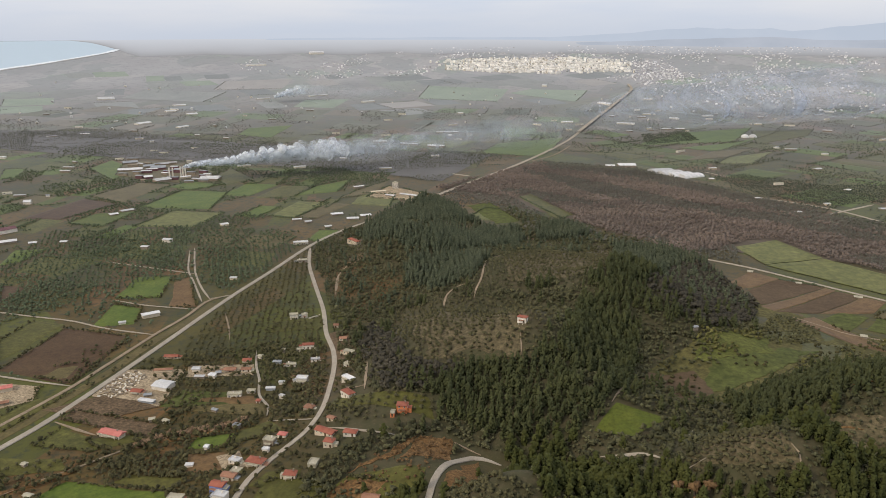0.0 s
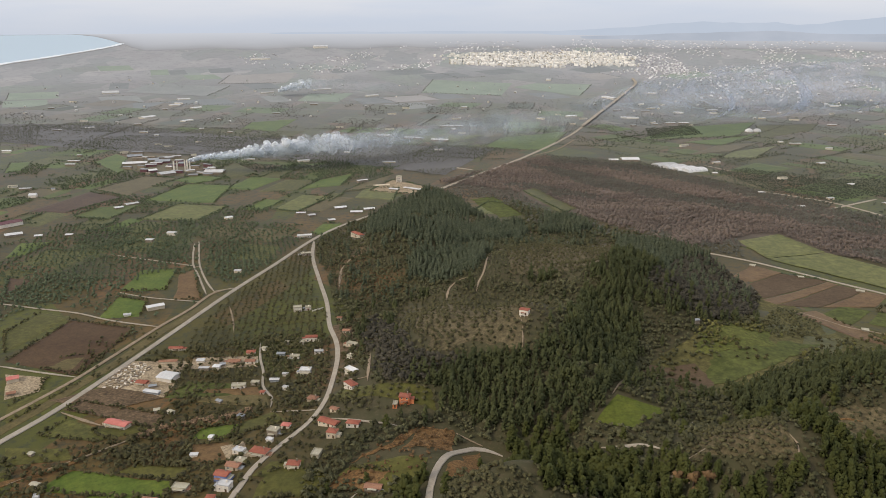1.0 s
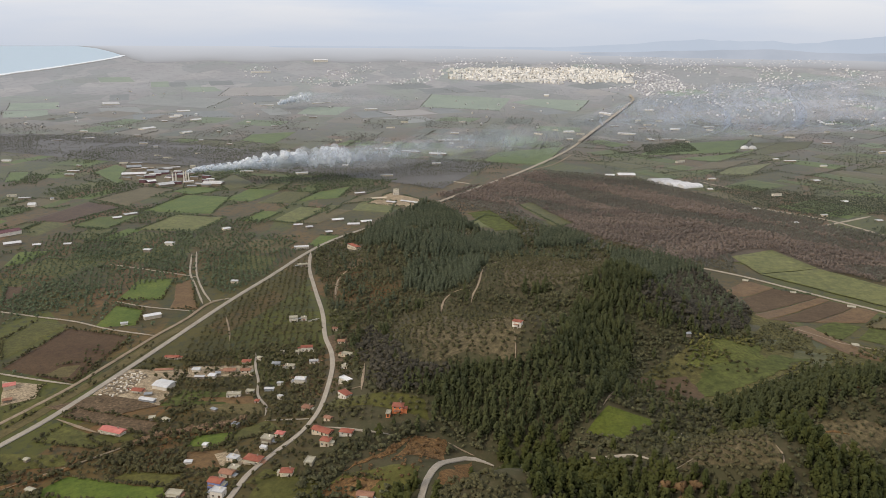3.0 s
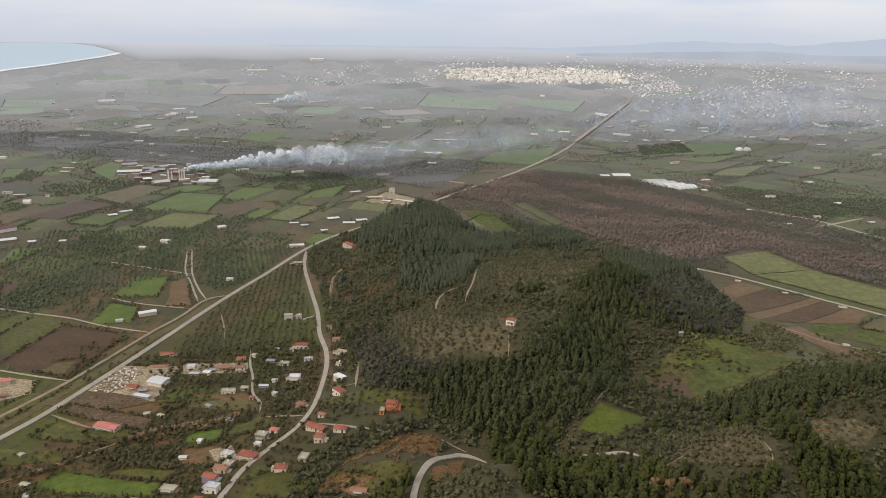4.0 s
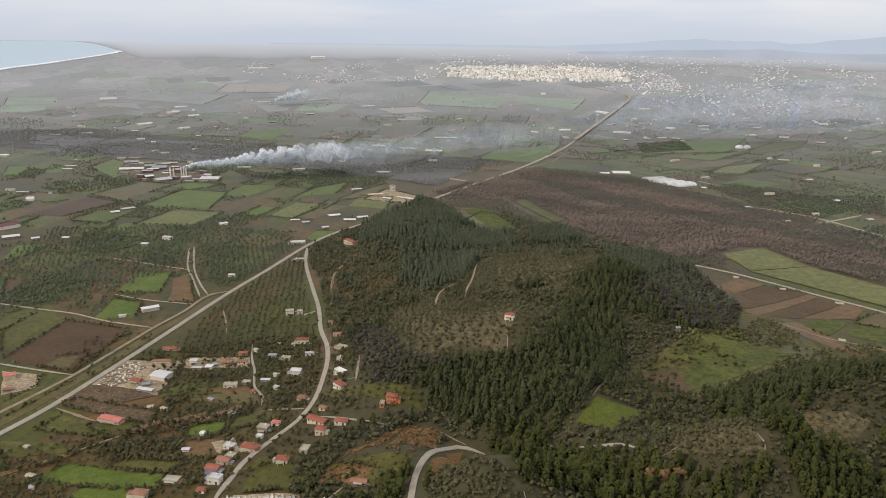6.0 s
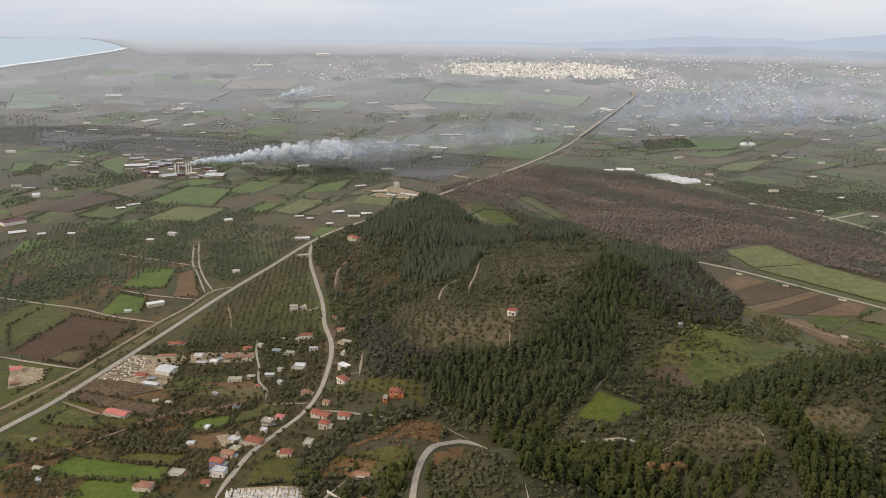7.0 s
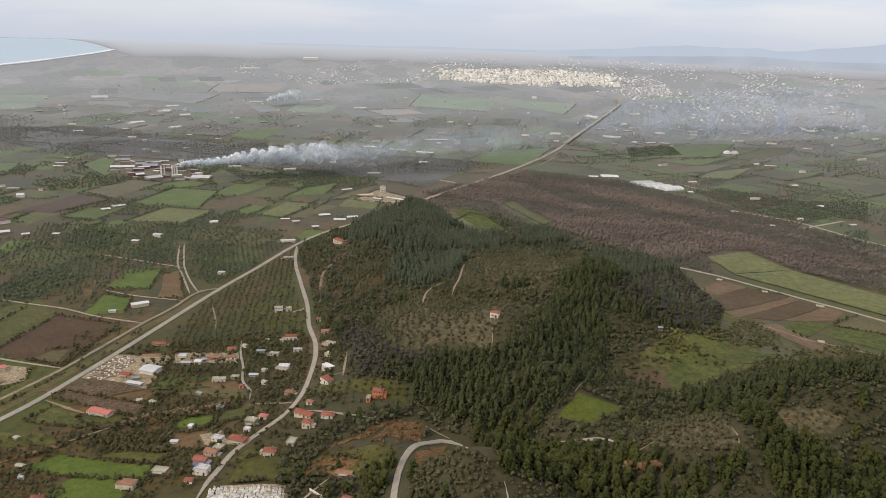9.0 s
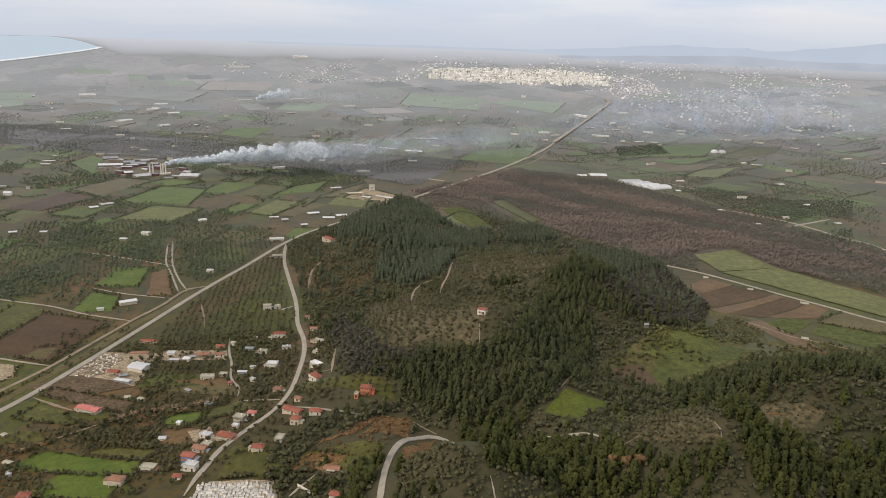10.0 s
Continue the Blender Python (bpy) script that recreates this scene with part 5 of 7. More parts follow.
shed_long(-169.9, 1272.9, -25, 34.2, 8.4, 1.7, M_STONE, M_SHEET, "low pale building in a farm yard")
shed_long(-201.1, 1264.2, -19, 17.0, 8.4, 2.2, M_STONE, M_SHEET, "white building in a farm yard")
shed_long(-266.4, 1122.6, 29, 18.1, 10.5, 2.2, M_STONE, M_SHEET, "pale livestock shed beside the road")
shed_long(-235.4, 1095.8, 10, 18.1, 10.5, 2.2, M_STONE, M_SHEET, "pale livestock shed beside the road")
shed_long(-219.2, 1116.2, 20, 16.3, 10.5, 2.2, M_STONE, M_SHEET, "pale livestock shed beside the road")
shed_long(-262.9, 1045.3, 28, 9.8, 8.2, 1.8, M_STONE, M_SHEET, "small white shed beside a field")
shed_long(-299.5, 1070.5, 33, 10.0, 8.4, 2.2, M_STONE, M_SHEET, "small white shed beside a field")
shed_long(-319.9, 1084.1, 14, 13.7, 6.3, 1.7, M_STONE, M_SHEET, "low white shed by fields")
shed_long(-658.1, 1365.0, 45, 29.0, 23.1, 4.5, M_STONE, M_SHEET, "factory hall with a white roof")
shed_long(-572.3, 1391.2, 4, 36.0, 27.3, 3.9, M_STONE, M_SHEET, "wide factory hall with a white roof")
shed_long(-772.4, 1471.3, 20, 47.1, 21.0, 3.4, M_STONE, M_SHEET, "long factory store with a pale roof")
shed_long(-722.9, 1493.6, 21, 29.3, 26.2, 4.5, M_MAROON, M_GREY, "grey-roofed hall of a brick factory")
shed_long(-697.9, 1391.0, 35, 15.4, 16.8, 4.5, M_MAROON, M_SHEET, "old maroon-walled building of a brick factory")
shed_long(-813.9, 1554.8, 33, 29.7, 23.1, 3.4, M_STONE, M_GREY, "grey store of a brick factory")
shed_long(-752.5, 1513.6, 28, 21.9, 21.0, 3.4, M_STONE, M_GREY, "old factory hall with a grey roof")
shed_long(-731.5, 1538.7, 32, 20.1, 16.8, 3.9, M_STONE, M_SHEET, "factory hall with a pale roof")
shed_long(-665.7, 1459.8, 3, 13.7, 16.8, 6.8, M_MAROON, M_GREY, "tall maroon kiln house of a brick factory")
shed_long(-793.4, 1475.3, 24, 12.9, 10.5, 2.2, M_STONE, M_SHEET, "small pale store of a factory")
shed_long(-724.4, 980.2, 55, 31.7, 18.9, 5.1, M_WHITE, M_MAROON, "large white farm building with a crimson roof")
shed_long(-684.0, 928.7, 37, 21.5, 12.6, 2.8, M_STONE, M_SHEET, "pale farm shed with low roof")
shed_long(-646.6, 926.3, 28, 9.7, 8.4, 2.2, M_STONE, M_SHEET, "small pale shed beside groves")
shed_long(-608.0, 936.3, 17, 8.6, 8.4, 1.7, M_STONE, M_SHEET, "small white shed in an orchard")
shed_long(-617.3, 1095.1, 42, 12.6, 10.5, 2.2, M_STONE, M_SHEET, "white shed beside a grove")
shed_long(-608.9, 1121.8, 47, 19.7, 10.5, 2.2, M_STONE, M_SHEET, "long white shed beside a field")
shed_long(-810.3, 1175.9, 20, 11.0, 10.5, 2.2, M_STONE, M_SHEET, "small pale farmhouse on the plain")
shed_long(-799.8, 1218.6, 38, 5.6, 8.4, 2.8, M_WHITE, M_GREY, "small white farmhouse on the plain")
shed_long(218.4, 1582.4, 3, 18.2, 14.7, 3.4, M_STONE, M_SHEET, "pale warehouse beside riverside woods")
shed_long(252.8, 1585.3, 3, 35.3, 25.2, 5.1, M_STONE, M_SHEET, "white warehouse with a bright roof")
shed_long(430.3, 1283.9, 4, 8.0, 10.5, 2.2, M_STONE, M_SHEET, "small white shed beside a field")
shed_long(611.8, 1366.8, 25, 9.3, 10.5, 2.2, M_STONE, M_SHEET, "small white shed beside a field")
shed_long(638.0, 1576.4, 23, 13.2, 12.6, 2.8, M_STONE, M_SHEET, "small white house among groves")
shed_long(395.0, 1455.8, 4, 8.3, 10.5, 2.2, M_STONE, M_SHEET, "white shed beside a grove")
shed_long(462.9, 1187.8, 24, 7.8, 8.4, 1.7, M_STONE, M_SHEET, "small white shed beside a field")
shed_long(606.1, 1220.5, 21, 9.5, 8.4, 1.7, M_STONE, M_SHEET, "small white shed beside a field")
shed_long(335.1, 827.2, -8, 5.7, 4.7, 1.5, M_STONE, M_CONC, "small white shed by the lane")
shed_long(382.6, 783.8, -21, 7.9, 5.9, 1.5, M_STONE, M_CONC, "low pale shed by the lane")
shed_long(292.8, 867.6, -25, 5.7, 5.9, 1.5, M_STONE, M_CONC, "low stone hut beside the lane")
shed_long(335.2, 661.5, -16, 5.5, 5.6, 2.2, M_STONE, M_CONC, "low pale shed in a field")
shed_long(-1453.0, 2690.9, 32, 55.4, 45.0, 3.1, M_WHITE, M_SHEET, "large white shed on the far plain")
shed_long(-1082.1, 2191.3, 64, 47.5, 22.5, 3.1, M_WHITE, M_SHEET, "large white shed on the far plain")
shed_long(-1111.1, 2455.6, 40, 33.8, 19.5, 3.1, M_WHITE, M_SHEET, "long white shed on the far plain")
shed_long(-1016.7, 2403.9, 41, 32.3, 19.5, 3.1, M_WHITE, M_SHEET, "long white shed on the far plain")
shed_long(-939.3, 2139.4, 64, 36.9, 15.0, 2.7, M_WHITE, M_SHEET, "long white shed on the far plain")
shed_long(-1138.4, 2595.3, 36, 41.8, 15.0, 2.7, M_WHITE, M_SHEET, "long white shed on the far plain")
shed_long(-1020.0, 4157.5, 21, 73.9, 37.5, 7.2, M_WHITE, M_SHEET, "white industrial hall near the far town")
shed_long(-1218.9, 3732.3, 20, 94.0, 22.5, 4.5, M_WHITE, M_SHEET, "white industrial hall near the far town")
shed_long(-720.6, 2915.4, 40, 76.1, 16.5, 2.7, M_WHITE, M_SHEET, "long white greenhouse on the far plain")
shed_long(-502.5, 2774.4, 31, 46.3, 16.5, 3.1, M_WHITE, M_SHEET, "long white shed on the far plain")
shed_long(-902.8, 2801.9, 32, 49.2, 15.0, 2.7, M_WHITE, M_SHEET, "long white shed on the far plain")
shed_long(-161.0, 2090.6, 10, 62.7, 12.0, 2.7, M_STONE, M_SHEET, "long white shed on the far plain")
shed_long(-319.8, 1896.5, 3, 35.3, 14.7, 3.9, M_STONE, M_SHEET, "long white shed on the far plain")
shed_long(-240.5, 1862.5, -13, 47.1, 14.7, 3.9, M_STONE, M_SHEET, "long white shed on the far plain")
shed_long(-170.7, 1834.6, -6, 41.4, 14.7, 3.9, M_STONE, M_SHEET, "long white shed on the far plain")
shed_long(185.7, 2319.9, 18, 31.7, 15.0, 3.6, M_WHITE, M_SHEET, "white warehouse on the far plain")
shed_long(357.1, 2301.5, -8, 51.6, 15.0, 2.7, M_WHITE, M_SHEET, "white warehouse on the far plain")
shed_long(159.4, 3244.1, -0, 19.5, 22.5, 4.5, M_WHITE, M_SHEET, "white warehouse on the far plain")
shed_long(353.9, 2761.3, -60, 69.1, 22.5, 3.6, M_WHITE, M_SHEET, "long tan hall on the far plain")
shed_long(522.2, 2412.6, -17, 29.5, 15.0, 3.1, M_WHITE, M_SHEET, "white warehouse on the far plain")
shed_long(638.3, 2474.1, 15, 31.2, 15.0, 3.1, M_WHITE, M_SHEET, "white warehouse on the far plain")
shed_long(1040.7, 2551.7, -4, 23.9, 15.0, 3.1, M_WHITE, M_SHEET, "white warehouse on the far plain")
shed_long(515.7, 2876.1, -2, 42.5, 15.0, 3.1, M_WHITE, M_SHEET, "white warehouse on the far plain")
greenhouse(315, 1534, -72, 38, 45)
greenhouse(330, 1514, -66, 32, 45)
greenhouse(345, 1497, -67, 31, 45)
greenhouse(362, 1486, -65, 31, 45)
dome_store(630, 2047)
dome_store(651, 2048)
factory_chimney(-653, 1389, 24)
factory_chimney(-649, 1395, 22)
factory_chimney(-636, 1402, 24)
factory_chimney(-634, 1408, 24)
factory_chimney(-629, 1408, 22)
house(-217.4, 343.5, -4, 8.8, 6.2, 4.2, "hip", M_CREAM, M_BROWN, "cream two-storey house with faded tiles")
house(-203.7, 359.8, -4, 9.5, 5.6, 2.4, "flat", M_STONE, M_CONC, "grey outbuilding of bare concrete")
house(-173.9, 356.9, -10, 8.2, 5.6, 4.2, "flat", M_WHITE, M_SHEET, "two-storey white house with a flat roof")
house(-179.3, 346.9, 1, 5.0, 3.8, 2.2, "hip", M_WHITE, M_RED, "small house with a crimson roof")
house(-80.4, 352.0, -5, 9.9, 5.0, 2.2, "gable", M_STONE, M_BROWN, "ruined stone farm with broken tiles")
house(-72.3, 324.4, -20, 7.3, 5.0, 2.8, "gable", M_WHITE, M_RED, "white house with an orange roof")
GRAVES = [(-162.0, 337.6), (-117.1, 339.9), (-107.5, 319.9), (-162.0, 317.3)]
RIVER_WOOD = [(-129, 1331), (79, 1633), (273, 1555), (433, 1294), (596, 1063), (610, 940), (532, 795), (404, 934), (372, 1018), (330, 1009), (243, 927), (128, 1063), (4, 1267)]
RIVER_WOOD_WEST = [(-1508, 2049), (-1111, 2059), (-726, 1903), (-408, 1806), (-33, 1742), (-53, 1536), (-145, 1382), (-294, 1489), (-421, 1527), (-607, 1570), (-892, 1628), (-1301, 1749)]
GLADE = [(12, 1259), (39, 1297), (109, 1127), (84, 1084)]
GROVE_A = [(-380, 925), (-275, 954), (-292.8, 831.9), (-314.5, 763.4), (-344.6, 785.4), (-406, 923)]
GROVE_B = [(-660, 989), (-463, 1024), (-390, 825), (-432.7, 739.9), (-482.1, 658.8), (-549.8, 686.9), (-551, 771), (-618, 788)]
GROVE_C = [(-262, 919), (-218.6, 753.9), (-174.0, 627.9), (-167.8, 575.0), (-299.7, 568.6), (-299.7, 704.4)]
GROVE_D = [(-285.2, 535.3), (-218.5, 541.8), (-210.8, 518.4), (-227.7, 512.5), (-223.9, 495.6), (-258.6, 463.7)]
GROVE_E = [(-271.9, 384.8), (-277.0, 409.4), (-222.1, 418.5), (-207.8, 386.9)]
GROVE_F = [(-227.3, 618.4), (-165.9, 607.2), (-144.5, 508.2), (-142.9, 456.3), (-176.5, 468.1), (-199.0, 518.6)]
GROVE_G = [(-135.3, 469.4), (-126.8, 480.2), (-51.1, 454.6), (-47.4, 434.2), (-100.3, 431.8)]
GROVE_H = [(-113.5, 694.7), (32.5, 624.6), (39.4, 543.1), (21.2, 473.2), (-19.8, 480.0), (-68.3, 500.7), (-104.6, 595.1)]
GROVE_I = [(-7.4, 795.0), (75, 902), (143, 958), (91.5, 659.9), (1.6, 676.4)]
GROVE_J = [(92.8, 337.8), (143.0, 416.9), (141.7, 324.1), (148.7, 307.7), (117.7, 312.8)]
GROVE_O = [(-321.1, 356.1), (-287.6, 364.8), (-252.8, 333.2), (-294.9, 317.3)]
GROVE_K = [(-341.8, 392.5), (-311.5, 416.2), (-275.5, 418.4), (-273.1, 383.4), (-325.1, 367.4)]
GROVE_L = [(-388.6, 587.1), (-348.4, 616.6), (-319.8, 602.5), (-327.6, 511.2), (-355.6, 509.1)]
MEADOW = [(101.8, 526.0), (144.5, 575.3), (199.5, 604.0), (287.1, 680.3), (307.5, 627.1), (251.7, 560.9), (157.0, 466.1), (130.5, 504.3)]
CLEARING = [(54.4, 414.2), (73.6, 439.3), (108.9, 425.9), (79.7, 403.3)]
GARDENS = [(-166.4, 614.0), (-104.2, 476.9), (-83.9, 456.1), (-47.3, 458.1), (-49.1, 431.3), (-79.5, 424.9), (-109.8, 400.6), (-139.5, 346.0), (-167.7, 347.4), (-143.5, 475.9)]
BANK = [(-99.1, 384.6), (-72.6, 403.3), (-52.1, 422.5), (-36.6, 420.0), (-32.6, 360.9), (-65.8, 354.0), (-102.1, 363.5)]
BEND = [(-40.0, 347.8), (-39.8, 365.9), (-22.3, 398.0), (-2.8, 312.4), (-5.5, 294.6)]
LIMECLEAR = [(-75, 1156), (-65, 1210), (-24, 1213), (29, 1073), (-13, 1028)]
TOWN = [(-393, 3973), (-121, 4099), (296, 4147), (626, 3980), (600, 3600), (344, 3590), (-52, 3640), (-290, 3720)]
TOWN_NORTH = [(-455, 4423), (1296, 4600), (1168, 4139), (651, 4130), (-357, 4040)]
TOWN_EAST = [(600, 4400), (1960, 4330), (1192, 2470), (704, 2745), (545, 3247)]
TOWN_NEAR = [(626, 3990), (820, 3900), (760, 3350), (540, 3280), (430, 3480), (600, 3600)]
TOWN_WEST = [(-1444, 4038), (-384, 4361), (-314, 3584), (-854, 3375), (-1266, 3601)]
PLAIN_MID = [(-1434, 2039), (-1896, 3131), (1603, 3263), (731, 1410), (296, 1960), (-300, 2032)]
DEPOT_HEAPS = [(-331.7, 498.8), (-329.9, 529.9), (-319.4, 549.6), (-304.5, 536.1), (-306.5, 502.6), (-315.1, 496.1)]
PLAIN_NEAR = [(-437.5, 493.1), (-1132, 1470), (-484, 1578), (-229, 1525), (-225, 1109), (-265, 932), (-338.3, 631.4)]
PLAIN_FAR = [(-1132, 1470), (-1500, 2000), (230, 2150), (137, 1951), (6, 1643), (-229, 1525), (-628, 1325)]
PLAIN_BEYOND = [(-1500, 2000), (-1808, 2429), (321, 2680), (230, 2150)]
PLAIN_EAST = [(146, 1874), (228, 2150), (1130, 2130), (573, 1017), (430, 1285), (273, 1555)]
EAST_BEYOND = [(228, 2150), (379, 2680), (1373, 2615), (1130, 2130)]
PLAIN_WIDE = [(-1634, 2345), (-2010, 3428), (1881, 3659), (1316, 2500)]
VILLAGE = [(-330.0, 566.4), (-180.5, 627.8), (-129.6, 589.4), (-102.5, 467.3), (-95.5, 404.9), (-121.5, 356.3), (-204.8, 351.1), (-295.6, 417.2), (-250.4, 486.8)]
FORE_LEFT = [(-334.8, 348.6), (-360.2, 384.3), (-275.5, 418.4), (-195.3, 458.7), (-157.0, 346.6), (-225.3, 320.5)]
EAST_EDGE = [(130.0, 546.5), (216.9, 664.0), (290.8, 690.4), (339.0, 630.6), (243.2, 538.8), (154.4, 457.2), (118.1, 486.1)]
ribbon("gully", M_BARE, 5, [(-325.0, 362.0), (-307.7, 376.2), (-297.6, 385.4), (-290.3, 393.2)], "reddish eroded stream bank", "gully", rough=0.8, clear=False)
ribbon("gully", M_BARE, 4.5, [(-259.5, 428.1), (-241.5, 434.7), (-224.8, 440.2), (-197.4, 452.5)], "reddish reedy ditch beside fields", "gully", rough=0.8, clear=False)
PLUME = [(-620, 1383, 26, 3, 0.98), (-597, 1393, 30, 7, 0.98), (-543, 1399, 34, 11, 0.96), (-501, 1410, 38, 15, 0.92), (-452, 1436, 42, 21, 0.84), (-393, 1470, 45, 26, 0.72), (-329, 1497, 46, 30, 0.6), (-255, 1547, 46, 36, 0.48), (-168, 1634, 46, 40, 0.42), (-48, 1761, 46, 46, 0.4), (59, 1822, 48, 52, 0.36), (145, 1892, 48, 40, 0.02)]
FAR_PLUME = [(-842, 2740, 38, 6, 0.97), (-813, 2744, 46, 14, 0.95), (-776, 2766, 55, 22, 0.8), (-725, 2773, 60, 34, 0.35), (-646, 2750, 63, 36, 0.15), (-473, 2701, 59, 36, 0.15), (-352, 2710, 59, 30, 0.02)]
SMOKE_DRIFT = [(171, 1875, 60, 60, 0.07), (301, 2016, 60, 85, 0.31), (482, 2190, 72, 120, 0.44), (719, 2316, 85, 150, 0.49), (929, 2365, 98, 160, 0.47), (1185, 2400, 113, 170, 0.33)]
field(M_WOODLAND, (-118, 1316), (78, 1611), (271, 1542), (92, 1130), "leaf-littered ground under riverside trees", hedge=0, ragged=5, lift=0.5, clear=False)
field(M_WOODLAND, (92, 1130), (271, 1542), (430, 1285), (259, 968), "leaf-littered ground under riverside trees", hedge=0, ragged=5, lift=0.5, clear=False)
field(M_WOODLAND, (259, 968), (430, 1285), (591, 1053), (514, 887), "leaf-littered ground under riverside trees", hedge=0, ragged=5, lift=0.5, clear=False)
field(M_WOODLAND, (514, 887), (591, 1053), (610, 935), (534, 792), "leaf-littered ground under riverside trees", hedge=0, ragged=5, lift=0.5, clear=False)
field(M_BELT, (-1301, 1749), (-1482, 2011), (-1100, 2038), (-892, 1628), "damp ground under a riverside tree belt", hedge=0, ragged=6, lift=0.5, clear=False)
field(M_BELT, (-892, 1628), (-1100, 2038), (-684, 1866), (-583, 1572), "damp ground under a riverside tree belt", hedge=0, ragged=6, lift=0.5, clear=False)
field(M_BELT, (-583, 1572), (-684, 1866), (-346, 1774), (-295, 1495), "damp ground under a riverside tree belt", hedge=0, ragged=6, lift=0.5, clear=False)
field(M_BELT, (-295, 1495), (-346, 1774), (-36, 1725), (-124, 1399), "damp ground under a riverside tree belt", hedge=0, ragged=6, lift=0.5, clear=False)
FACTORY = [(-790, 1428), (-845, 1600), (-706, 1564), (-554, 1407), (-583, 1349), (-669, 1344)]
GULLY = [(-317.8, 367.9), (-308.1, 376.8), (-291.1, 394.6), (-268.1, 420.2), (-256.1, 429.8), (-241.5, 434.7), (-224.8, 440.2), (-197.4, 452.5), (-174.3, 461.0)]
BACK_SCRUB = [(-132, 1249), (-109, 1332), (4, 1267), (100, 1131), (140, 1032), (253, 941), (311, 994), (290, 894), (238, 909), (113, 1000), (4, 1071), (-69, 1169)]
GROVE_M = [(-33.8, 290.6), (-35.2, 337.9), (-28.3, 369.2), (-4.8, 308.8), (11.0, 297.7), (17.9, 280.0)]
GROVE_N = [(18.0, 278.2), (15.8, 292.0), (46.0, 305.3), (61.5, 296.8)]
ribbon("lane", M_GRAVEL, 2.0, [(-105.5, 321.5), (-97.1, 339.3), (-88.8, 351.5)], "narrow pale lane through fields", "lane")
ribbon("lane", M_GRAVEL, 1.9, [(22.1, 279.1), (20.0, 285.4), (18.0, 290.2)], "narrow pale lane on the slope", "lane")
field(M_GREEN, (-270.0, 328.6), (-260.0, 356.1), (-217.7, 351.1), (-213.7, 324.0), "bright green meadow beside gardens", hedge=0.5)
field(M_OLIVE, (-144.6, 348.8), (-141.9, 375.4), (-110.3, 371.2), (-111.1, 345.4), "grassy plot above the cemetery", hedge=0.4)
field(M_YARD, (-155.2, 313.8), (-157.3, 341.4), (-115.7, 344.0), (-103.4, 316.3), "pale gravel ground of a cemetery", hedge=0.3, clear=False)
garden_wall([(-99.6, 339.3), (-92.3, 333.9), (-87.6, 329.9)], "short white garden wall on the slope")
house(-268.3, 326.5, 11, 7.5, 5.6, 2.8, "hip", M_CREAM, M_RED, "low house with a bright red roof")
HILL = [(-128.5, 356.3), (-127.4, 410.4), (-104.2, 476.9), (-167.2, 642.1), (-209.8, 791.4), (-266, 919), (-239, 1006), (-200, 1109), (-135, 1281), (-58, 1138), (4, 1182), (126, 1047), (246, 940), (261.9, 737.3), (227.1, 645.1), (271.5, 575.7), (345.8, 619.5), (413.8, 664.2), (456.8, 631.5), (336.9, 401.9), (288.5, 333.2), (87.3, 278.9), (-56.7, 280.5), (-101.7, 316.4)]
NEAR_SLOPE = [(-83.5, 317.9), (-65.3, 370.2), (-24.0, 411.1), (31.0, 411.6), (66.7, 380.7), (106.1, 316.5), (148.4, 308.3), (285.5, 391.0), (254.3, 319.5), (-63.4, 282.9)]
TERRACE = [(166.6, 335.0), (197.2, 411.1), (226.7, 402.7), (238.9, 395.5)]
field(M_TERRACE, (166.6, 335.0), (197.2, 411.1), (226.7, 402.7), (238.9, 395.5), "bare terraced clearing on the slope", hedge=0.3, ragged=5, clear=False)
ribbon("lane", M_BARE, 2.5, [(196.6, 399.6), (206.0, 398.8), (213.9, 395.5)], "reddish cut bank on a terrace", "lane", rough=0.8)
field(M_TERRACE, (-104.1, 676.6), (20.8, 535.8), (12.3, 479.2), (-63.7, 507.6), "dry grassy terraces under olives", hedge=0, ragged=14, clear=False)
field(M_TERRACE, (-4.1, 768.0), (139, 948), (89.0, 665.1), (4.4, 678.5), "dry grassy terraces under olives", hedge=0, ragged=6, clear=False)
field(M_TERRACE, (94.0, 336.6), (142.5, 415.2), (141.0, 323.5), (146.8, 307.5), "dry grassy terraces under olives", hedge=0, ragged=4, clear=False)
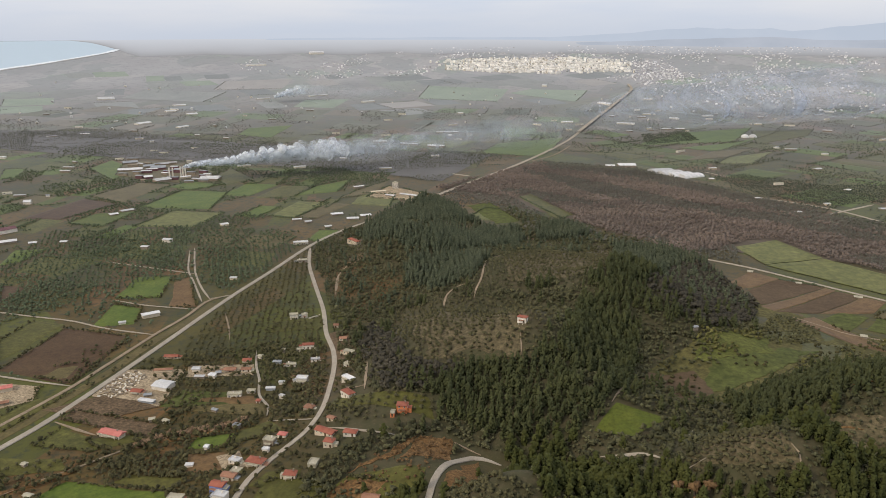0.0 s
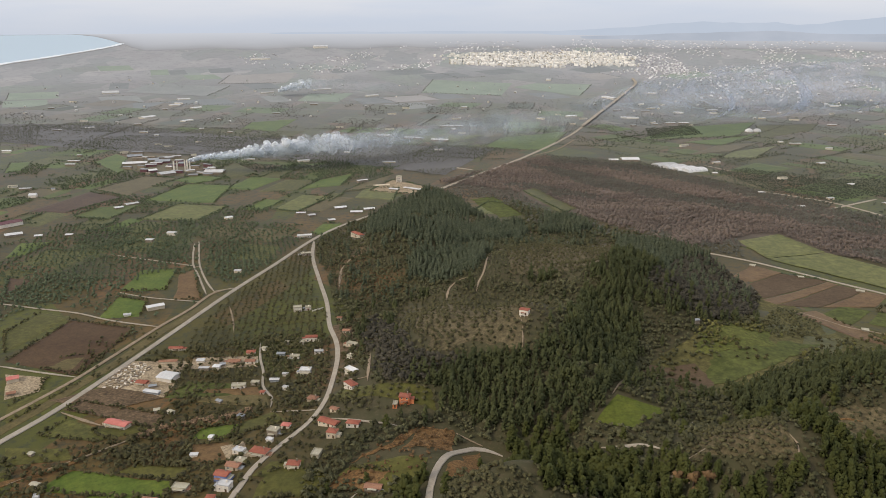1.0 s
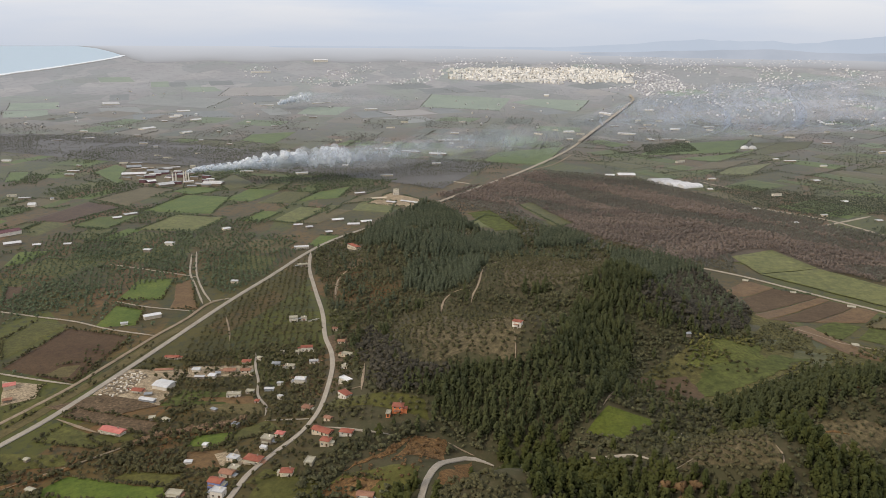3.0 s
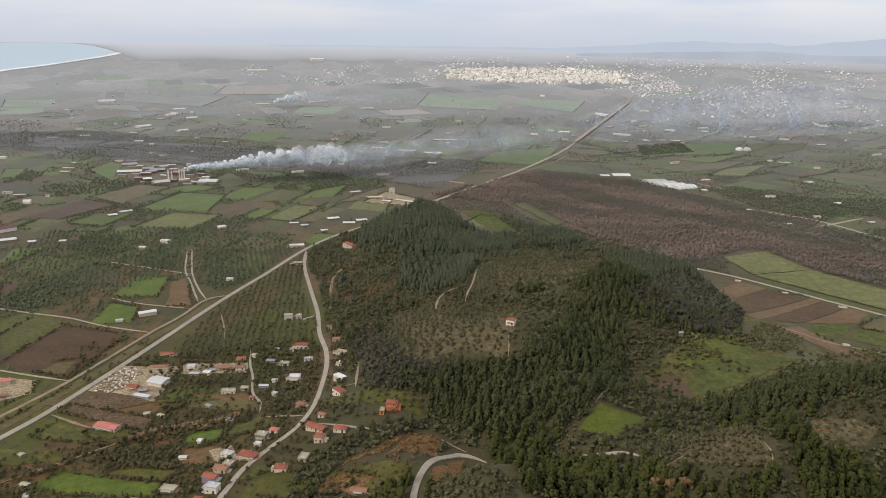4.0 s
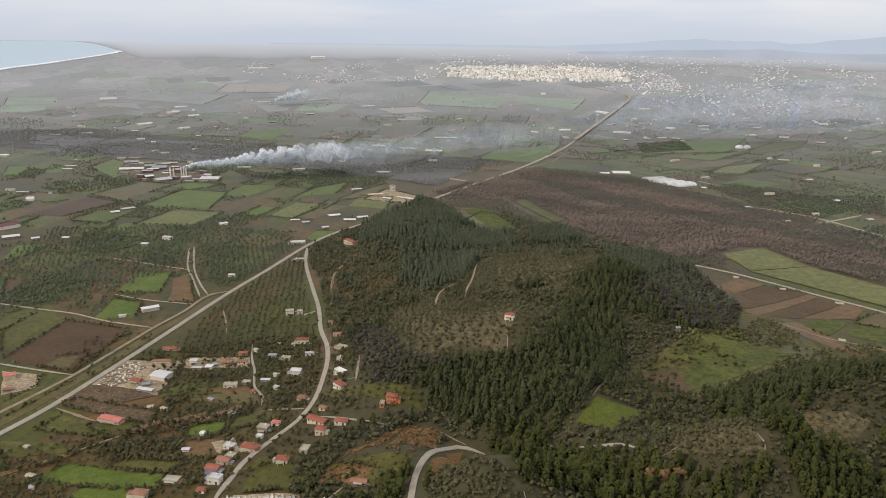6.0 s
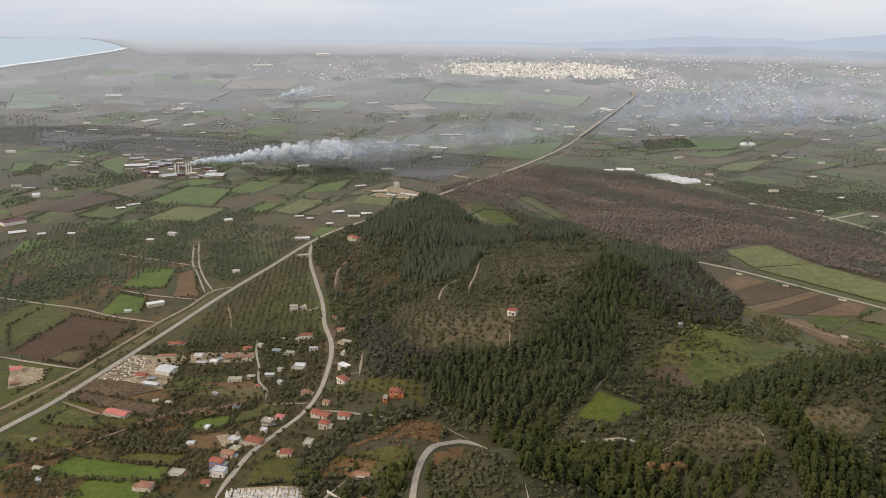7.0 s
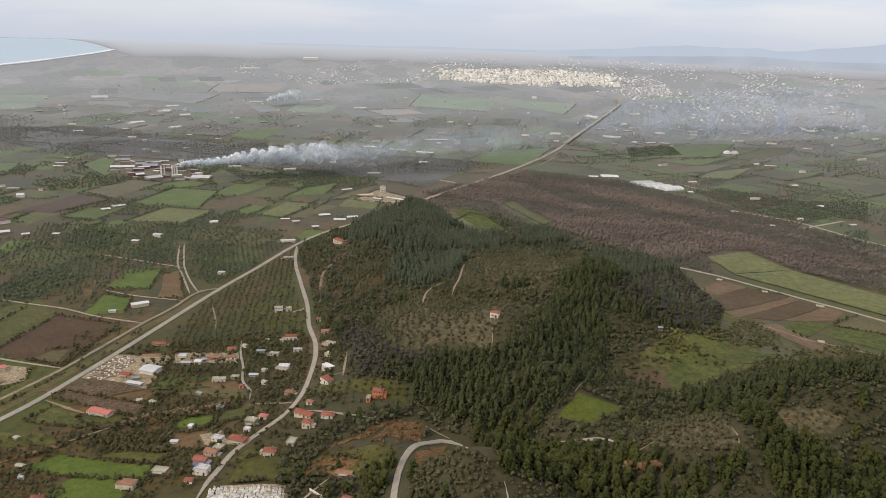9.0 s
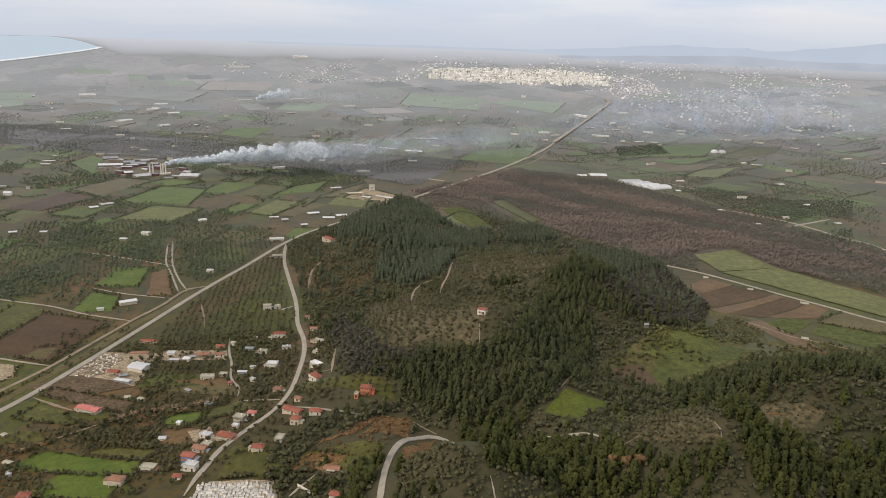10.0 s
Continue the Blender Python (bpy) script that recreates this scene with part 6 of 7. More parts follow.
PINE_STANDS = [[(-201, 948), (-199, 1060), (-208, 1194), (-176, 1277), (-81, 1230), (-20, 1100), (15, 1069), (24, 970), (-35.4, 850.3), (-118.1, 839.7)], [(49, 1088), (115, 1104), (115, 1007), (46, 984)], [(-110.2, 769.2), (-114.6, 823.6), (-55.1, 832.0), (-20.5, 815.0), (-28.1, 708.8), (-58.0, 697.9), (-93.2, 745.9)], [(15.9, 699.1), (51.0, 784.1), (53.5, 671.8), (33.7, 652.1), (17.4, 665.6)], [(73.8, 633.6), (87.2, 772.5), (147, 978), (219, 948), (270, 859), (279.9, 789.5), (243.4, 687.3), (190.4, 604.5), (142.6, 596.7), (97.5, 599.2)], [(47.3, 528.6), (69.0, 622.7), (100.1, 617.7), (110.0, 566.0), (99.8, 530.6), (81.7, 434.3), (55.1, 414.2), (30.4, 396.3), (4.2, 411.6), (-67.2, 453.2), (-76.0, 486.9), (-28.6, 498.0), (15.0, 475.4), (40.8, 491.0)], [(150.8, 453.0), (191.6, 502.3), (261.2, 549.9), (354.2, 607.8), (442.7, 624.5), (327.1, 437.3), (199.8, 415.9), (138.2, 338.6)], [(155.8, 313.0), (145.7, 334.3), (195.3, 401.7), (161.3, 316.7), (316.2, 417.9), (272.9, 328.2), (163.1, 286.9)], [(-70.6, 327.7), (-51.8, 393.9), (8.0, 408.9), (51.6, 388.3), (87.9, 338.6), (136.0, 306.1), (148.5, 312.7), (306.0, 396.8), (294.6, 371.0), (134.8, 299.2), (99.9, 284.1), (-63.3, 286.4)]]
ribbon("track", M_DIRT, 1.8, [(-187.3, 747.5), (-197.2, 804.4), (-191.6, 847.6), (-182.9, 869.2)], "narrow dirt track on the hillside", "track")
ribbon("track", M_DIRT, 1.8, [(-61.3, 650.3), (-60.1, 681.5), (-50.6, 693.8), (-42.4, 692.6)], "narrow dirt track on the hillside", "track")
RIVER_EDGE = [(67, 1632), (161, 1725), (310, 1613), (429, 1472), (523, 1252), (634, 1073), (590, 989), (448, 1144), (333, 1335), (230, 1472), (98, 1527)]
HAIR = [(-48.8, 298.1), (-52.5, 345.7), (-46.8, 364.4), (-39.4, 390.6), (-25.7, 412.0), (-8.0, 409.6), (11.5, 301.2), (9.5, 295.1), (-4.4, 300.1), (-18.4, 387.9), (-34.3, 363.2), (-38.0, 338.5), (-33.4, 287.4)]
VALE_SCRUB = [(94.9, 511.8), (112.3, 573.0), (147.1, 592.9), (172.0, 579.0), (169.4, 544.7), (132.8, 533.8)]
VALE_ORCHARD = [(218.7, 613.4), (271.0, 711.1), (299.3, 670.4), (278.2, 627.7), (228.5, 594.8)]
VALE_HEDGE = [(221.7, 535.4), (255.4, 585.8), (344.6, 655.0), (388.4, 671.4), (377.0, 613.6), (266.0, 562.4), (186.0, 484.3), (159.9, 464.3), (159.7, 494.0)]
field(M_PASTURE, (214.9, 600.4), (270.6, 719.2), (307.7, 685.5), (276.5, 616.2), "orchard ground in the valley", hedge=0, ragged=5, clear=False)
field(M_PASTURE, (249.5, 562.5), (288.3, 640.9), (336.0, 660.0), (365.6, 631.8), "dull brown pasture in the valley", hedge=0, ragged=6, clear=False)
field(M_PASTURE, (183.3, 607.2), (221.9, 677.7), (242.1, 655.7), (214.1, 597.4), "olive pasture behind bushes", hedge=0, ragged=6, clear=False)
ribbon("main_road", M_GRAVEL, 10, [(200, 2110), (295, 2452), (428, 2893), (497, 3117), (509, 3275)], "pale road running on to the far town", "road", lift=5, clear=False)
ribbon("main_road", M_GRAVEL, 7.6, [(-148, 1210), (-128, 1259), (-70, 1386), (43, 1638), (150, 1932), (216, 2171)], "pale widened road on a low causeway", "road", lift=1.3, clear=False)
FORE_RIGHT = [(96.4, 283.0), (118.6, 302.7), (130.3, 304.8), (188.6, 315.0), (222.6, 327.4), (216.1, 296.1)]
field(M_PASTURE, (110.4, 518.2), (135.6, 545.3), (183.6, 484.5), (152.1, 452.9), "dull brown grass at the wood's edge", hedge=0, ragged=6, clear=False)
field(M_MEADOW, (-64, 1197), (-25, 1229), (21, 1102), (-13, 1079), "green glade behind the hill", hedge=0, ragged=5, lift=0.7)
field(M_OLIVE, (19, 1271), (44, 1299), (104, 1147), (80, 1114), "grassy glade in riverside woods", hedge=0, ragged=5, lift=0.9)
field(M_PASTURE, (247.0, 689.7), (252.7, 782.2), (279.1, 736.8), (324.5, 671.8), "rough pasture under a wooded slope", hedge=0, ragged=6, lift=0.15, clear=False)
field(M_PASTURE, (281.5, 629.5), (326.0, 675.4), (393.5, 646.8), (368.8, 597.4), "rough pasture beside a track", hedge=0, ragged=6, lift=0.15, clear=False)


# ---- hazy hills at the end of the plain ----
def far_hills(name, r0, r1, az0, az1, top, label, seed, material):
    n = 90
    vs, fs = [], []
    for i in range(n + 1):
        a = radians(az0 + (az1 - az0) * i / n)
        w = 0.5 + 0.7 * noise.fractal((i * 0.09 + seed, 0.3, 0.0), 0.7, 2.1, 5)
        fade = min(1.0, i / 22, (n - i) / 14)
        z = float(height(0, r1)) - 4 + top * fade * (0.75 + 0.5 * (w - 0.5))
        for r, h in ((r0, float(height(0, r0)) - 6), ((r0 + r1) / 2, z * 0.5 + float(height(0, r0)) * 0.5), (r1, z), (r1 + 12, float(height(0, r1)) - 20)):
            vs.append((r * math.sin(a), r * math.cos(a), h))
    for i in range(n):
        for k in range(3):
            b = i * 4 + k
            fs.append((b, b + 4, b + 5, b + 1))
    return tagged(mesh_object(name, vs, fs, material, smooth=True), label, "hills", kind="structure")


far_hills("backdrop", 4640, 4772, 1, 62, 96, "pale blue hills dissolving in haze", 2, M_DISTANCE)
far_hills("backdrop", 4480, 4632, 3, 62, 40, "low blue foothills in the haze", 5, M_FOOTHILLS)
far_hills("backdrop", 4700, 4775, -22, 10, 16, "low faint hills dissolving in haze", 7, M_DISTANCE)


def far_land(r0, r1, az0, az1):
    """The pale end of the plain beyond the town, up to the skyline: a glowing sheet added in place of haze."""
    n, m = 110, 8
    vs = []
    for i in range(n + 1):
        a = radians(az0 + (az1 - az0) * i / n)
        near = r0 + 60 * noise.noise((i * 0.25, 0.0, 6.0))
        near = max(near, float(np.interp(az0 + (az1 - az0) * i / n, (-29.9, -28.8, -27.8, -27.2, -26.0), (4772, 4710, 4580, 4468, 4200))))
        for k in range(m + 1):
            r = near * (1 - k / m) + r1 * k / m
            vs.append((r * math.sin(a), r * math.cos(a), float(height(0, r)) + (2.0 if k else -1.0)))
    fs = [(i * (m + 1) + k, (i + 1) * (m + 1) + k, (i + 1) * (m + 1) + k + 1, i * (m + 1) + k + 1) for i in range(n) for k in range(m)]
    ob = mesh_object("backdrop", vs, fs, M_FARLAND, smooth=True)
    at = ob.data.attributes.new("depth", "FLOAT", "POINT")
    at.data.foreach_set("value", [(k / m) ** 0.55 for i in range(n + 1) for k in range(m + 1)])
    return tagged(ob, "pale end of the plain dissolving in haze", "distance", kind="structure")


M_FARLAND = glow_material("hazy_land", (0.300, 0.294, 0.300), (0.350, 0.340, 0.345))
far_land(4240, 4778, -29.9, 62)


# ---- town on the far plain ----
def block_meshes():
    """A few plain town houses: walls with rows of openings, and a roof slab with a stair hut."""
    res = []
    rng = random.Random(4)
    for k in range(7):
        w, d, h = rng.uniform(9, 16), rng.uniform(9, 14), rng.choice((7, 9, 12, 15, 18))
        wall = Shape().box(-w / 2, w / 2, -d / 2, d / 2, -3, h)
        roof = Shape().box(-w / 2 - 0.4, w / 2 + 0.4, -d / 2 - 0.4, d / 2 + 0.4, h, h + 0.5).box(-2, 2, -1, 2.5, h + 0.5, h + 2.8)
        band = Shape()
        for s in range(int(h / 3)):
            band.box(-w / 2 + 1, w / 2 - 1, -d / 2 - 0.08, -d / 2 + 0.05, s * 3 + 0.9, s * 3 + 2.1)
        mat = (M_WHITE, M_WHITE, M_SHEET)[k % 3]
        res.append((shared("block_wall", wall, mat), shared("block_roof", roof, (M_CONC, M_SHEET, M_SHEET, M_CONC)[k % 4]), shared("block_windows", band, M_GLASS), w, d, h))
    return res


BLOCKS = block_meshes()


def town(points, label, seed, name="town_building", scale=1.0, top=30):
    rng = random.Random(seed)
    for x, y in points:
        wall, roof, band, w, d, h = rng.choice([k for k in BLOCKS if k[5] <= top])
        e = new(name)
        s = scale * rng.uniform(0.8, 1.15)
        e.matrix_basis = pose(x, y, float(height(x, y)) + 0.5, 0, 0, rng.choice((0, 90)) + rng.uniform(-25, 25)) @ Matrix.Diagonal((s, s, s, 1))
        tagged(e, label, "building", "town buildings")
        for nm, me in (("wall", wall), ("roof", roof), ("window_band", band)):
            o = new(nm, me)
            o.parent = e


def sparse(poly, spacing, seed, level):
    """Points gathered loosely in hamlets."""
    p = grid_in(poly, spacing, 0.5, 10, seed, 0.6)
    w = np.array([noise.noise((q[0] / 170, q[1] / 240, seed * 1.3)) for q in p]) + np.random.default_rng(seed).normal(0, 0.12, len(p))
    return p[w > level]


def town_mass(name, points, label, seed, low, high, material, size=0.85):
    """The many remaining far houses as one mesh."""
    rng = np.random.default_rng(seed)
    vs, fs = [], []
    for i, (x, y) in enumerate(points):
        w, d, h, a = size * rng.uniform(6, 12) * rng.choice((1, 1, 1.9)), size * rng.uniform(5, 10), rng.uniform(low, high), rng.normal(0.1, 0.4)
        z = float(height(x, y))
        c = [(-w / 2, -d / 2), (w / 2, -d / 2), (w / 2, d / 2), (-w / 2, d / 2)]
        q = [(x + u * math.cos(a) - v * math.sin(a), y + u * math.sin(a) + v * math.cos(a)) for u, v in c]
        vs += [(*p, z - 3) for p in q] + [(*p, z + h) for p in q] + [(x, y, z + h + (1.6 if i % 3 else 0.1))]
        b = i * 9
        fs += [(b, b + 1, b + 5, b + 4), (b + 1, b + 2, b + 6, b + 5), (b + 2, b + 3, b + 7, b + 6), (b + 3, b, b + 4, b + 7)]
        fs += [(b + 4, b + 5, b + 8), (b + 5, b + 6, b + 8), (b + 6, b + 7, b + 8), (b + 7, b + 4, b + 8)]
    return tagged(mesh_object(name, vs, fs, material), label, "houses", kind="stuff")


M_TOWN = surf("mixed_town_render", (0.80, 0.76, 0.69), (0.90, 0.87, 0.81), 0.02, (0.62, 0.56, 0.50), 0.2, island=0.22, bump=0)
# greyed so the scattered far houses fade as if in haze
M_SUBURB = surf("hazed_far_render", (0.56, 0.54, 0.54), (0.78, 0.76, 0.75), 0.02, (0.42, 0.40, 0.40), 0.2, island=0.4, bump=0)
core = grid_in(TOWN, 14.5, 0.45, 20, 3, 0.9)
mid = core.mean(0)
spread = np.abs((core - mid) / np.abs(core - mid).max(0))
core = core[np.array([noise.noise((p[0] * 0.012, p[1] * 0.012, 3.0)) for p in core]) * 0.5 + 0.75 - 0.9 * np.maximum(spread[:, 0], spread[:, 1]) ** 2.5 > np.random.default_rng(4).random(len(core)) * 0.6]
rng_t = np.random.default_rng(8)
rng_t.shuffle(core)
town(core[:260], "pale block of flats in the dense far town", 1, scale=0.6, top=18)
town_mass("town_houses", core[260:], "dense pale houses of the far town", 2, 4, 11, M_TOWN, 1.0)
town_mass("suburb_houses", np.concatenate([sparse(TOWN_EAST, 24, 4, 0.0), sparse(TOWN_WEST, 24, 5, 0.06), sparse(TOWN_NORTH, 22, 7, -0.1), sparse(TOWN_NEAR, 15, 11, -0.2)]), "scattered white houses round the far town", 3, 2.0, 5, M_SUBURB, 0.6)
farms = keep_clear(grid_in(PLAIN_MID, 120, 0.5, 15, 6, 0.40), 6)
town(farms[np.hypot(farms[:, 0], farms[:, 1]) > 2250], "small white farmhouse on the plain", 5, "farmhouse", 0.55, 9)

def plain_sheds(poly, count, seed):
    """Long low farm sheds scattered over the plain."""
    rng = random.Random(seed)
    spots = keep_clear(grid_in(poly, 60, 0.5, 10, seed, 1.0), 10)
    spots = spots[~in_open(spots)]
    for k in rng.sample(range(len(spots)), min(count, len(spots))):
        wall, roof = rng.choice(((M_WHITE, M_SHEET), (M_STONE, M_SHEET), (M_CREAM, M_SHEET), (M_WHITE, M_CONC)))
        shed_long(float(spots[k][0]), float(spots[k][1]), rng.gauss(12, 18), rng.uniform(9, 27), rng.uniform(6, 10), rng.uniform(2.4, 4.2), wall, roof, "long low farm shed among fields", "farm_shed", "shed", group="sheds of the plain")


plain_sheds(PLAIN_NEAR, 12, 21)
plain_sheds(PLAIN_FAR, 24, 22)
plain_sheds(PLAIN_EAST, 11, 23)
plain_sheds(PLAIN_BEYOND, 22, 24)
plain_sheds(EAST_BEYOND, 20, 25)

# ---- patchwork of the plain ----
parcels(PLAIN_NEAR, -8, 45, 80, (M_GROVE, M_GROVE, M_OLIVE, M_DARKGREEN, M_STUBBLE, M_GREEN, M_OLIVE), 0.45, "small parcel of farmed land", 2)
MID = (M_GROVE, M_GROVE, M_OLIVE, M_DARKGREEN, M_DARKGREEN, M_GREEN, M_STUBBLE, M_OLIVE, M_GREEN)
# field colours midway to the far ones, so carrying half their painted haze
X_GREEN = surf("half_hazed_grass", (0.129, 0.162, 0.079), (0.164, 0.191, 0.096), 0.015, (0.109, 0.134, 0.070), 0.15, veil=V)
X_OLIVE = surf("half_hazed_meadow", (0.134, 0.134, 0.092), (0.169, 0.164, 0.112), 0.015, (0.112, 0.112, 0.081), 0.15, veil=V)
X_DARK = surf("half_hazed_groves", (0.109, 0.114, 0.085), (0.138, 0.142, 0.103), 0.02, (0.090, 0.096, 0.074), 0.15, veil=V)
X_TAN = surf("half_hazed_earth", (0.171, 0.149, 0.112), (0.208, 0.182, 0.138), 0.015, (0.144, 0.127, 0.098), 0.15, veil=V)
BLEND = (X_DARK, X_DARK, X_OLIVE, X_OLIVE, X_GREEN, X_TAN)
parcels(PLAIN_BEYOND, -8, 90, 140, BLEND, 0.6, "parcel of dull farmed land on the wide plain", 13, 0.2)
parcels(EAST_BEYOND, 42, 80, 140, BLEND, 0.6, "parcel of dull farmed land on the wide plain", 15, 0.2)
parcels(PLAIN_FAR, -8, 70, 120, MID, 0.55, "parcel of farmed land on the plain", 3, 0.3)
parcels(PLAIN_EAST, 42, 60, 130, MID, 0.6, "parcel of farmed land on the plain", 5, 0.3)
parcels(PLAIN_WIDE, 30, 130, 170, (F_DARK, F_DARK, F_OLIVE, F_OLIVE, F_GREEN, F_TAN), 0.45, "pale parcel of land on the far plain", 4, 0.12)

# ---- trees ----
west = keep_clear(grid_in(RIVER_WOOD_WEST, 8.0, 0.5, 0, 11, 0.9), 5)
belt = np.array([noise.noise((p[0] * 0.004, p[1] * 0.010, 9.0)) for p in west]) > -0.18
west = west[belt]
east = grid_in(RIVER_WOOD, 4.7, 0.5, 0, 12, 0.95)
east = keep_clear(east[~inside(east, GLADE)], 4)
flow = east @ np.array([[0.67, 0.74], [-0.74, 0.67]])
patch = np.array([noise.noise((p[0] * 0.003, p[1] * 0.013, 4.0)) + 0.25 * noise.noise((p[0] * 0.05, p[1] * 0.05, 1.0)) for p in flow])
cut = inside(east + np.random.default_rng(6).normal(0, 6, east.shape), RIVER_EDGE)
cut |= patch - 0.35 * np.clip((east[:, 0] - 350) / 450, -0.4, 1) < -0.12
thicket("riverside_wood", bare_crown, 8, 8, east[~cut], M_TWIG, "leafless brown riverside woodland", "woods", (0.6, 1.2), 21)
thicket("riverside_scrub", bare_crown, 7, 8, east[cut], M_TWIGGREEN, "greyish green riverside trees", "woods", (0.55, 1.0), 22)
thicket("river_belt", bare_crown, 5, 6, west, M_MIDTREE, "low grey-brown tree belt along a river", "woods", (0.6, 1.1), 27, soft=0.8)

olive_sets = [grid_in(GROVE_A, 6.5, 0.15, 20, 31), grid_in(GROVE_B, 6.2, 0.3, 25, 32, 0.85), grid_in(GROVE_C, 6.2, 0.2, 12, 33, 0.95), grid_in(GROVE_D, 5.5, 0.3, 12, 34, 0.95),
              grid_in(GROVE_E, 4.6, 0.2, 12, 35), grid_in(GROVE_F, 4.8, 0.35, 12, 36, 0.9), grid_in(GROVE_G, 6.5, 0.12, 4, 37, 0.85), grid_in(GROVE_H, 5.0, 0.36, 8, 38, 0.9),
              grid_in(GROVE_I, 5.4, 0.3, 8, 39, 0.92), grid_in(GROVE_J, 3.5, 0.2, 30, 40, 0.97), grid_in(GROVE_M, 3.3, 0.35, 10, 43, 0.92), grid_in(GROVE_N, 3.4, 0.4, 10, 44, 0.9), grid_in(GROVE_K, 6.0, 0.4, 0, 41, 0.6), grid_in(GROVE_L, 6.0, 0.4, 30, 42, 0.4), grid_in(GROVE_O, 4.4, 0.3, 12, 45, 0.95)]
plain_sets = olive_sets[:2]
olives = keep_clear(np.concatenate(olive_sets[2:]), 1.5)
thicket("plain_grove", round_crown, 6, 8, keep_clear(np.concatenate(plain_sets), 1.5), M_GROVETREE, "dull green orchards on the plain", "orchard", (0.75, 1.2), 39, (0.2, 0.12, 2.0))
thicket("olive_grove", round_crown, 7, 8, olives, M_GROVELEAF, "rows of grey-green olive trees", "olive trees", (0.7, 1.2), 23, (0.2, 0.12, 2.0))

def noise_keep(points):
    """Leaves small gaps in the scrub."""
    w = np.array([noise.noise((p[0] * 0.045, p[1] * 0.045, 7.0)) for p in points])
    return w > -0.28


def clump_keep(points):
    return points[np.array([noise.noise((p[0] * 0.03, p[1] * 0.03, 3.0)) for p in points]) > 0.0]


BALD = [(-198, 1025), (-159, 1048), (-76, 1090), (-23, 1068), (-38, 1024), (-107, 894), (-178, 963)]
BARE_TOP = [(-28, 727), (-15, 794), (30, 768), (22, 697), (0, 669), (-25, 651), (-36, 680)]
EAST_WOOD = [(210, 893), (276, 886), (284, 813), (244, 676), (187, 608), (145, 608), (120, 615)]
FOOT_WOOD = [(-141, 663), (-95, 610), (-52, 504), (-36, 479), (-57, 468), (-77, 455), (-99, 483), (-126, 573)]
hill = np.concatenate([grid_in(HILL, 4.3, 0.5, 0, 51, 0.97), grid_in(FORE_RIGHT, 4.2, 0.5, 0, 52, 0.97)])
for zone in (GROVE_H, GROVE_I, GROVE_J, MEADOW, CLEARING, GARDENS, BANK, BEND, LIMECLEAR, GROVE_G, GROVE_M, GRAVES, GROVE_N, TERRACE, HAIR):
    hill = hill[~inside(hill, zone)]
hill = keep_clear(hill, 2.8)
rng_h = np.random.default_rng(77)
dens = np.array([noise.noise((p[0] * 0.014, p[1] * 0.014, 0.0)) + 0.6 * noise.noise((p[0] * 0.06, p[1] * 0.06, 5.0)) for p in hill]) + rng_h.normal(0, 0.12, len(hill))
pine_zone = np.zeros(len(hill), bool)
shake = hill + np.stack([[8 * noise.noise((p[0] * 0.05, p[1] * 0.05, k)) for p in hill] for k in (1.0, 2.0)], 1) + rng_h.normal(0, 2.5, hill.shape)
for zone in PINE_STANDS:
    pine_zone |= inside(shake, zone)
lone = rng_h.random(len(hill)) < 0.05
is_scrub = ~((pine_zone & (dens > -0.75)) | lone)
keep = ~(inside(shake, BALD) | inside(shake, BARE_TOP)) | (rng_h.random(len(hill)) < 0.12)
hill, shake, is_scrub = hill[keep], shake[keep], is_scrub[keep]
oaks = (inside(shake, EAST_WOOD) | inside(shake, FOOT_WOOD)) & (rng_h.random(len(hill)) < 0.9)
thicket("oak_wood", round_crown, 9, 8, hill[oaks], M_OAK, "grey-brown winter oaks on the hill's flanks", "oak wood", (1.0, 1.7), 49, (0.2, 0.12, 2.0))
pines, scrub = hill[~is_scrub & ~oaks], hill[is_scrub & ~oaks]
order = np.argsort(pines[:, 1])
pines = pines[order]
pines = pines[(pines[:, 1] > 425) | (rng_h.random(len(pines)) < 0.66)]
single, pines = pines[:280], pines[280:]
fresh = pines[:, 1] < 415
# the farther pines, drawn in the haze-blued green
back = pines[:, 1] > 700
thicket("back_pines", pine_crown, 14, 8, pines[back], M_PINE3, "dark green pine wood behind the hilltop, blued by haze", "pine wood", (0.8, 1.3), 36)
thicket("hill_pines", pine_crown, 20, 8, pines[~fresh & ~back], M_PINE, "dense dark green pine wood on the hill", "pine wood", (0.75, 1.4), 24, soft=0.95)
thicket("slope_pines", broad_pine, 24, 8, pines[fresh], M_PINE2, "fresh green pines on the nearer slopes", "pine wood", (0.85, 1.5), 25, soft=0.85)
under = np.concatenate([grid_in(HILL, 3.6, 0.5, 0, 55, 0.85), grid_in(FORE_RIGHT, 3.6, 0.5, 0, 53, 0.85)])
for zone in (GROVE_H, GROVE_I, GROVE_J, MEADOW, CLEARING, GARDENS, BEND, LIMECLEAR, GROVE_G, GRAVES, HAIR):
    under = under[~inside(under, zone)]
bank = inside(under, BANK) & (np.random.default_rng(9).random(len(under)) < 0.42)
rusty = inside(under, BANK)
thicket("rusty_shrubs", round_crown, 5, 8, keep_clear(under[rusty & ~bank], 1.6), M_RUST, "rust-brown winter shrubs on an eroded bank", "bushes", (0.4, 0.95), 62, (0.1, 0.08, 0.6))
under = keep_clear(under[~rusty], 1.6)
thicket("undergrowth", round_crown, 4, 8, under, M_MAQUIS, "low bushes and undergrowth on the hill", "bushes", (0.4, 0.95), 37, (0.1, 0.08, 0.6))
back_scrub = keep_clear(grid_in(BACK_SCRUB, 5.0, 0.5, 0, 56, 0.85), 2.0)
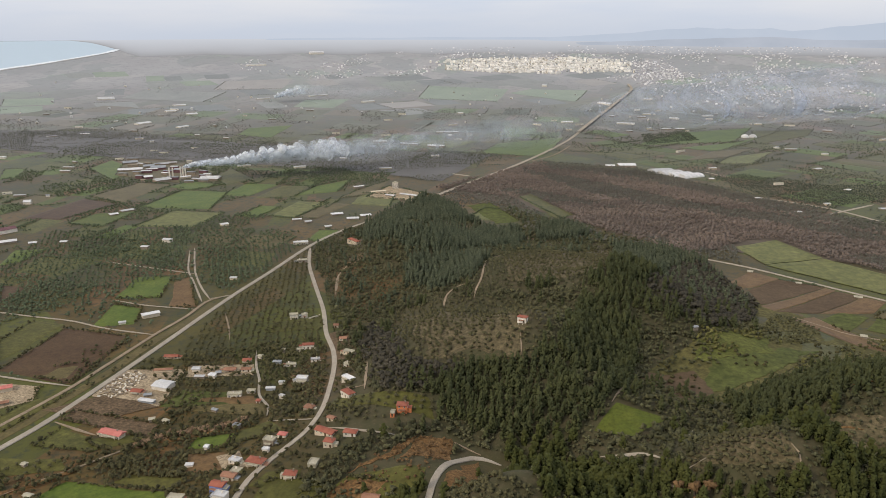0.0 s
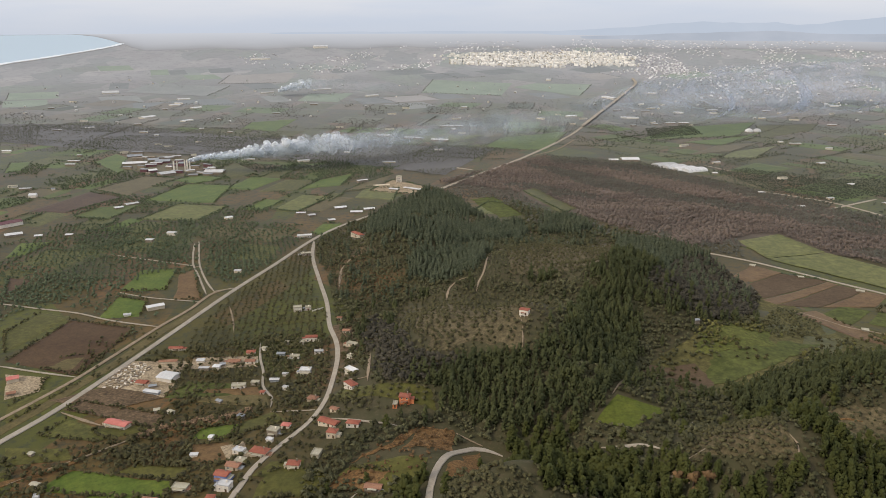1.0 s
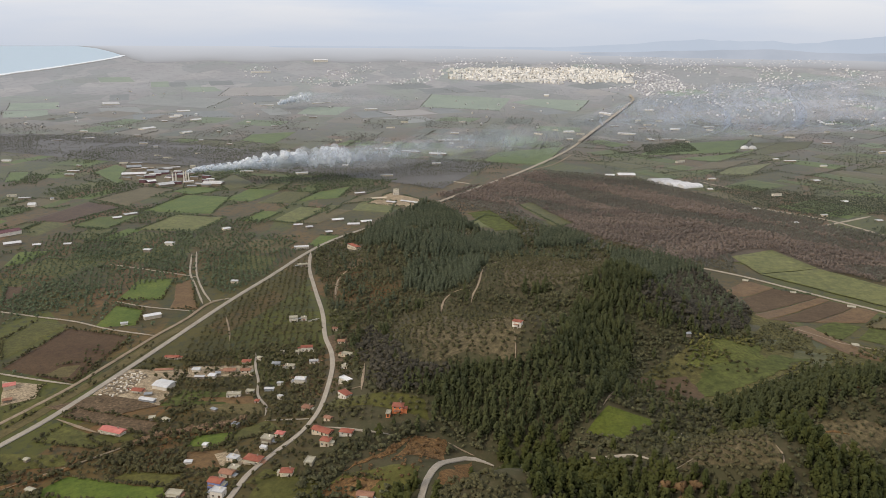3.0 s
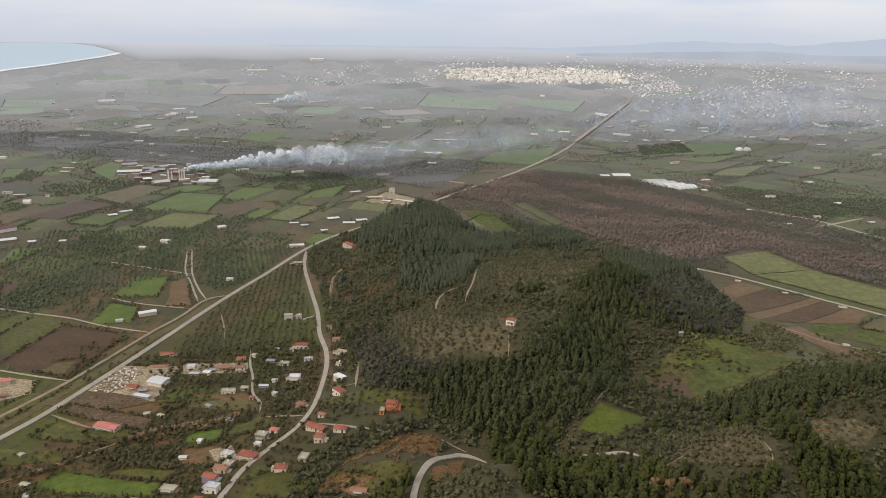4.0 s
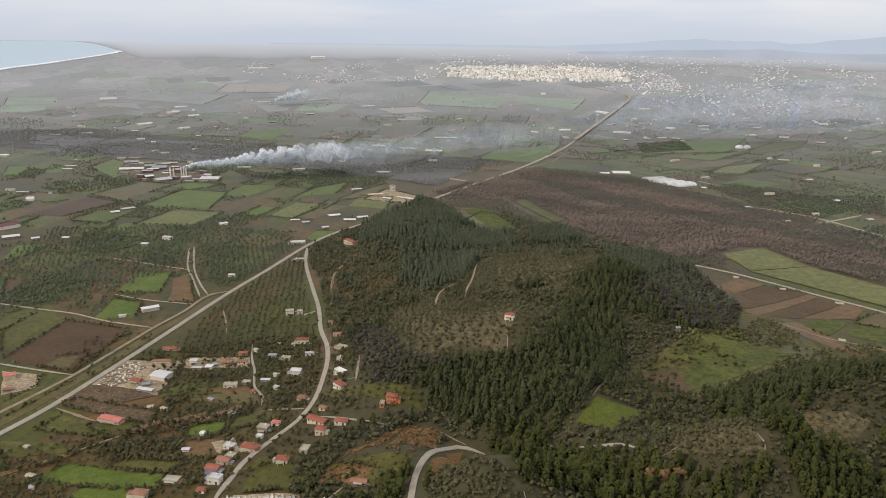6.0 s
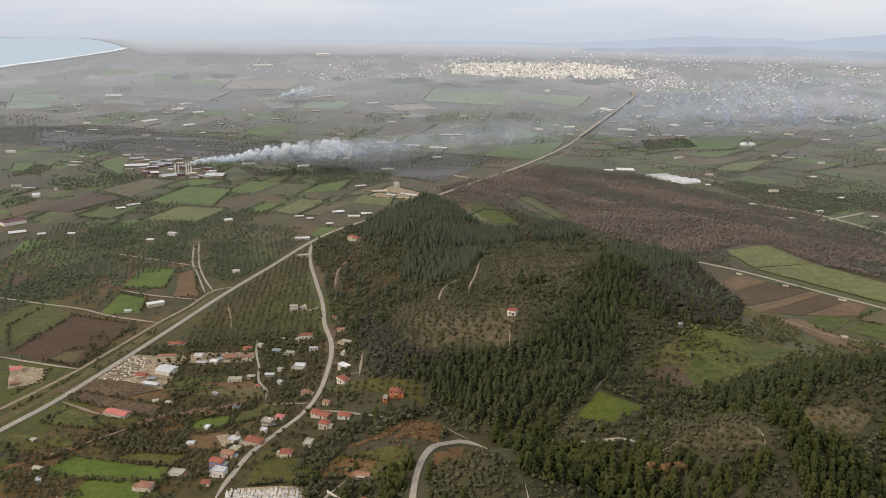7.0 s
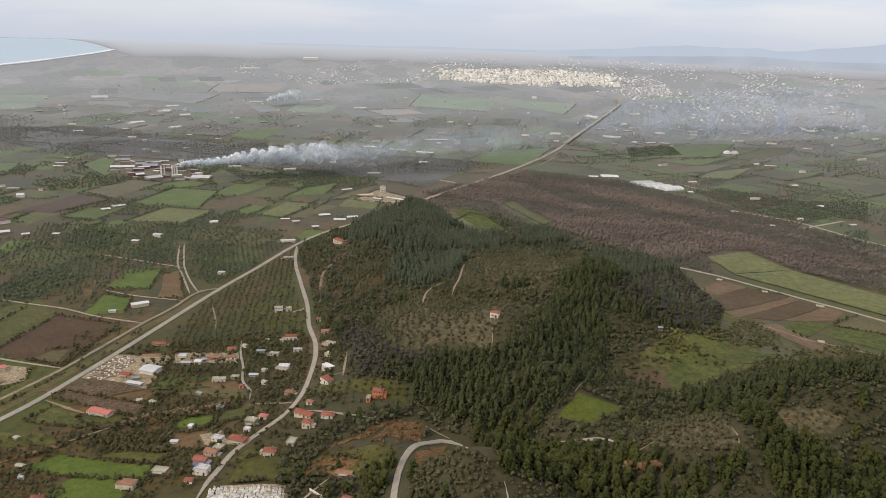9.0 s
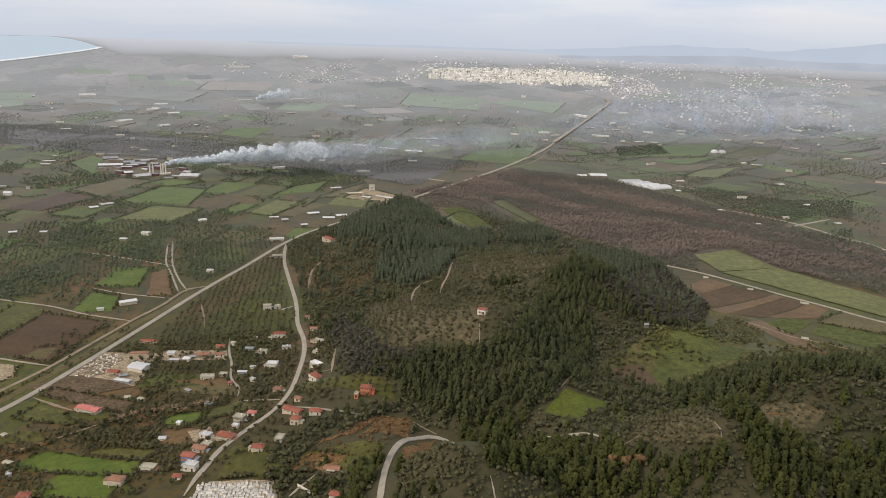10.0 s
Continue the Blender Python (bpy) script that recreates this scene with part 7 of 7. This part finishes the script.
vale = np.concatenate([grid_in(VALE_SCRUB, 4.2, 0.5, 0, 57, 0.75), grid_in(VALE_ORCHARD, 5.5, 0.15, 40, 59, 0.9), clump_keep(grid_in(VALE_HEDGE, 4.5, 0.5, 0, 60, 0.9))])
VALE_TOP = [(139, 572), (168, 596), (242, 630), (236, 588), (200, 574), (172, 562)]
vale_lime = keep_clear(clump_keep(np.concatenate([grid_in(VALE_TOP, 4.0, 0.5, 0, 91, 0.8), grid_in(VALE_HEDGE, 6.0, 0.5, 0, 92, 0.5)])), 1.5)
thicket("lime_bushes", round_crown, 7, 8, vale_lime, M_LIMEBUSH, "yellow-green bushes on the valley grass", "bushes", (0.6, 1.25), 63, (0.15, 0.1, 1.5))
thicket("vale_bushes", round_crown, 7, 8, vale, M_OLIVETREE, "loose olive-brown bushes in the valley", "bushes", (0.6, 1.1), 47, (0.15, 0.1, 1.5))
back_scrub = back_scrub[~inside(back_scrub, LIMECLEAR) & ~inside(back_scrub, GLADE)]
thicket("valley_scrub", round_crown, 7, 8, back_scrub, M_TWIGGREEN, "greyish brush in the valley behind the hill", "scrub", (0.6, 1.2), 38, (0.15, 0.1, 1.5))
scrub = scrub[noise_keep(scrub) | (scrub[:, 1] < 470)]
scrub = scrub[np.random.default_rng(41).random(len(scrub)) < 0.75]
dull = rng_h.random(len(scrub)) < 0.3 + 0.3 * (scrub[:, 1] > 480)
thicket("hill_scrub", round_crown, 9, 8, scrub[~dull], M_MAQUIS, "olive-green scrub and small oaks on the hill", "scrub", (0.8, 1.75), 26, (0.15, 0.1, 1.5))
thicket("hill_olives", round_crown, 8, 8, scrub[dull], M_OLIVETREE, "loose grey-green olives among scrub on the hill", "olive trees", (0.65, 1.15), 46, (0.15, 0.1, 1.5))


def tree_meshes(crown, count, leaf, kinds, seed, trunk):
    res = []
    for k in range(kinds):
        rng = np.random.default_rng(seed + k)
        v, f = crown(rng, count)
        c = bpy.data.meshes.new("crown")
        c.from_pydata(v.tolist(), [], f.tolist())
        c.materials.append(leaf)
        c.shade_smooth()
        c.normals_split_custom_set_from_vertices(crown_normals(v).astype(np.float32))
        v, f = stem(*trunk, n=7)
        s = bpy.data.meshes.new("trunk")
        s.from_pydata(v.tolist(), [], f.tolist())
        s.materials.append(M_BARK)
        res.append((s, c))
    return res


def plant(points, models, name, label, category, group, seed, scale=(0.7, 1.15)):
    rng = random.Random(seed)
    for x, y in points:
        s = rng.uniform(*scale)
        e = new(name)
        e.matrix_basis = pose(x, y, float(height(x, y)), rng.uniform(-3, 3), rng.uniform(-3, 3), rng.uniform(0, 360)) @ Matrix.Diagonal((s, s, s * rng.uniform(0.9, 1.15), 1))
        tagged(e, label, category, group)
        trunk, crown = rng.choice(models)
        for nm, me in (("trunk", trunk), ("crown", crown)):
            new(nm, me).parent = e


plant(single, tree_meshes(broad_pine, 46, M_PINE2, 6, 90, (0.2, 0.05, 7.0)), "pine_tree", "fresh green pine tree on the near slope", "pine tree", "pines on the near slope", 3, (0.8, 1.4))

plant([(90.0, 325.0), (96.0, 319.0), (103.0, 317.0), (95.0, 313.0)], tree_meshes(round_crown, 40, M_RUST, 3, 170, (0.3, 0.15, 2.5)), "rusty_tree", "rust-brown winter tree with a broad crown", "tree", "rusty trees on the slope", 9, (2.0, 2.8))

broad = grid_in(NEAR_SLOPE, 11.0, 0.5, 0, 58, 0.75)
for zone in (GROVE_J, GROVE_M, BANK, BEND, GARDENS, CLEARING, HAIR):
    broad = broad[~inside(broad, zone)]
broad = keep_clear(broad, 4.5)
plant(broad[:230], tree_meshes(round_crown, 44, M_PINE2, 6, 140, (0.3, 0.15, 2.5)), "broad_tree", "broad fresh green tree with a rounded crown", "tree", "broad trees on the slope", 8, (1.3, 2.2))

# gardens, hedges and lone trees of the plain
def outbuildings(poly, count, seed):
    rng = random.Random(seed)
    spots = keep_clear(grid_in(poly, 9.0, 0.5, 0, seed, 1.0), 3.0)
    for k in rng.sample(range(len(spots)), min(count, len(spots))):
        x, y = spots[k]
        wall, roof, label = rng.choice(((M_CREAM, M_BROWN, "small cream outbuilding with old tiles"), (M_STONE, M_CONC, "small stone outbuilding with a flat roof"), (M_WHITE, M_CONC, "small white garden store"),
                                        (M_WHITE, M_SHEET, "small white outbuilding with a sheet roof"), (M_STONE, M_GREY, "small grey garden shed")))
        house(x, y, rng.uniform(-30, 30), rng.uniform(2.5, 5.5), rng.uniform(2.5, 4), rng.uniform(1.9, 2.7), rng.choice(("flat", "gable")), wall, roof, label, "outbuilding", "outbuilding", windows=False, group="garden outbuildings")


outbuildings(VILLAGE, 12, 17)
for fx, fy in keep_clear(grid_in(FACTORY, 26, 0.4, 10, 19, 0.6), 2.0):
    shed_long(float(fx), float(fy), random.uniform(-20, 20), random.uniform(10, 24), random.uniform(6, 10), random.uniform(3, 6), random.choice((M_STONE, M_STONE, M_MAROON)), random.choice((M_SHEET, M_GREY, M_GREY, M_STONE)), "small hall in a brick factory yard", "factory_hall", "hall", group="factory halls")
outbuildings(FORE_LEFT, 3, 18)
village = keep_clear(grid_in(VILLAGE, 4.8, 0.5, 0, 61, 0.72), 2.2)
village = village[~in_open(village) | (np.random.default_rng(3).random(len(village)) < 0.12)]
fore = keep_clear(grid_in(FORE_LEFT, 5.0, 0.5, 0, 62, 0.5), 1.8)
fore = fore[~in_open(fore)]
ditch = np.array([(p.x + random.gauss(0, 3.2), p.y + random.gauss(0, 3.2)) for p in curve_points(GULLY, 3.0)])
edge = grid_in(EAST_EDGE, 8.0, 0.5, 0, 63, 1.0)
edge = edge[np.array([noise.noise((p[0] * 0.02, p[1] * 0.03, 2.0)) > 0.12 for p in edge])]
garden = np.concatenate([village, fore, edge, ditch])
single_g = garden[::9]
REEDS = [(-264, 426), (-250, 436), (-232, 446), (-205, 455), (-195, 465)]
reed_line = curve_points(REEDS, 0.22)
reeds = np.array([(p.x + random.gauss(0, 2.0), p.y + random.gauss(0, 2.4)) for p in reed_line])
thicket("reed_bed", round_crown, 5, 6, reeds, M_REED, "tan winter reeds along a ditch", "reeds", (0.35, 0.8), 61, (0.1, 0.08, 0.6), 0.3)
plant(single_g, tree_meshes(round_crown, 26, M_GARDENTREE, 5, 120, (0.22, 0.12, 2.2)), "garden_tree", "rounded olive green garden tree", "tree", "garden trees", 5, (0.8, 1.5))
thicket("garden_trees", round_crown, 9, 8, np.array([g for i, g in enumerate(garden) if i % 9]), M_GARDENTREE, "mixed green garden trees and bushes", "trees", (0.5, 1.35), 28, (0.2, 0.12, 2.0))
hedge = keep_clear(np.array(HEDGES), 1.0)
# farther hedges take paler leaves, which imitates haze
off = np.hypot(hedge[:, 0], hedge[:, 1])
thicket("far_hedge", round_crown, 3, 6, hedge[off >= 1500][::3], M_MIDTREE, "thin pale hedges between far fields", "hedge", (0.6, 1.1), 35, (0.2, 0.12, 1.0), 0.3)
thicket("hedgerow", round_crown, 4, 8, hedge[(off >= 850) & (off < 1500)], M_GROVETREE, "ragged hedges on the open plain", "hedge", (0.5, 1.0), 40, (0.2, 0.12, 1.0), 0.3)
thicket("garden_hedge", round_crown, 4, 8, hedge[off < 850], M_GARDENTREE, "ragged dark hedges along the fields", "hedge", (0.45, 1.0), 29, (0.2, 0.12, 1.0), 0.3)


def clumped(poly, spacing, seed, level, size):
    p = grid_in(poly, spacing, 0.5, 0, seed, 1.0)
    w = np.array([noise.noise((q[0] / size, q[1] / size * 0.7, seed * 1.7)) + 0.5 * noise.noise((q[0] / size * 4, q[1] / size * 4, seed * 0.7)) for q in p])
    return p[w > level]


def tree_lines(poly, turn, count, seed, low=60, high=240, step=4.0):
    """Rows of trees along parcel edges."""
    rng = random.Random(seed)
    p = np.array(poly)
    res = []
    while count:
        c = (rng.uniform(p[:, 0].min(), p[:, 0].max()), rng.uniform(p[:, 1].min(), p[:, 1].max()))
        if not inside(np.array([c]), poly)[0]:
            continue
        count -= 1
        a, n = radians(turn + rng.choice((0, 0, 90)) + rng.gauss(0, 4)), rng.uniform(low, high)
        for k in range(int(n / step)):
            res.append((c[0] + math.cos(a) * k * step + rng.gauss(0, 1.5), c[1] + math.sin(a) * k * step + rng.gauss(0, 1.5)))
    return np.array(res)


near_plain = keep_clear(clumped(PLAIN_NEAR, 6.0, 71, 0.08, 80), 2.0)
near_plain = near_plain[~in_open(near_plain)]
thicket("plain_trees", round_crown, 4, 8, near_plain, M_GROVETREE, "scattered dark orchards and trees on the plain", "trees", (0.6, 1.2), 30, (0.2, 0.12, 1.0), 0.3)
ORCHARDS = ([(398, 1481), (468, 1512), (583, 1404), (724, 1426), (644, 1249), (592, 1274), (507, 1195), (443, 1313)], [(509, 1132), (615, 1185), (529, 994), (517, 1051)], [(365, 2083), (504, 2162), (496, 1986), (350, 1897)])
rows = keep_clear(np.concatenate([tree_lines(PLAIN_FAR, -8, 70, 5), tree_lines(PLAIN_EAST, 42, 40, 7), clumped(PLAIN_FAR, 11.0, 72, 0.12, 130), clumped(PLAIN_EAST, 11.0, 74, 0.06, 120), clumped(PLAIN_BEYOND, 12.0, 76, 0.15, 130), clumped(EAST_BEYOND, 12.0, 77, 0.1, 120)]), 3.0)
rows = rows[~in_open(rows)]
# rows beyond this distance get the haze-paled leaves
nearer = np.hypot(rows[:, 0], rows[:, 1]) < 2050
thicket("dark_tree_rows", round_crown, 3, 8, rows[nearer], M_ROWTREE, "dark rows of trees between fields", "trees", (0.6, 1.3), 64, (0.2, 0.12, 1.0), 0.3, 0.8)
orchard = np.concatenate([grid_in(q, 6.5, 0.15, 42, 80 + k, 0.95) for k, q in enumerate(ORCHARDS)])
thicket("east_orchard", round_crown, 4, 8, keep_clear(orchard, 3.0), M_EASTLEAF, "dark green orchards beyond the riverside woods", "orchard", (0.8, 1.25), 48, (0.2, 0.12, 1.0), 0.3)
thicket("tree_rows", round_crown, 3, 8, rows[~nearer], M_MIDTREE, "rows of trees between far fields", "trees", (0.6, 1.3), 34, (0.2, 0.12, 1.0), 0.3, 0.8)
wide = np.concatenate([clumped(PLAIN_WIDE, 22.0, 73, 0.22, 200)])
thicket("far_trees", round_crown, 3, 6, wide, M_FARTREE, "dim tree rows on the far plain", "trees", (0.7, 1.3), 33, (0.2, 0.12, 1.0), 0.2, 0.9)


# ---- cemetery and depot ----
def graves(poly):
    slab = shared("slab", Shape().box(-0.9, 0.9, -1.1, 1.1, -0.3, 0.6).box(-0.8, 0.8, -1.0, 1.0, 0.6, 0.72), M_WHITE)
    stone = shared("headstone", Shape().box(-0.7, 0.7, 0.95, 1.15, 0.6, 1.7).box(-0.45, 0.45, 0.97, 1.13, 1.7, 2.0), M_SHEET)
    for x, y in grid_in(poly, 2.3, 0.25, 8, 5, 0.95)[:300]:
        e = new("grave")
        e.matrix_basis = pose(x, y, float(height(x, y)) + 0.4, 0, 0, random.uniform(0, 16)) @ Matrix.Diagonal((random.uniform(0.8, 1.15), random.uniform(0.8, 1.0), random.uniform(0.6, 1.3), 1))
        tagged(e, "white marble grave with a headstone", "grave", "graves of the cemetery")
        new("slab", slab).parent = e
        new("headstone", stone).parent = e


graves(GRAVES)


def depot(poly):
    pallet = shared("pallet", Shape().box(-1.1, 1.1, -0.9, 0.9, 0, 0.12).box(-1.1, -0.8, -0.9, 0.9, -0.2, 0).box(0.8, 1.1, -0.9, 0.9, -0.2, 0), M_WOOD)
    loads = [shared("load", Shape().box(-1.0, 1.0, -0.8, 0.8, 0.12, h).box(-0.9, 0.6, -0.7, 0.7, h, h + 0.25), m) for h, m in ((1.1, M_CREAM), (1.5, M_STONE), (0.9, M_WHITE), (0.8, M_YARD), (1.3, M_RED))]
    rng = random.Random(6)
    for x, y in keep_clear(grid_in(poly, 2.6, 0.3, 20, 9, 0.8), 0.3):
        e = new("pallet_stack")
        e.matrix_basis = pose(x, y, float(height(x, y)) + 0.45, 0, 0, rng.choice((20, 110)) + rng.gauss(0, 6)) @ Matrix.Diagonal((rng.uniform(0.7, 1.4), rng.uniform(0.6, 1.0), rng.uniform(0.35, 0.8), 1))
        tagged(e, "stack of pale building goods on a wooden pallet", "stack", "stacks in the depot")
        new("pallet", pallet).parent = e
        new("load", rng.choice(loads[:4] if rng.random() < 0.9 else loads)).parent = e


depot(DEPOT_HEAPS)


# ---- smoke ----
def smoke_material(name, c1, c2):
    m = bpy.data.materials.new(name)
    m.use_nodes = True
    n, l = m.node_tree.nodes, m.node_tree.links
    n.clear()
    geo = n.new("ShaderNodeNewGeometry")
    nz = n.new("ShaderNodeTexNoise")
    nz.inputs["Scale"].default_value, nz.inputs["Detail"].default_value, nz.inputs["Roughness"].default_value = 0.022, 7.0, 0.6
    l.new(geo.outputs["Position"], nz.inputs["Vector"])
    mr = n.new("ShaderNodeMapRange")
    mr.inputs["From Min"].default_value, mr.inputs["From Max"].default_value = 0.36, 0.66
    mr.inputs["To Min"].default_value, mr.inputs["To Max"].default_value = 0.1, 1.9
    l.new(nz.outputs["Fac"], mr.inputs["Value"])
    at = n.new("ShaderNodeAttribute")
    at.attribute_name = "thick"
    mu = n.new("ShaderNodeMath")
    mu.operation, mu.use_clamp = "MULTIPLY", True
    l.new(at.outputs["Fac"], mu.inputs[0])
    l.new(mr.outputs[0], mu.inputs[1])
    rp = n.new("ShaderNodeMix")
    rp.data_type = "RGBA"
    l.new(nz.outputs["Fac"], rp.inputs["Factor"])
    rp.inputs["A"].default_value, rp.inputs["B"].default_value = (*c1, 1), (*c2, 1)
    df, tl, ad = n.new("ShaderNodeBsdfDiffuse"), n.new("ShaderNodeBsdfTranslucent"), n.new("ShaderNodeMixShader")
    l.new(rp.outputs["Result"], df.inputs["Color"])
    l.new(rp.outputs["Result"], tl.inputs["Color"])
    l.new(df.outputs[0], ad.inputs[1])
    l.new(tl.outputs[0], ad.inputs[2])
    tr, mx = n.new("ShaderNodeBsdfTransparent"), n.new("ShaderNodeMixShader")
    l.new(mu.outputs[0], mx.inputs[0])
    l.new(tr.outputs[0], mx.inputs[1])
    l.new(ad.outputs[0], mx.inputs[2])
    out = n.new("ShaderNodeOutputMaterial")
    l.new(mx.outputs[0], out.inputs[0])
    return m


def smoke(name, rows, material, label, flat=0.8, shells=(1.0, 0.6), rough=0.3):
    """A drifting trail: nested uneven tubes whose thickness of smoke fades at the rims and with the distance from its source."""
    pts = [Vector(r[:3]) for r in rows]
    rad, op = [r[3] for r in rows], [r[4] for r in rows]
    line, rr, oo = [], [], []
    for i in range(len(pts) - 1):
        k = max(2, int((pts[i + 1] - pts[i]).length / 7))
        for j in range(k):
            t = j / k
            line.append(pts[i].lerp(pts[i + 1], t))
            rr.append(rad[i] * (1 - t) + rad[i + 1] * t)
            oo.append(op[i] * (1 - t) + op[i + 1] * t)
    n = 28
    vs, fs, th = [], [], []
    for s, shell in enumerate(shells):
        b = len(vs)
        for i, (p, r, o) in enumerate(zip(line, rr, oo)):
            d = line[min(i + 1, len(line) - 1)] - line[max(i - 1, 0)]
            side = Vector((d.y, -d.x, 0)).normalized()
            each = 1 - (1 - o) ** (1 / (1.6 * len(shells)))
            for k in range(n):
                a = 2 * math.pi * k / n
                q = p + side * (math.cos(a) * r * shell * 1.4) + Vector((0, 0, math.sin(a) * r * shell * flat))
                w = noise.turbulence_vector(q * (0.9 / max(r, 8)) + Vector((s * 9.0, 0, 0)), 4, False) * r * rough
                q = q + w
                q.z = max(q.z, float(height(q.x, q.y)) + 2)
                vs.append(q)
                th.append(each * (1 - abs(math.sin(a)) ** 3) * (1.3 if s else 0.8))
        for i in range(len(line) - 1):
            for k in range(n):
                fs.append((b + i * n + k, b + i * n + (k + 1) % n, b + (i + 1) * n + (k + 1) % n, b + (i + 1) * n + k))
    ob = mesh_object(name, vs, fs, material, smooth=True)
    at = ob.data.attributes.new("thick", "FLOAT", "POINT")
    at.data.foreach_set("value", th)
    return tagged(ob, label, "smoke", kind="stuff")


def puffs(name, rows, count, material, label, seed):
    """Billows where the smoke is thick: lumpy rounded masses along the first part of a trail."""
    rng = random.Random(seed)
    vs, fs, th = [], [], []
    n, m = 14, 9
    for c in range(count):
        s = rng.random() ** 1.1 * (len(rows) - 1.001)
        i, t = int(s), s - int(s)
        a, b = rows[i], rows[i + 1]
        p = Vector(a[:3]).lerp(Vector(b[:3]), t)
        r = a[3] * (1 - t) + b[3] * t
        o = a[4] * (1 - t) + b[4] * t
        p += Vector((rng.gauss(0, 0.5) * r, rng.gauss(0, 0.5) * r, rng.uniform(-0.25, 0.55) * r))
        q = r * rng.uniform(0.22, 0.42)
        base = len(vs)
        for j in range(m + 1):
            for k in range(n):
                u, v = math.pi * j / m, 2 * math.pi * k / n
                d = Vector((math.sin(u) * math.cos(v), math.sin(u) * math.sin(v), math.cos(u)))
                w = p + d * q
                vs.append(w + d * q * 0.55 * noise.fractal(w * (1.6 / q), 0.8, 2.0, 3))
                th.append(0.85 * o ** 2.4)
        for j in range(m):
            for k in range(n):
                fs.append((base + j * n + k, base + j * n + (k + 1) % n, base + (j + 1) * n + (k + 1) % n, base + (j + 1) * n + k))
    ob = mesh_object(name, vs, fs, material, smooth=True)
    at = ob.data.attributes.new("thick", "FLOAT", "POINT")
    at.data.foreach_set("value", th)
    return tagged(ob, label, "smoke", kind="stuff")


M_SMOKE = smoke_material("pale_smoke", (0.40, 0.50, 0.60), (0.97, 0.98, 0.99))
smoke("smoke_plume", PLUME, M_SMOKE, "white and blue-grey smoke drifting from factory chimneys")
smoke("smoke_plume", FAR_PLUME, M_SMOKE, "white smoke rising from a far field")
M_BILLOW = smoke_material("white_smoke", (0.84, 0.88, 0.92), (0.99, 0.99, 0.99))
puffs("smoke_billows", PLUME[:7], 170, M_BILLOW, "white billows of factory smoke", 3)
puffs("smoke_billows", FAR_PLUME[:4], 30, M_BILLOW, "white billows over a far field", 4)
M_HAZE = smoke_material("thin_blue_smoke", (0.66, 0.72, 0.83), (0.76, 0.81, 0.91))
smoke("smoke_drift", SMOKE_DRIFT, M_HAZE, "thin bluish smoke drifting over the far plain", 0.5, (1.0,), 0.04)
